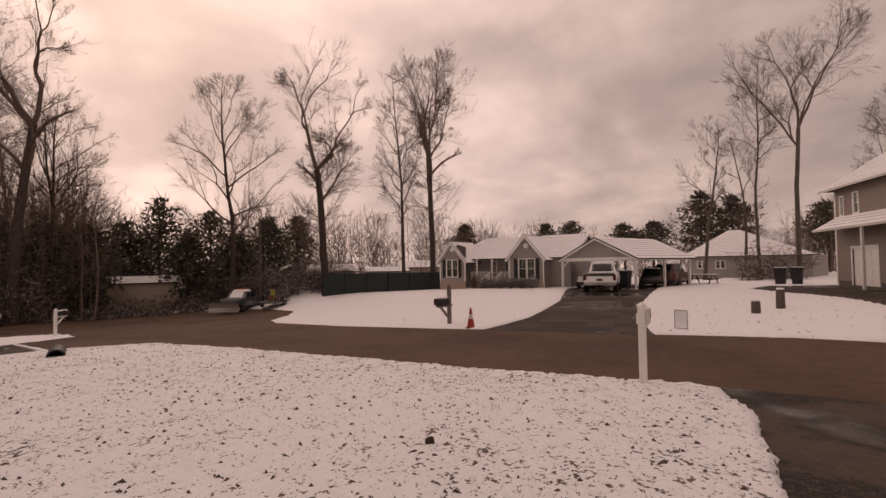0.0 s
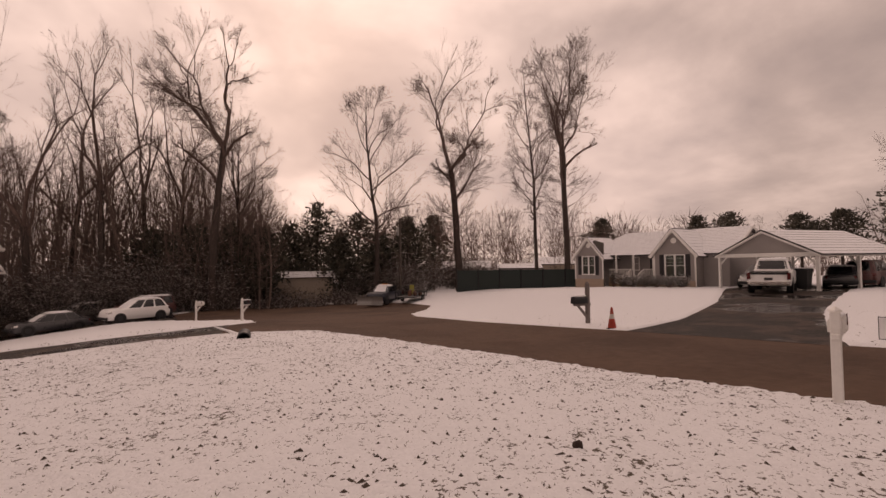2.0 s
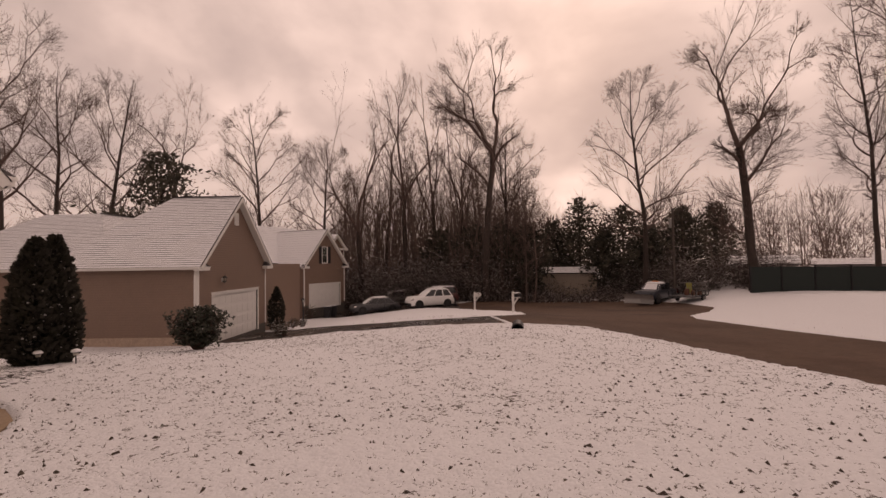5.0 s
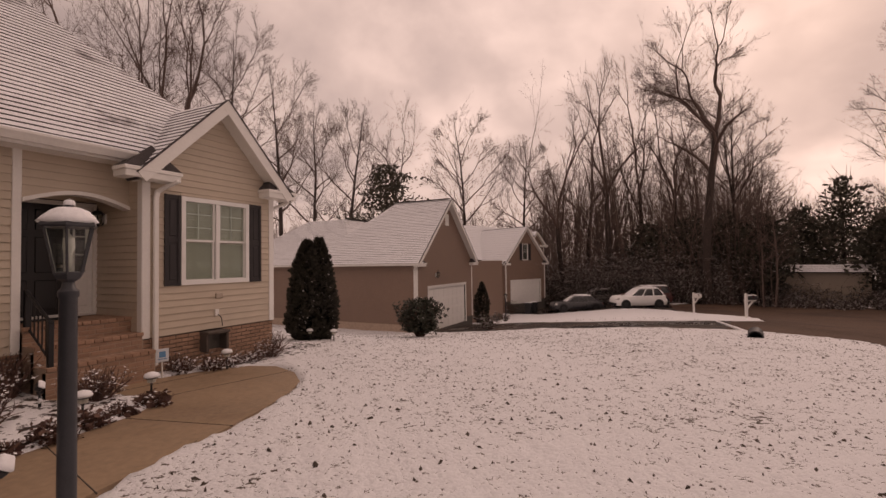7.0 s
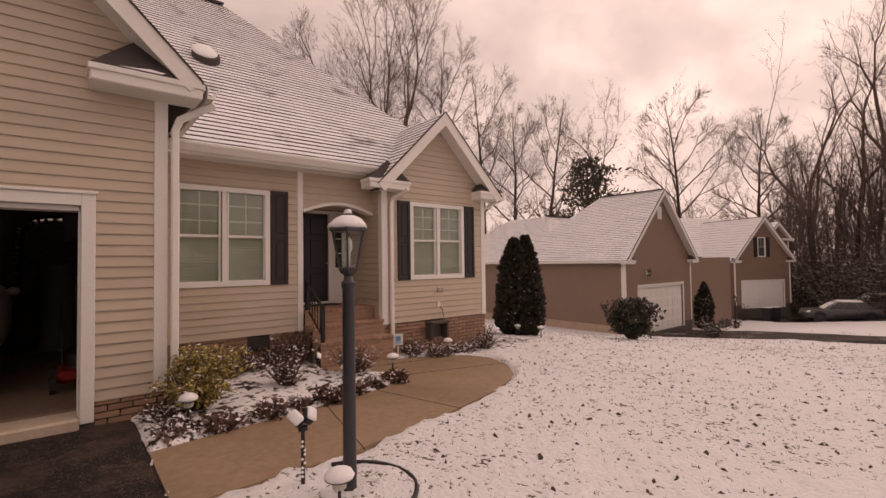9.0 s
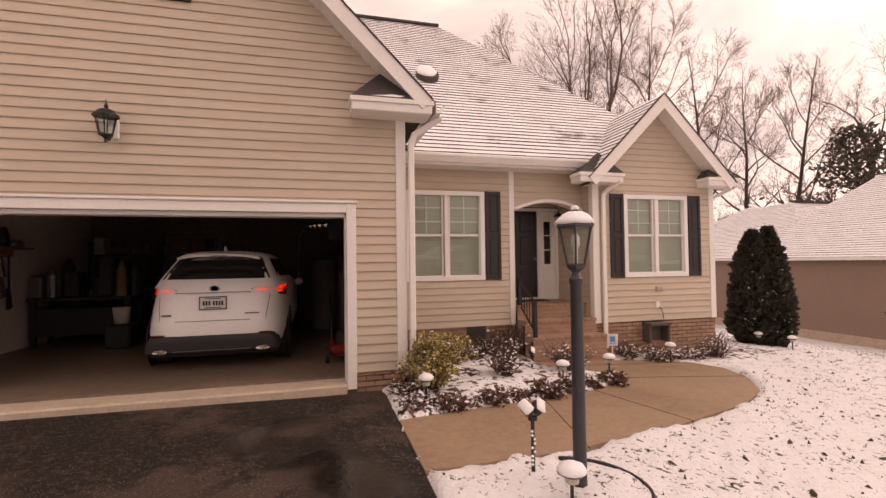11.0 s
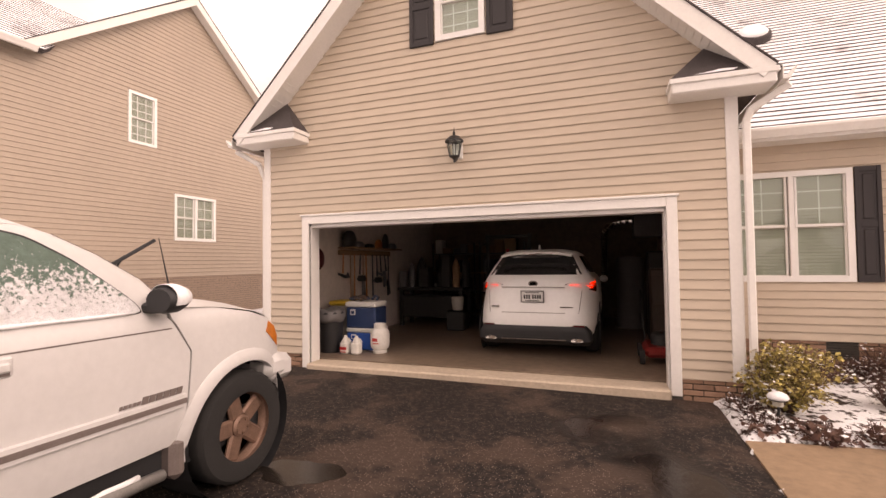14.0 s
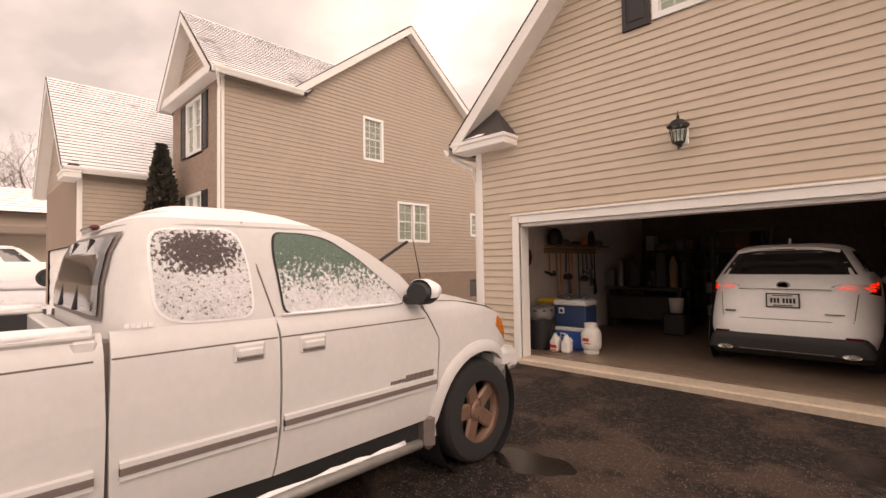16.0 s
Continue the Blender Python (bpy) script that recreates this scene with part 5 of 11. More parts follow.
gable_rake(hd_, DF, -12.75, 1.75, 7.95, 1.0, 0.33, 0.18, 0.25)
for s in (-1, 1):
    e = -12.75 + s * 2.05
    roof_plane(hd_, (e, 4.75 - 0.34, 5.94), (e, 6.75, 5.94), (-12.75, 9.3, 7.97), (-12.75, 4.75 - 0.34, 7.97), seed=31 + s)
gutter(hd_, (-10.7, 4.42, 5.95), (-10.7, 6.6, 5.95), (1, 0, 0))
roof_plane(hd_, (-10.75, 6.45, 6.03), (-21, 6.45, 6.03), (-21, 10.4, 9.06), (-10.75, 10.4, 9.06), seed=34)
roof_plane(hd_, (-10.75, 14.4, 6.03), (-21, 14.4, 6.03), (-21, 10.4, 9.06), (-10.75, 10.4, 9.06), seed=35, seg=1.0)
gable_rake(hd_, DS, 10.4, 3.8, 9.03, 0.76, 0.26, 0.18, 0.15)
downspout(hd_, [(-10.62, 4.5, 5.85), (-10.92, 4.66, 5.6), (-10.94, 4.66, 5.4), (-10.94, 4.66, 0.1)])
bx = Geo(); bx.box(-20.9, 6.8, -0.3, -11.2, 14.0, 5.9)
part("core_wall", bx, M["siding_d"], hd_)
WS = Face((-14.5, 0, 0), 90)
solid_wall(hd_, WS, 2.65, 4.75, -0.3, lambda u: 4.1, [], 0.15, M["room"])
siding(hd_, WS, 0.3, 4.0, lambda z: (2.67, 4.75), [], M["siding_d"], single=False)
corner_board(hd_, WS, 2.63, 2.74, 0.3, 3.95)
WF = Face((0, 2.65, 0), 180)
wf_top = lambda u: 4.1 + (3.0 - abs(u + 17.5)) * 0.95
solid_wall(hd_, WF, -20.5, -14.5, -0.3, wf_top, [(-20.0, -15.0, 0.0, 2.13)], 0.15, M["room"], [-17.5])
bricks(hd_, WF, -20.5, -14.5, 0.0, 4.0, M["brick2"], single=False, holes=[(-20.0, -15.0, 0.0, 2.13)])
siding(hd_, WF, 4.0, 6.8, lambda z: (-17.5 - (6.95 - z) / 0.95, -17.5 + (6.95 - z) / 0.95), [], M["siding_d"], single=False)
garage_door(hd_, WF, -20.0, -15.0, 0.1, 2.13)
gable_rake(hd_, WF, -17.5, 3.0, 7.08, 0.95, 0.33, 0.18, 0.25)
eave_return(hd_, WF, -15.0, -14.1, 3.72, 3.9, 0.33, -14.6)
for s in (-1, 1):
    e = -17.5 + s * 3.3
    roof_plane(hd_, (e, 2.65 - 0.34, 3.98), (e, 6.5, 3.98), (-17.5, 6.5, 7.1), (-17.5, 2.65 - 0.34, 7.1), seed=41 + s)
gutter(hd_, (-14.2, 2.32, 3.97), (-14.2, 4.7, 3.97), (1, 0, 0))

# B: downhill neighbour
hb = thing("neighbour_house", pose(0, 0, 0), "taupe one-storey house with white garage door and snowy roof", "house")
SG = M["siding_grey"]
BY, BX0, BX1, BE = 12.1, 20.5, 27.6, 1.62
BC, BH = (BX0 + BX1) / 2, (BX1 - BX0) / 2
BF = Face((0, BY, 0), 180)
b_top = lambda u: BE + (BH - abs(u - BC)) * 0.93
BD = (21.75, 26.5, -2.1, 0.15)
solid_wall(hb, BF, BX0, BX1, -3.0, b_top, [BD], 0.15, M["room"], [BC])
siding(hb, BF, -1.85, 4.8, lambda z: (BX0, BX1) if z < BE else (BC - (BH - (z - BE) / 0.93), BC + (BH - (z - BE) / 0.93)), [(BD[0] - 0.12, BD[1] + 0.12, -3, BD[3] + 0.12)], SG, single=False)
garage_door(hb, BF, BD[0], BD[1], BD[2], BD[3])
door_trim(hb, BF, BD[0], BD[1], BD[2], BD[3], 0.12, "garage_door_trim")
BS = Face((BX0, 0, 0), 270)
solid_wall(hb, BS, -24.0, -BY, -3.0, lambda u: BE + 0.1, [(-23.0, -22.5, 0.8, 1.2)], 0.15, M["room"])
siding(hb, BS, -1.6, BE, lambda z: (-24.0, -BY), [], SG, single=False)
g = Geo(); BS.block(g, -24.0, -BY, -3.0, -1.6, 0.0, 0.02)
part("foundation", g, M["brick2"], hb)
corner_board(hb, BF, BX0 - 0.02, BX0 + 0.1, -1.85, 1.5); corner_board(hb, BF, BX1 - 0.1, BX1 + 0.02, -1.85, 1.5); corner_board(hb, BS, -BY - 0.1, -BY + 0.02, -1.6, 1.5)
gable_rake(hb, BF, BC, BH, BE + BH * 0.93 + 0.17, 0.93, 0.33, 0.18, 0.3)
eave_return(hb, BF, BX0 - 0.3, BX0 + 0.5, 1.32, 1.5, 0.3, BX0 + 0.1); eave_return(hb, BF, BX1 - 0.4, BX1 + 0.4, 1.32, 1.5, 0.3, BX1)
louvre(hb, BF, BC, 3.6, 0.45, 0.65)
BZ = BE + BH * 0.93 + 0.18; be = BZ - (BH + 0.33) * 0.93
roof_plane(hb, (BX0 - 0.33, BY - 0.31, be), (BX0 - 0.33, 19.3, be), (BC, 15.4, BZ), (BC, BY - 0.31, BZ), seed=51, snow="roofsnow_thick", lip=0.014, row=0.17)
roof_plane(hb, (BX1 + 0.33, BY - 0.31, be), (BX1 + 0.33, 19.3, be), (BC, 15.4, BZ), (BC, BY - 0.31, BZ), seed=52, snow="roofsnow_thick", lip=0.014, row=0.17, seg=1)
roof_plane(hb, (BX0 - 0.33, 16.0, be), (BX0 - 0.33, 26.0, be), (BC + 0.4, 22.6, BZ - 0.7), (BC + 0.4, 19.6, BZ - 0.7), seed=53, snow="roofsnow_thick", lip=0.014, row=0.17)
roof_plane(hb, (BX0 - 0.33, 16.0, be), (35, 16.0, be), (33, 19.6, BZ - 0.7), (BC + 0.4, 19.6, BZ - 0.7), seed=54, snow="roofsnow_thick", lip=0.014, row=0.17, seg=1)
g = Geo(); beam(g, (BC, BY - 0.2, BZ + 0.02), (BC, 15.4, BZ + 0.02), 0.2, 0.05); beam(g, (BC + 0.4, 19.6, BZ - 0.68), (33, 19.6, BZ - 0.68), 0.2, 0.05)
part("ridge_cap", g, M["shingle"], hb)
gutter(hb, (BX0 - 0.33, BY - 0.3, be), (BX0 - 0.33, 24.0, be), (-1, 0, 0))
downspout(hb, [(BX0 - 0.3, BY - 0.1, be - 0.1), (BX0 - 0.05, BY + 0.1, be - 0.35), (BX0 - 0.05, BY + 0.1, -2.0)])
downspout(hb, [(BX0 - 0.3, 19.5, be - 0.1), (BX0 - 0.05, 19.5, be - 0.35), (BX0 - 0.05, 19.5, -2.0)])
wall_lantern(None, BF, 22.6, 0.85, 1.0, "dark wall lantern above a white garage door")
g = Geo(); g.box(28.2, 12.6, -3.0, 35, 24, 1.6)
part("core_wall", g, SG, hb)
g = Geo(); g.box(BX0 + 0.2, BY + 2, -3.0, 28.2, 24, 1.6)
part("core_wall", g, SG, hb)

# C: house at the end of the turning circle
hc = thing("neighbour_house", pose(0, 0, 0), "brown two-storey house with garage gable and snowy roofs", "house")
CF = Face((44.5, 13.8, 0), 205)
c_top = lambda u: 1.5 + (2.9 - abs(u - 0.53)) * 1.13
CD = (-1.6, 2.66, -2.6, -0.42); CW = (0.1, 0.85, 1.65, 3.2)
solid_wall(hc, CF, -2.37, 3.43, -4.5, c_top, [CD, CW], 0.15, M["room"], [0.53])
siding(hc, CF, -2.3, 4.6, lambda z: (-2.37, 3.43) if z < 1.5 else (0.53 - (2.9 - (z - 1.5) / 1.13), 0.53 + (2.9 - (z - 1.5) / 1.13)), [(CD[0] - .1, CD[1] + .1, -4, CD[3] + .1), (CW[0] - .05, CW[1] + .05, CW[2] - .05, CW[3] + .05)], M["siding_grey"], single=False)
garage_door(hc, CF, *CD); door_trim(hc, CF, *CD, 0.12, "garage_door_trim")
window(hc, CF, *CW, twin=False, blind=False); shutter(hc, CF, -0.35, 0.03, 1.6, 3.25); shutter(hc, CF, 0.92, 1.3, 1.6, 3.25)
gable_rake(hc, CF, 0.53, 2.9, 1.5 + 2.9 * 1.13 + 0.17, 1.13, 0.35, 0.2, 0.3)
eave_return(hc, CF, -2.7, -1.9, 1.15, 1.35, 0.3, -2.3); eave_return(hc, CF, 3.0, 3.8, 1.15, 1.35, 0.3, 3.4)
corner_board(hc, CF, -2.39, -2.25, -2.3, 1.3); corner_board(hc, CF, 3.31, 3.45, -2.3, 1.3)
cz = 1.5 + 2.9 * 1.13 + 0.18; ce = cz - 3.25 * 1.13
for s in (-1, 1):
    roof_plane(hc, CF.p(0.53 + s * 3.25, ce, 0.36), CF.p(0.53 + s * 3.25, ce, -6), CF.p(0.53, cz, -6), CF.p(0.53, cz, 0.36), seed=61 + s, row=0.3, seg=0.8, snow="roofsnow_thick")
CL = Face(CF.p(-2.37, 0, 0), 295)
solid_wall(hc, CL, -9, 0, -4.5, lambda u: 1.6, [], 0.15, M["siding_grey"])
siding(hc, CL, -2.3, 1.5, lambda z: (-9, 0), [], M["siding_grey"], single=False)
roof_plane(hc, CF.p(-8.5, 1.7, -3.2), CF.p(5.8, 1.7, -3.2), CF.p(3.5, 5.5, -7), CF.p(-6.2, 5.5, -7), seed=66, row=0.3, seg=0.8, snow="roofsnow_thick")
roof_plane(hc, CF.p(-8.5, 1.7, -3.2), CF.p(-8.5, 1.7, -11), CF.p(-6.2, 5.5, -7), CF.p(-6.2, 5.5, -7), seed=67, row=0.3, seg=0.8, snow="roofsnow_thick")
g = Geo(); CF.block(g, -8.0, 3.4, -4.5, 1.6, -11, -3.6)
part("core_wall", g, M["siding_grey"], hc)
CR = Face(CF.p(0, 0, -2.2), 205)
r_top = lambda u: 3.2 + (1.35 - abs(u - 4.75)) * 1.0
CW2 = [(3.75, 4.85, 1.65, 2.95), (3.75, 4.85, -1.0, 0.8)]
solid_wall(hc, CR, 3.4, 6.1, -4.5, r_top, CW2, 0.15, M["room"], [4.75])
siding(hc, CR, -2.3, 4.4, lambda z: (3.4, 6.1) if z < 3.2 else (4.75 - (1.35 - (z - 3.2)), 4.75 + (1.35 - (z - 3.2))), [(w[0] - .05, w[1] + .05, w[2] - .05, w[3] + .05) for w in CW2], M["siding_grey"], single=False)
for w in CW2:
    window(hc, CR, *w, twin=True, blind=False)
gable_rake(hc, CR, 4.75, 1.35, 4.72, 1.0, 0.3, 0.2, 0.3)
g = Geo(); CR.block(g, 3.2, 6.35, 3.05, 3.25, -0.02, 0.4, 0, 0.02)
part("gable_band", g, M["white"], hc)
corner_board(hc, CR, 5.98, 6.12, -2.3, 3.1)
for s in (-1, 1):
    roof_plane(hc, CR.p(4.75 + s * 1.68, 3.07, 0.31), CR.p(4.75 + s * 1.68, 3.07, -6), CR.p(4.75, 4.74, -6), CR.p(4.75, 4.74, 0.31), seed=68 + s, row=0.3, seg=0.8, snow="roofsnow_thick")
g = Geo(); CR.block(g, 3.5, 6.0, -4.5, 3.1, -6, -0.2)
part("core_wall", g, M["siding_grey"], hc)

# A: ranch house across the street
ha = thing("neighbour_house", pose(0, 0, 0), "grey one-storey house with porch and thick snow on the roof", "house")
AF = Face((20.56, -32.51, 0), 352)
SA = M["siding_a"]
al_top = lambda u: 2.05 + (1.44 - abs(u + 8.2)) * 1.15
ar_top = lambda u: 1.95 + (1.58 - abs(u + 1.58)) * 1.15
AWL, AWR = (-9.78, -8.5, 0.35, 1.93), (-2.28, -0.8, 0.27, 1.9)
solid_wall(ha, AF, -10.54, -7.66, -1.5, al_top, [AWL], 0.15, M["room"], [-9.1])
solid_wall(ha, AF, -3.16, 0.0, -1.5, ar_top, [AWR], 0.15, M["room"], [-1.58])
siding(ha, AF, -0.05, 3.4, lambda z: (-10.54, -7.66) if z < 2.05 else (-9.1 - (1.44 - (z - 2.05) / 1.15), -9.1 + (1.44 - (z - 2.05) / 1.15)), [(AWL[0] - .05, AWL[1] + .05, AWL[2] - .05, AWL[3] + .05)], SA, single=False)
siding(ha, AF, -0.05, 3.7, lambda z: (-3.16, 0) if z < 1.95 else (-1.58 - (1.58 - (z - 1.95) / 1.15), -1.58 + (1.58 - (z - 1.95) / 1.15)), [(AWR[0] - .05, AWR[1] + .05, AWR[2] - .05, AWR[3] + .05)], SA, single=False)
for a, b in ((-10.54, -7.66), (-3.16, 0.0)):
    g = Geo(); AF.block(g, a, b, -1.5, -0.05, 0.0, 0.02)
    part("foundation", g, M["brick2"], ha)
window(ha, AF, *AWL, twin=True, blind=False); window(ha, AF, *AWR, twin=True, blind=False)
for w in (AWL, AWR):
    shutter(ha, AF, w[0] - 0.42, w[0] - 0.07, w[2] - 0.05, w[3] + 0.05); shutter(ha, AF, w[1] + 0.07, w[1] + 0.42, w[2] - 0.05, w[3] + 0.05)
gable_rake(ha, AF, -9.1, 1.44, 3.68, 1.15, 0.3, 0.2, 0.3); gable_rake(ha, AF, -1.58, 1.58, 3.95, 1.15, 0.3, 0.2, 0.3)
for u, z in ((-9.1, 2.9), (-1.58, 3.0)):
    g = Geo(); c = AF.p(u, z, 0.02); g.lathe([(0.22, 0.0), (0.22, 0.03), (0.16, 0.05), (0.0, 0.05)], 12, 0, (0, 0, 0), "y")
    part("round_vent", g, M["white"], ha, m=Matrix.Translation(c) @ Matrix.Rotation(radians(8), 4, "Z"))
for uc, h, zt, k in ((-9.1, 1.44, 3.7, 71), (-1.58, 1.58, 3.97, 74)):
    for s in (-1, 1):
        e = uc + s * (h + 0.33); ez = zt - (h + 0.33) * 1.15
        roof_plane(ha, AF.p(e, ez, 0.3), AF.p(e, ez, -3.5), AF.p(uc, zt, -3.5), AF.p(uc, zt, 0.3), seed=k + s, row=0.3, seg=0.9, snow="roofsnow_thick")
roof_plane(ha, AF.p(-10.8, 2.0, -1.0), AF.p(2.1, 2.0, -1.0), AF.p(2.1, 4.1, -5.0), AF.p(-8.3, 4.1, -5.0), seed=77, row=0.3, seg=0.9, snow="roofsnow_thick")
roof_plane(ha, AF.p(-10.8, 2.0, -9.0), AF.p(2.1, 2.0, -9.0), AF.p(2.1, 4.1, -5.0), AF.p(-8.3, 4.1, -5.0), seed=78, row=0.3, seg=0.9, snow="roofsnow_thick")
g = Geo(); AF.block(g, -10.5, -0.05, -1.5, 2.0, -9, -2.2); AF.block(g, -0.05, 1.75, -1.5, 2.0, -9, -1.3)
part("core_wall", g, SA, ha)
g = Geo()
g.prism([AF.p(1.75, -1.5, -1.2), AF.p(1.75, 2.0, -1.2), AF.p(1.75, 4.0, -5.0), AF.p(1.75, 2.0, -9.0), AF.p(1.75, -1.5, -9.0)], tuple(AF.u * 0.05))
part("side_wall", g, SA, ha)
for za, zd in ((-1.0, -5.0), (-9.0, -5.0)):
    g = Geo(); beam(g, AF.p(2.12, 1.93, za), AF.p(2.12, 4.03, zd), 0.05, 0.2)
    part("side_fascia", g, M["white"], ha)
g = Geo(); AF.block(g, 1.8, 1.84, 2.75, 3.25, -5.2, -4.8, 0, 0.01)
part("side_vent", g, M["white"], ha)
for u, d in ((-10.5, 0.02), (-7.7, 0.02), (-3.12, 0.02), (-0.04, 0.02)):
    corner_board(ha, AF, u - 0.06, u + 0.06, -0.05, 1.9)
downspout(ha, [AF.p(-0.02, 1.9, 0.25), AF.p(0.03, 1.7, 0.1), AF.p(0.03, -0.6, 0.1)])
for u in (-7.0, -5.4, -3.7):
    ps = Geo(); AF.block(ps, u - 0.06, u + 0.06, 0.0, 2.0, -1.0, -0.88, 0, 0.01)
    part("porch_post", ps, M["white"], ha)
g = Geo(); AF.block(g, -0.1, 0.0, -1.5, 1.95, -1.3, -0.1)
part("wing_side_wall", g, SA, ha)
g = Geo(); AF.block(g, -7.66, -3.16, -1.5, 0.0, -2.3, -0.8); 
for k in range(3):
    AF.block(g, -5.6, -4.5, -1.5, -0.17 * (k + 1), -0.8, -0.5 + 0.28 * k)
part("porch", g, M["concrete"], ha)
for a, b, u in ((-7.66, -5.6, -5.6), (-4.5, -3.2, -4.5)):
    g = Geo()
    AF.block(g, a, b, 0.75, 0.82, -0.96, -0.89); AF.block(g, a, b, 0.1, 0.16, -0.95, -0.9)
    k = int((b - a) / 0.14)
    for i in range(k):
        AF.block(g, a + 0.05 + i * 0.14, a + 0.085 + i * 0.14, 0.1, 0.78, -0.94, -0.91)
    beam(g, AF.p(u, 0.8, -0.92), AF.p(u, 0.15, 0.45), 0.07, 0.08)
    for i in range(8):
        q = i / 7
        AF.block(g, u - 0.025, u + 0.025, -0.45 + 0.45 * (1 - q), 0.78 - 0.62 * q, -0.9 + 1.33 * q, -0.85 + 1.33 * q)
    AF.block(g, u - 0.06, u + 0.06, -0.7, 0.35, 0.4, 0.52)
    part("porch_railing", g, M["white"], ha)
window(ha, Face(AF.p(0, 0, -2.2), 352), -6.2, -5.6, 0.7, 1.8, twin=False, blind=False)
g = Geo(); Face(AF.p(0, 0, -2.2), 352).block(g, -4.6, -3.75, 0.0, 1.95, 0.0, 0.05, 0, 0.01)
part("front_door", g, M["door_dark"], ha)

# carport
cp = thing("carport", pose(0, 0, 0), "open gabled carport with white posts and snow on the roof", "carport")
CPF = Face((12.62, -30.93, 0), 10)
cpt = lambda u: 1.75 + (2.95 - abs(u + 2.9)) * 0.5
g = Geo()
g.prism([CPF.p(-6.0, 1.85, 0.02), CPF.p(0.2, 1.85, 0.02), CPF.p(-2.9, 3.2, 0.02)], tuple(CPF.n * -0.1))
part("gable_wall", g, M["siding_a"], cp)
siding(cp, CPF, 1.9, 3.15, lambda z: (-2.9 - (3.2 - z) / 0.47, -2.9 + (3.2 - z) / 0.47), [], M["siding_a"], single=False)
g = Geo(); CPF.block(g, -6.1, 0.3, 1.62, 1.86, -0.12, 0.12, 0, 0.02)
part("front_beam", g, M["white"], cp)
for u in (-6.1 + 0.1, 0.1):
    g = Geo(); CPF.block(g, u - 0.06, u + 0.06, 1.62, 1.86, -7.5, 0.0)
    part("side_beam", g, M["white"], cp)
    for dd in (0.0, -3.7, -7.4):
        z0 = gz(*CPF.p(u, 0, dd)[:2]) - 0.1
        g = Geo(); CPF.block(g, u - 0.08, u + 0.08, z0, 1.65, dd - 0.08, dd + 0.08, 0, 0.015)
        sg = 1 if u < -3 else -1
        beam(g, CPF.p(u, 1.1, dd), CPF.p(u + sg * 0.5, 1.62, dd), 0.08, 0.08)
        part("post", g, M["white"], cp)
gable_rake(cp, CPF, -2.9, 3.1, 3.33, 0.47, 0.25, 0.16, 0.25)
for s in (-1, 1):
    e = -2.9 + s * 3.4
    roof_plane(cp, CPF.p(e, 1.76, 0.28), CPF.p(e, 1.76, -7.8), CPF.p(-2.9, 3.36, -7.8), CPF.p(-2.9, 3.36, 0.28), seed=81 + s, row=0.4, seg=1.2, snow="roofsnow_thick", thick=0.08, lip=0.01)

# E: two-storey house across the street
he = thing("neighbour_house", pose(0, 0, 0), "brown two-storey house with white garage door and snowy roof", "house")
EF = Face((2.4, -34.3, 0), 63)
EW = [(0.6, 0.95, 3.95, 5.0), (1.9, 2.4, 3.95, 5.05)]
ED = (1.64, 3.85, 0.1, 2.05)
solid_wall(he, EF, 0.0, 4.2, -0.5, lambda u: 5.45, EW[:2] + [ED], 0.15, M["room"])
solid_wall(he, EF, 4.2, 12.0, -0.5, lambda u: 5.45, [], 0.15, M["room"])
siding(he, EF, 0.3, 5.45, lambda z: (0.0, 12.0), [(w[0] - .05, w[1] + .05, w[2] - .05, w[3] + .05) for w in EW[:2]] + [(ED[0] - .1, ED[1] + .1, 0, ED[3] + .1)], M["siding_e"], single=False)
garage_door(he, EF, *ED, cols=4); door_trim(he, EF, *ED, 0.12, "garage_door_trim")
for w in EW[:2]:
    window(he, EF, *w, twin=False, blind=False)
corner_board(he, EF, -0.02, 0.12, 0.0, 5.4)
roof_plane(he, EF.p(-0.6, 5.5, 0.45), EF.p(12.0, 5.5, 0.45), EF.p(9.0, 8.6, -3.5), EF.p(2.9, 8.6, -3.5), seed=91, row=0.3, seg=0.9, snow="roofsnow_thick")
roof_plane(he, EF.p(-0.6, 5.5, 0.45), EF.p(-0.6, 5.5, -8), EF.p(2.9, 8.6, -3.5), EF.p(2.9, 8.6, -3.5), seed=92, row=0.3, seg=0.9, snow="roofsnow_thick")
roof_plane(he, EF.p(-0.1, 3.2, 1.0), EF.p(7.0, 3.2, 1.0), EF.p(7.0, 3.9, 0.03), EF.p(0.3, 3.9, 0.03), seed=93, row=0.3, seg=0.9, snow="roofsnow_thick")
gutter(he, EF.p(-0.1, 3.2, 1.0), EF.p(7.0, 3.2, 1.0), tuple(EF.n)); gutter(he, EF.p(-0.6, 5.5, 0.45), EF.p(12.0, 5.5, 0.45), tuple(EF.n))
g = Geo(); EF.block(g, 0.05, 12.0, -0.5, 5.4, -8, -0.2)
part("core_wall", g, M["siding_e"], he)
g = Geo(); EF.block(g, 4.4, 4.52, 0.0, 3.1, 0.85, 0.97, 0, 0.02)
part("post", g, M["white"], he)

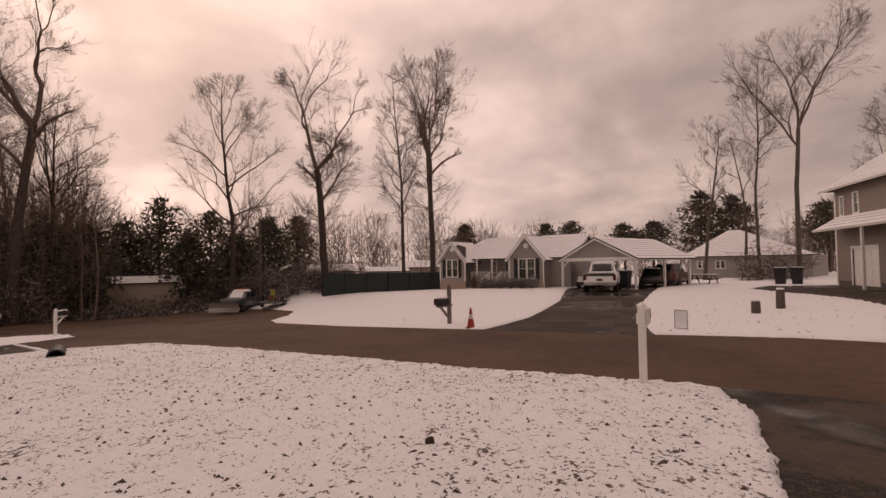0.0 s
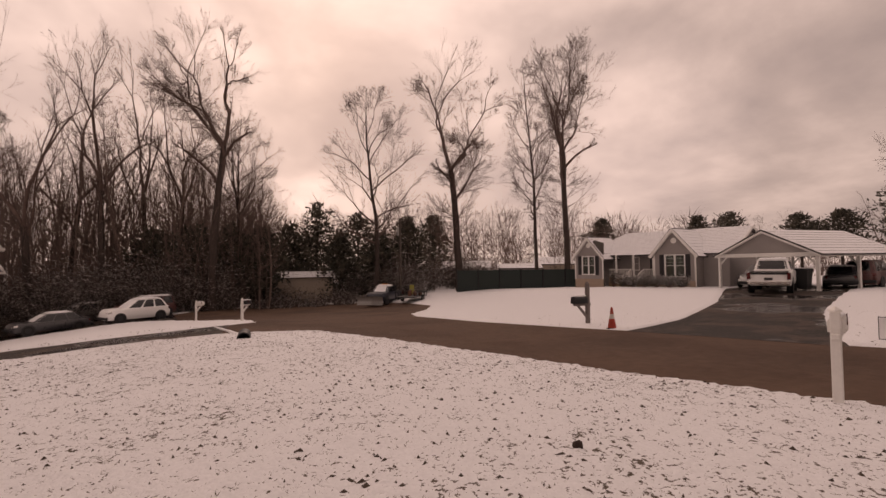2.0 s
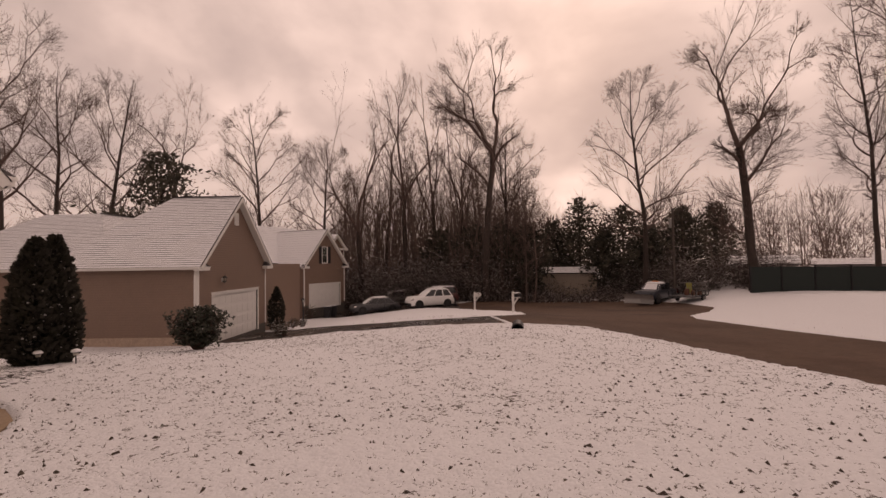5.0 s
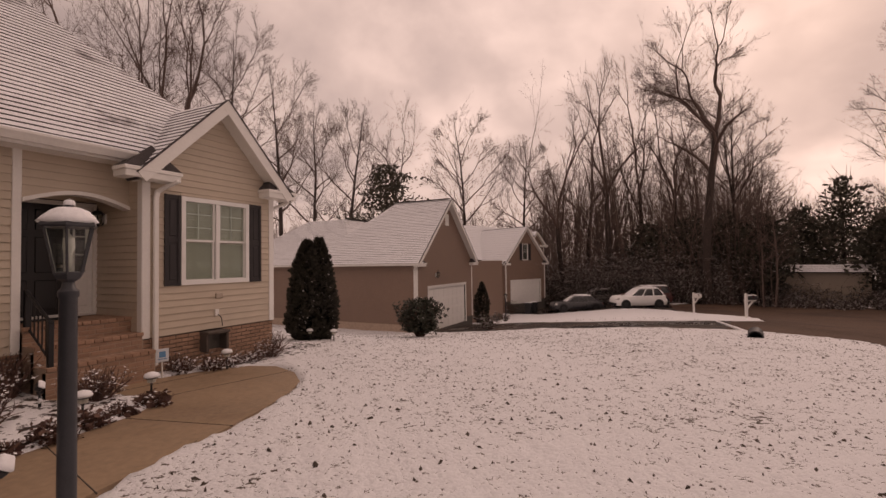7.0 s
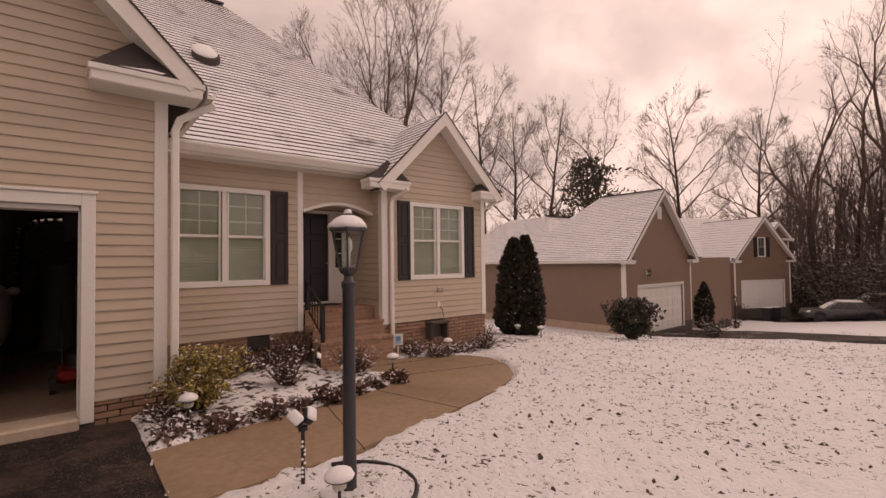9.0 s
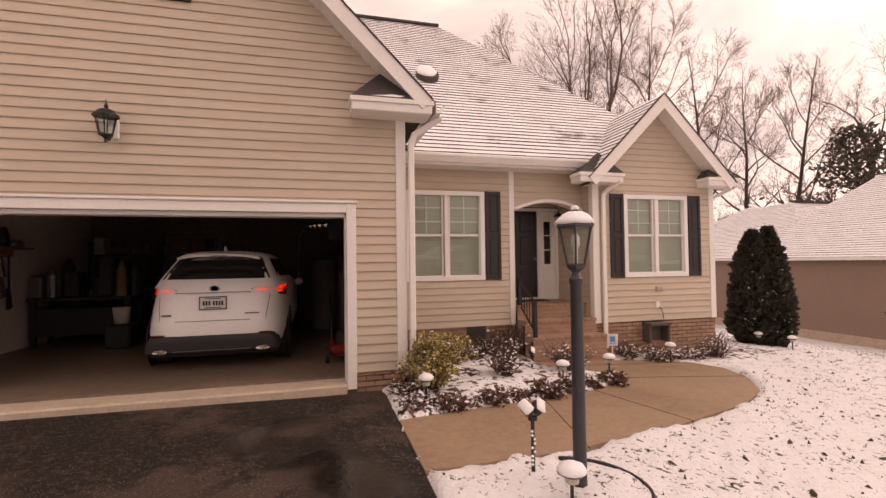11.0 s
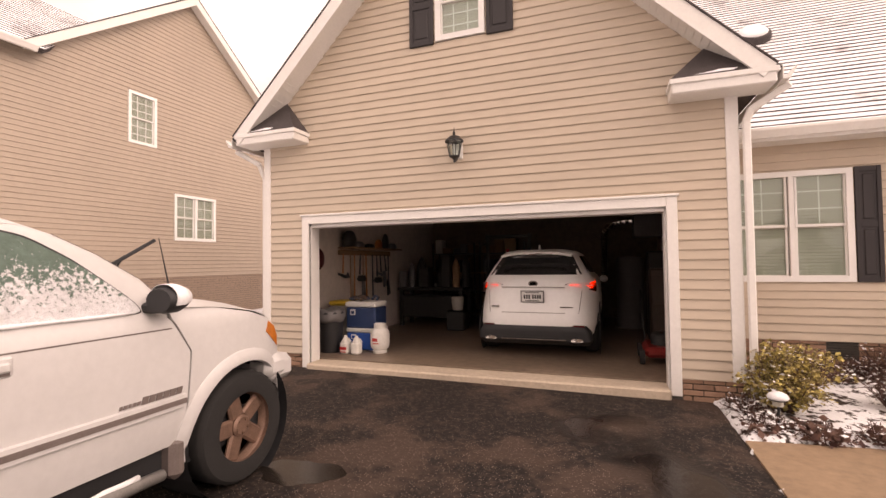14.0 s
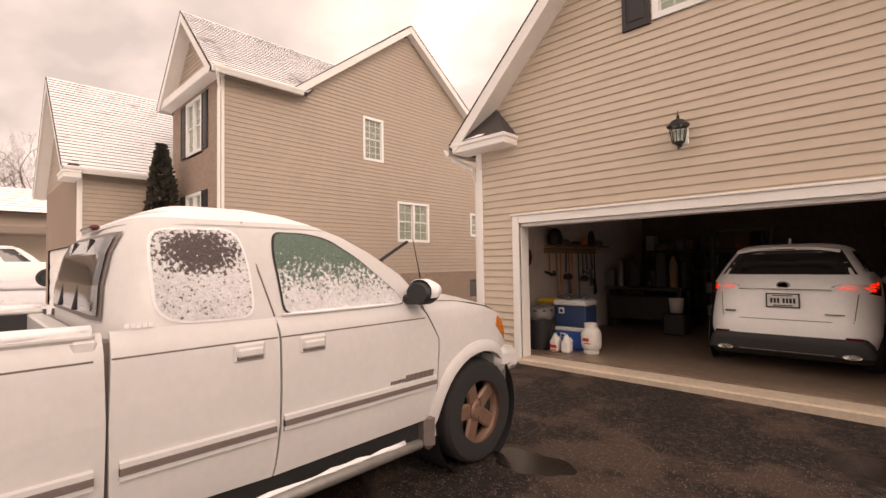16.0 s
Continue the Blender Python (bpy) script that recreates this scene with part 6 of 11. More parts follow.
# far houses
hf = thing("neighbour_house", pose(0, 0, 0), "low grey house with snowy hip roof behind bare trees", "house")
FF = Face((16.2, -55.5, 0), 5)
FWN = [(1.0, 1.9, 0.7, 1.5), (2.8, 3.7, 0.7, 1.5), (7.0, 8.2, 0.7, 1.5)]
solid_wall(hf, FF, 0.0, 11.0, -1.0, lambda u: 2.0, FWN, 0.15, M["siding_a"])
for w in FWN:
    window(hf, FF, *w, twin=True, blind=False)
roof_plane(hf, FF.p(-0.5, 2.0, 0.5), FF.p(11.5, 2.0, 0.5), FF.p(4.0, 4.9, -4), FF.p(2.9, 4.9, -4), seed=95, row=0.5, seg=1.2, snow="roofsnow_thick")
roof_plane(hf, FF.p(-0.5, 2.0, 0.5), FF.p(-0.5, 2.0, -8.5), FF.p(2.9, 4.9, -4), FF.p(2.9, 4.9, -4), seed=96, row=0.5, seg=1.2, snow="roofsnow_thick")
g = Geo(); FF.block(g, 0.1, 10.9, -1.0, 1.95, -8, -0.3)
part("core_wall", g, M["siding_a"], hf)
hg_ = thing("neighbour_house", pose(0, 0, 0), "distant tan house with snow-covered roof up the street", "house")
HF = Face((-40, 0, 0), 90)
solid_wall(hg_, HF, -9.0, 6.0, 0.3, lambda u: 5.4, [(-2, 1.5, 3.3, 4.2)], 0.2, M["siding_d"])
roof_plane(hg_, HF.p(-9.5, 5.35, 0.6), HF.p(2.0, 5.35, 0.6), HF.p(2.0, 7.4, -4), HF.p(-9.5, 7.4, -4), seed=98, row=0.5, seg=1.2, snow="roofsnow_thick")
roof_plane(hg_, HF.p(2.0, 5.2, 0.8), HF.p(6.5, 5.2, 0.8), HF.p(6.5, 7.3, -4), HF.p(2.0, 7.3, -4), seed=99, row=0.5, seg=1.2, snow="roofsnow_thick")
g = Geo(); HF.block(g, -8.9, 5.9, 0.3, 5.2, -8, -0.25)
part("core_wall", g, M["siding_d"], hg_)
g = Geo(); HF.block(g, -9, 6, 3.7, 4.2, 0.0, 2.6, 0, 0.05)
part("awning", g, M["siding_e"], hg_)

# ---- trees ----
class Wood:
    """Branches collected as tapered tubes, turned into arrays all at once."""
    def __init__(self):
        self.sets, self.tips = {}, []

    def tube(self, pts, radii, k):
        self.sets.setdefault((len(pts), k), []).append((pts, radii))

    def spike(self, p, q, r):
        """A thin twig: three sides that meet at the tip."""
        self.tips.append((p, q, r))

    def arrays(self):
        vs, fs, n = [], [], 0
        if self.tips:
            p, q = np.array([t[0] for t in self.tips], float), np.array([t[1] for t in self.tips], float)
            r = np.array([t[2] for t in self.tips], float)[:, None]
            d = q - p
            a = np.cross(d, np.array([0.31, 0.67, 0.52])); a /= np.linalg.norm(a, axis=1, keepdims=True) + 1e-9
            b = np.cross(d, a); b /= np.linalg.norm(b, axis=1, keepdims=True) + 1e-9
            vs.append(np.stack([p + a * r, p - 0.5 * a * r + 0.87 * b * r, p - 0.5 * a * r - 0.87 * b * r, q], 1).reshape(-1, 3))
            o = np.arange(len(p))[:, None] * 4
            fs.append(np.concatenate([o + [0, 1, 3], o + [1, 2, 3], o + [2, 0, 3]])); n = len(p) * 4
        for (m, k), rows in self.sets.items():
            pts = np.array([r[0] for r in rows], float); rad = np.array([r[1] for r in rows], float)
            d = np.gradient(pts, axis=1)
            d /= np.linalg.norm(d, axis=2, keepdims=True) + 1e-9
            ref = np.where(np.abs(d[:, :1, 2:]) > 0.8, np.array([0.31, 0.87, 0.12]), np.array([0.05, 0.1, 1.0]))
            a = np.cross(d, np.broadcast_to(ref, d.shape)); a /= np.linalg.norm(a, axis=2, keepdims=True) + 1e-9
            b = np.cross(d, a)
            t = 2 * np.pi * np.arange(k) / k
            ring = pts[:, :, None] + rad[:, :, None, None] * (a[:, :, None] * np.cos(t)[None, None, :, None] + b[:, :, None] * np.sin(t)[None, None, :, None])
            i, j = np.meshgrid(np.arange(m - 1), np.arange(k), indexing="ij")
            p = i * k + j; q = i * k + (j + 1) % k
            f = np.stack([p, q, q + k, p, q + k, p + k], -1).reshape(1, -1, 3) + (np.arange(len(rows)) * m * k)[:, None, None] + n
            vs.append(ring.reshape(-1, 3)); fs.append(f.reshape(-1, 3)); n += len(rows) * m * k
        return np.concatenate(vs), np.concatenate(fs)


def limb(rnd, p, d, length, r, up=0.1, wob=0.12, segs=5, tip=0.25):
    """Points and radii of a curving limb."""
    x, y, z = p
    dx, dy, dz = d
    pts, rad = [(x, y, z)], [r]
    st = length / segs
    for i in range(segs):
        dx += rnd.gauss(0, wob); dy += rnd.gauss(0, wob); dz += rnd.gauss(0, wob * 0.6) + up
        l = 1.0 / math.sqrt(dx * dx + dy * dy + dz * dz)
        dx *= l; dy *= l; dz *= l
        x += dx * st; y += dy * st; z += dz * st
        pts.append((x, y, z)); rad.append(r * (1 - (1 - tip) * (i + 1) / segs))
    return pts, rad, (dx, dy, dz)


def between(a, b):
    """The direction from a to b."""
    x, y, z = b[0] - a[0], b[1] - a[1], b[2] - a[2]
    l = 1.0 / (math.sqrt(x * x + y * y + z * z) + 1e-9)
    return x * l, y * l, z * l


def turned(rnd, d, angle):
    a, b, c = rnd.gauss(0, 1), rnd.gauss(0, 1), rnd.gauss(0, 1)
    k = a * d[0] + b * d[1] + c * d[2]
    a, b, c = a - k * d[0], b - k * d[1], c - k * d[2]
    l = math.sin(angle) / (math.sqrt(a * a + b * b + c * c) + 1e-9); co = math.cos(angle)
    return d[0] * co + a * l, d[1] * co + b * l, d[2] * co + c * l


def bare_tree(seed, height, r, clear=0.3, width=0.34, style="leader", limbs=15, forks=3, furry=0, sinu=0.10, depth=3, dense=1.0, lean=0.0, top=0.97, coarse=False):
    """A leafless tree: (trunk arrays, crown arrays). width: crown's width as a share of its height; clear: bare share of the trunk."""
    rnd = random.Random(seed)
    tw, cw = Wood(), Wood()
    thin = max(height / 3000.0, 0.005)
    half = 0.5 * width * height
    mid_z, tall = height * (1 + clear) / 2, height * (1 - clear) / 2

    def reach(p, d):
        """How far a limb can go from p along d before it leaves the crown's egg."""
        px, py, pz, dx, dy, dz = p[0] / half, p[1] / half, (p[2] - mid_z) / tall, d[0] / half, d[1] / half, d[2] / tall
        a, b, c = dx * dx + dy * dy + dz * dz, px * dx + py * dy + pz * dz, px * px + py * py + pz * pz - 1
        return max((-b + math.sqrt(max(b * b - a * c, 0.0))) / a, 0.03 * height)

    def grow(p, d, length, rr, lev, up=0.05):
        segs = ((3, 2, 1) if coarse else (7, 3, 1))[lev]
        q, rd, dd = limb(rnd, p, d, length, rr, (up, 0.06, 0.035)[lev], (sinu, 0.13, 0.15)[lev], segs, (0.3, 0.3, 0.4)[lev])
        cw.tube(q, rd, ((4, 3, 3) if coarse else (6, 3, 3))[lev])
        for c in range(2):
            dx, dy, dz = turned(rnd, dd, rnd.uniform(0.1, 0.5)); ll = length * rnd.uniform(0.12, 0.3)
            cw.spike(q[-1], (q[-1][0] + dx * ll, q[-1][1] + dy * ll, q[-1][2] + dz * ll), max(rd[-1], thin))
        kids = max(2, int(round(((7, 4, 3) if coarse else (11, 7, 6))[lev] * dense * rnd.uniform(0.8, 1.2))))
        for c in range(kids):
            t = 0.2 + 0.78 * (c + rnd.random()) / kids
            f = t * segs; i = min(int(f), segs - 1); w = f - i
            pp = tuple(q[i][e] * (1 - w) + q[i + 1][e] * w for e in range(3))
            rp = rd[i] * (1 - w) + rd[i + 1] * w
            dx, dy, dz = turned(rnd, between(q[i], q[i + 1]), rnd.uniform(0.5, 1.0))
            ho = math.hypot(pp[0], pp[1]) + 1e-6
            k = (0.25, 0.12, 0.0)[lev]
            dx, dy, dz = dx + k * pp[0] / ho, dy + k * pp[1] / ho, dz + (0.3, 0.2, 0.12)[lev]
            l = 1.0 / math.sqrt(dx * dx + dy * dy + dz * dz); nd_ = (dx * l, dy * l, dz * l)
            ll = length * (0.62 - 0.34 * t) * rnd.uniform(0.7, 1.25)
            if lev < 2:
                ll = min(ll, reach(pp, nd_) * rnd.uniform(0.85, 1.12) + 0.02 * height)
            if lev + 1 >= depth:
                cw.spike(pp, tuple(pp[e] + nd_[e] * ll for e in range(3)), max(rp * 0.5, thin))
            else:
                grow(pp, nd_, ll, max(rp * rnd.uniform(0.42, 0.62), thin), lev + 1)

    def branch(p, d, rr, lev):
        """A crooked bough that forks again and again on its way to the crown's edge, then ends in sprays of twigs."""
        room = reach(p, d)
        last = lev >= 3 or room < 0.07 * height
        length = room * (rnd.uniform(0.75, 1.05) if last else (0.36, 0.44, 0.5)[lev] * rnd.uniform(0.8, 1.25))
        if last:
            grow(p, d, max(length, 0.04 * height), rr, 1)
            return
        q, rd, dd = limb(rnd, p, d, length, rr, 0.02, sinu * 1.25, 4, 0.72)
        cw.tube(q, rd, (7, 6, 5)[lev])
        for c in range(int(round((3, 3, 2)[lev] * dense))):
            i = rnd.randint(1, 4)
            grow(q[i], turned(rnd, dd, rnd.uniform(0.6, 1.2)), min(reach(q[i], dd), 0.16 * height) * rnd.uniform(0.5, 0.9), max(rd[i] * 0.3, thin * 1.5), 1)
        spread = rnd.uniform(0.35, 0.6)
        a = turned(rnd, dd, spread * 0.8)
        k = dd[0] * a[0] + dd[1] * a[1] + dd[2] * a[2]
        b = tuple(2 * k * dd[e] - a[e] for e in range(3))
        kids = [(a, 0.8), (b, 0.68)] + ([(turned(rnd, dd, 0.3), 0.55)] if rnd.random() < 0.3 else [])
        ho = math.hypot(q[-1][0], q[-1][1]) + 1e-6
        for (dx, dy, dz), share in kids:
            dx, dy, dz = dx + 0.16 * q[-1][0] / ho, dy + 0.16 * q[-1][1] / ho, max(dz + 0.1, -0.1)
            l = 1.0 / math.sqrt(dx * dx + dy * dy + dz * dz)
            branch(q[-1], (dx * l, dy * l, dz * l), max(rd[-1] * share, thin * 2), lev + 1)

    if style == "leader":
        pts, rad, d = limb(rnd, (0, 0, -0.3), (lean, 0, 1), height * top + 0.3, r, 0.06, 0.05, 12, 0.06)
        rad[0] *= 1.4
        tw.tube(pts, rad, 8)
        for k in range(limbs):
            u = (k + rnd.uniform(0.1, 0.9)) / limbs
            zt = clear + (1 - clear) * (0.02 + 0.94 * u ** 1.1)
            f = zt * 12; i = min(int(f), 11); w = f - i
            pp = tuple(pts[i][e] * (1 - w) + pts[i + 1][e] * w for e in range(3))
            rp = rad[i] * (1 - w) + rad[i + 1] * w
            a = k * 2.4 + rnd.uniform(-0.5, 0.5)
            tilt = radians(60 - 34 * (zt - clear) / (1 - clear) + rnd.uniform(-10, 10))
            dv = (math.sin(a) * math.sin(tilt), math.cos(a) * math.sin(tilt), math.cos(tilt))
            if coarse:
                grow(pp, dv, reach(pp, dv) * rnd.uniform(0.8, 1.08), max(min(rp * 0.6, r * 0.42), 0.02), 0 if u < 0.85 else 1, 0.06)
            else:
                branch(pp, dv, max(min(rp * 0.6, r * 0.36), 0.02), 1 if u < 0.8 else 2)
    else:
        pts, rad, d = limb(rnd, (0, 0, -0.3), (lean, 0, 1), height * clear + 0.3, r, 0.06, 0.03, 8, 0.7)
        rad[0] *= 1.4
        tw.tube(pts, rad, 8)
        for k in range(forks):
            a = 2 * math.pi * (k + rnd.uniform(-0.2, 0.2)) / forks + seed
            i = 8 if k < 3 else rnd.randint(6, 8)
            tl = radians(rnd.uniform(8, 15) if k == 0 else rnd.uniform(18, 40))
            dv = (math.sin(a) * math.sin(tl), math.cos(a) * math.sin(tl), math.cos(tl))
            if coarse:
                grow(pts[i], dv, reach(pts[i], dv) * rnd.uniform(0.92, 1.08), rad[-1] * (0.72 if k < 2 else 0.5), 0, 0.03)
            else:
                branch(pts[i], dv, rad[-1] * (0.74 if k < 2 else 0.55), 0)
    m = len(pts)
    for k in range(furry):
        i = rnd.randint(m // 3, m - 2); a = rnd.uniform(0, 6.28)
        w = rnd.random()
        pp = tuple(pts[i][e] * (1 - w) + pts[i + 1][e] * w for e in range(3))
        grow(pp, (math.sin(a), math.cos(a), rnd.uniform(0.0, 0.8)), height * rnd.uniform(0.06, 0.18), thin * 4, 1)
    (tv, tf), (cv, cf) = tw.arrays(), cw.arrays()
    wide = np.percentile(np.hypot(cv[:, 0], cv[:, 1]), 97.5)
    k = np.array([half / wide, half / wide, height / max(np.percentile(cv[:, 2], 99.6), tv[:, 2].max() * 0.97)])
    k[:2] = np.clip(k[:2], 0.8, 1.3)
    mid = np.interp(tv[:, 2], [q[2] for q in pts], [q[0] for q in pts]), np.interp(tv[:, 2], [q[2] for q in pts], [q[1] for q in pts])
    tv = np.stack([tv[:, 0] + mid[0] * (k[0] - 1), tv[:, 1] + mid[1] * (k[1] - 1), tv[:, 2] * k[2]], -1)
    return (tv, tf), (cv * k, cf)


def stand_tree(az, dist, height, name, label, seed, bark="bark", **kw):
    x, y = dist * math.sin(radians(az)), dist * math.cos(radians(az))
    (tv, tf), (cv, cf) = bare_tree(seed, height, kw.pop("r", height * 0.017), **kw)
    t = thing("tree", pose(x, y, gz(x, y)), label, "tree", "bare trees")
    a = new("trunk", mesh_np("trunk", tv, tf, M[bark])); a.parent = t
    b = new("crown", mesh_np("crown", cv, cf, M["twig"])); b.parent = t
    for o in (a, b):
        o.data.polygons.foreach_set("use_smooth", [True] * len(o.data.polygons))
    return t


TALL = "tall leafless tree with dark trunk and fine twigs"
def hero(az, dist, elev, seed, label=TALL, **kw):
    x, y = dist * math.sin(radians(az)), dist * math.cos(radians(az))
    h = dist * math.tan(radians(elev * 0.98)) + 1.5 - gz(x, y)
    return stand_tree(az, dist, h, "tree", label, seed, **kw)


hero(110.9, 52, 21.0, 11, "leafless tree with broad rounded crown of twigs", clear=0.24, width=0.50, limbs=17, r=0.3, sinu=0.10)
hero(121.3, 50, 25.6, 127, "tall leafless tree with forked sinuous dark limbs", style="fork", clear=0.48, width=0.38, forks=6, r=0.42, furry=34, sinu=0.16, dense=1.3)
hero(130.8, 56, 22.4, 13, "slender leafless tree with short side limbs", clear=0.28, width=0.32, limbs=22, r=0.26, furry=14, sinu=0.14)
hero(134.3, 52, 25.4, 114, "tall leafless tree with V-shaped crown", style="fork", clear=0.52, width=0.42, forks=6, r=0.36, furry=28, sinu=0.1, dense=1.2)
hero(92.6, 50, 25.8, 118, "tall dark leafless tree with wide twisted crown", style="fork", clear=0.58, width=0.44, forks=6, r=0.4, furry=10, sinu=0.18, dense=1.2)
hero(173.4, 50, 24.2, 16, "tall pale leafless tree with fan-shaped crown", style="fork", clear=0.52, width=0.46, forks=5, r=0.22, bark="bark2", sinu=0.09)
hero(165.2, 50, 15.8, 17, "thin leafless tree beside the carport", clear=0.35, width=0.3, limbs=12, r=0.18, bark="bark2")
hero(170.3, 52, 21.2, 18, "thin tall leafless tree", clear=0.46, width=0.24, limbs=14, r=0.18, bark="bark2", furry=10)
hero(168.9, 54, 14.0, 19, "thin young leafless tree in the yard", clear=0.3, width=0.3, limbs=12, r=0.16, bark="bark2")
hero(181.9, 62, 15.9, 20, "leafless tree behind the two-storey house", clear=0.3, width=0.5, r=0.3, bark="bark2")
hero(66.5, 62, 18.6, 21, "leafless tree with broad egg-shaped crown", clear=0.24, width=0.5, limbs=18, r=0.3, sinu=0.08, dense=1.15)
hero(73.2, 66, 15.2, 22, "leafless tree with slim egg-shaped crown", clear=0.25, width=0.46, limbs=18, r=0.3, dense=1.15)
hero(50.8, 52, 19.2, 23, "leafless tree behind the roofs", clear=0.3, width=0.4, r=0.3)
hero(56.7, 56, 19.6, 24, "leafless tree rising over a pine", style="fork", clear=0.55, width=0.4, forks=4, r=0.25, sinu=0.16, dense=0.8)
hero(45.0, 48, 23.5, 25, "leafless tree behind the house", clear=0.35, width=0.32, r=0.32, furry=8)
hero(47.6, 54, 19.0, 26, "leafless tree behind the house", clear=0.3, width=0.36, r=0.3)
hero(33.5, 44, 31.5, 27, "leafless tree behind the house roof", style="fork", clear=0.3, width=0.46, forks=5, r=0.4)
hero(38.5, 46, 27.5, 28, "leafless tree behind the house roof", clear=0.4, width=0.4, r=0.3)
hero(27.5, 46, 31.0, 29, "leafless tree behind the house roof", style="fork", clear=0.3, width=0.46, forks=5, r=0.4)
hero(77.6, 54, 21.6, 30, "tall leafless tree with many upright stems", style="fork", clear=0.3, width=0.42, forks=4, r=0.33, sinu=0.1, furry=8, dense=0.8)
hero(83.0, 54, 23.8, 31, "tall leafless tree with many upright stems", style="fork", clear=0.38, width=0.42, forks=4, r=0.33, sinu=0.1, furry=14, dense=0.8)
hero(86.6, 58, 22.6, 32, "tall leafless tree with upright limbs", style="fork", clear=0.42, width=0.38, forks=4, r=0.3, furry=12, dense=0.8)
hero(80.4, 60, 20.2, 33, "tall leafless tree with upright limbs", style="fork", clear=0.36, width=0.38, forks=4, r=0.28, furry=10, dense=0.8)
hero(89.4, 56, 21.6, 38, "tall leafless tree with upright limbs", style="fork", clear=0.4, width=0.38, forks=4, r=0.28, furry=12, dense=0.8)
hero(95.6, 58, 18.2, 39, "leafless tree with broad twiggy crown by the road", clear=0.18, width=0.5, limbs=20, r=0.26, sinu=0.12)
hero(95.5, 60, 16.0, 34, "leafless tree at the edge of the wood", clear=0.2, width=0.44, r=0.25, limbs=17)
hero(-88.9, 70, 12.8, 35, "distant leafless tree up the street", clear=0.35, width=0.55, r=0.3, bark="bark2")
hero(-85.0, 75, 12.5, 36, "distant leafless tree up the street", style="fork", clear=0.3, width=0.6, forks=6, r=0.3, bark="bark2")
hero(-92.5, 72, 13.5, 37, "distant leafless tree up the street", clear=0.3, width=0.5, r=0.3, bark="bark2")

# the wood behind: many trees joined, of a few shapes
shapes = [bare_tree(200 + k, 14.0, 0.12, clear=0.16 + 0.06 * (k % 4), width=0.36 + 0.07 * (k % 3), limbs=10, depth=2, style="fork" if k % 3 == 1 else "leader", forks=5, furry=5, coarse=True) for k in range(9)]
shapes = [(np.concatenate([a[0], b[0]]), np.concatenate([a[1], b[1] + len(a[0])])) for a, b in shapes]


def grove(name, spots, label, material, seed):
    """One joined wood: spots are (azimuth, distance, height)."""
    rnd = random.Random(seed)
    vs, fs, n = [], [], 0
    for az, dist, h in spots:
        v, f = shapes[rnd.randrange(len(shapes))]
        s = h / 14.0; a = rnd.uniform(0, 6.28)
        x, y = dist * math.sin(radians(az)), dist * math.cos(radians(az))
        w = v * np.array([s * rnd.uniform(0.8, 1.2), s * rnd.uniform(0.8, 1.2), s])
        w = np.stack([w[:, 0] * math.cos(a) - w[:, 1] * math.sin(a) + x, w[:, 0] * math.sin(a) + w[:, 1] * math.cos(a) + y, w[:, 2] + gz(x, y)], -1)
        vs.append(w); fs.append(f + n); n += len(w)
    me = mesh_np(name, np.concatenate(vs), np.concatenate(fs), material)
    return tagged(new(name, me), label, "woods", kind="stuff")


rw = random.Random(5)
def wood_top(az):
    """How high the wood stands, in degrees, by direction."""
    pts = [(15, 13), (30, 13), (45, 12), (55, 9.5), (62, 10), (70, 9), (77, 12), (84, 15), (92, 14), (98, 11), (104, 7.5), (112, 7), (120, 7.2), (128, 7.8), (136, 6), (150, 5.0), (165, 6.0), (180, 8), (190, 8)]
    for (a, e), (b, f) in zip(pts[:-1], pts[1:]):
        if a <= az <= b:
            return e + (f - e) * (az - a) / (b - a)
    return 6
spots = []
for k in range(135):
    az = rw.uniform(16, 192)
    dist = rw.uniform(58, 105) if az < 140 else rw.uniform(70, 110)
    if az > 163:
        dist = rw.uniform(68, 100)
    h = (dist * math.tan(radians(wood_top(az))) + 3) * rw.uniform(0.6, 1.08)
    spots.append((az, dist, max(h, 5)))
for k in range(110):
    az = rw.uniform(75, 99); dist = rw.uniform(54, 75)
    spots.append((az, dist, (dist * math.tan(radians(wood_top(az))) + 3) * rw.uniform(0.7, 1.15)))
for k in range(46):
    az = rw.uniform(93, 140); dist = rw.uniform(58, 84)
    spots.append((az, dist, (dist * math.tan(radians(wood_top(az))) + 3) * rw.uniform(0.7, 1.1)))
for k in range(30):
    az = rw.uniform(167, 184); dist = rw.uniform(66, 80)
    spots.append((az, dist, dist * math.tan(radians(7.5)) * rw.uniform(0.6, 1.1)))
for k in range(34):
    az = rw.uniform(88, 99); dist = rw.uniform(51, 60)
    spots.append((az, dist, rw.uniform(6, 13)))
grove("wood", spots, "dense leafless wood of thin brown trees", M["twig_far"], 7)


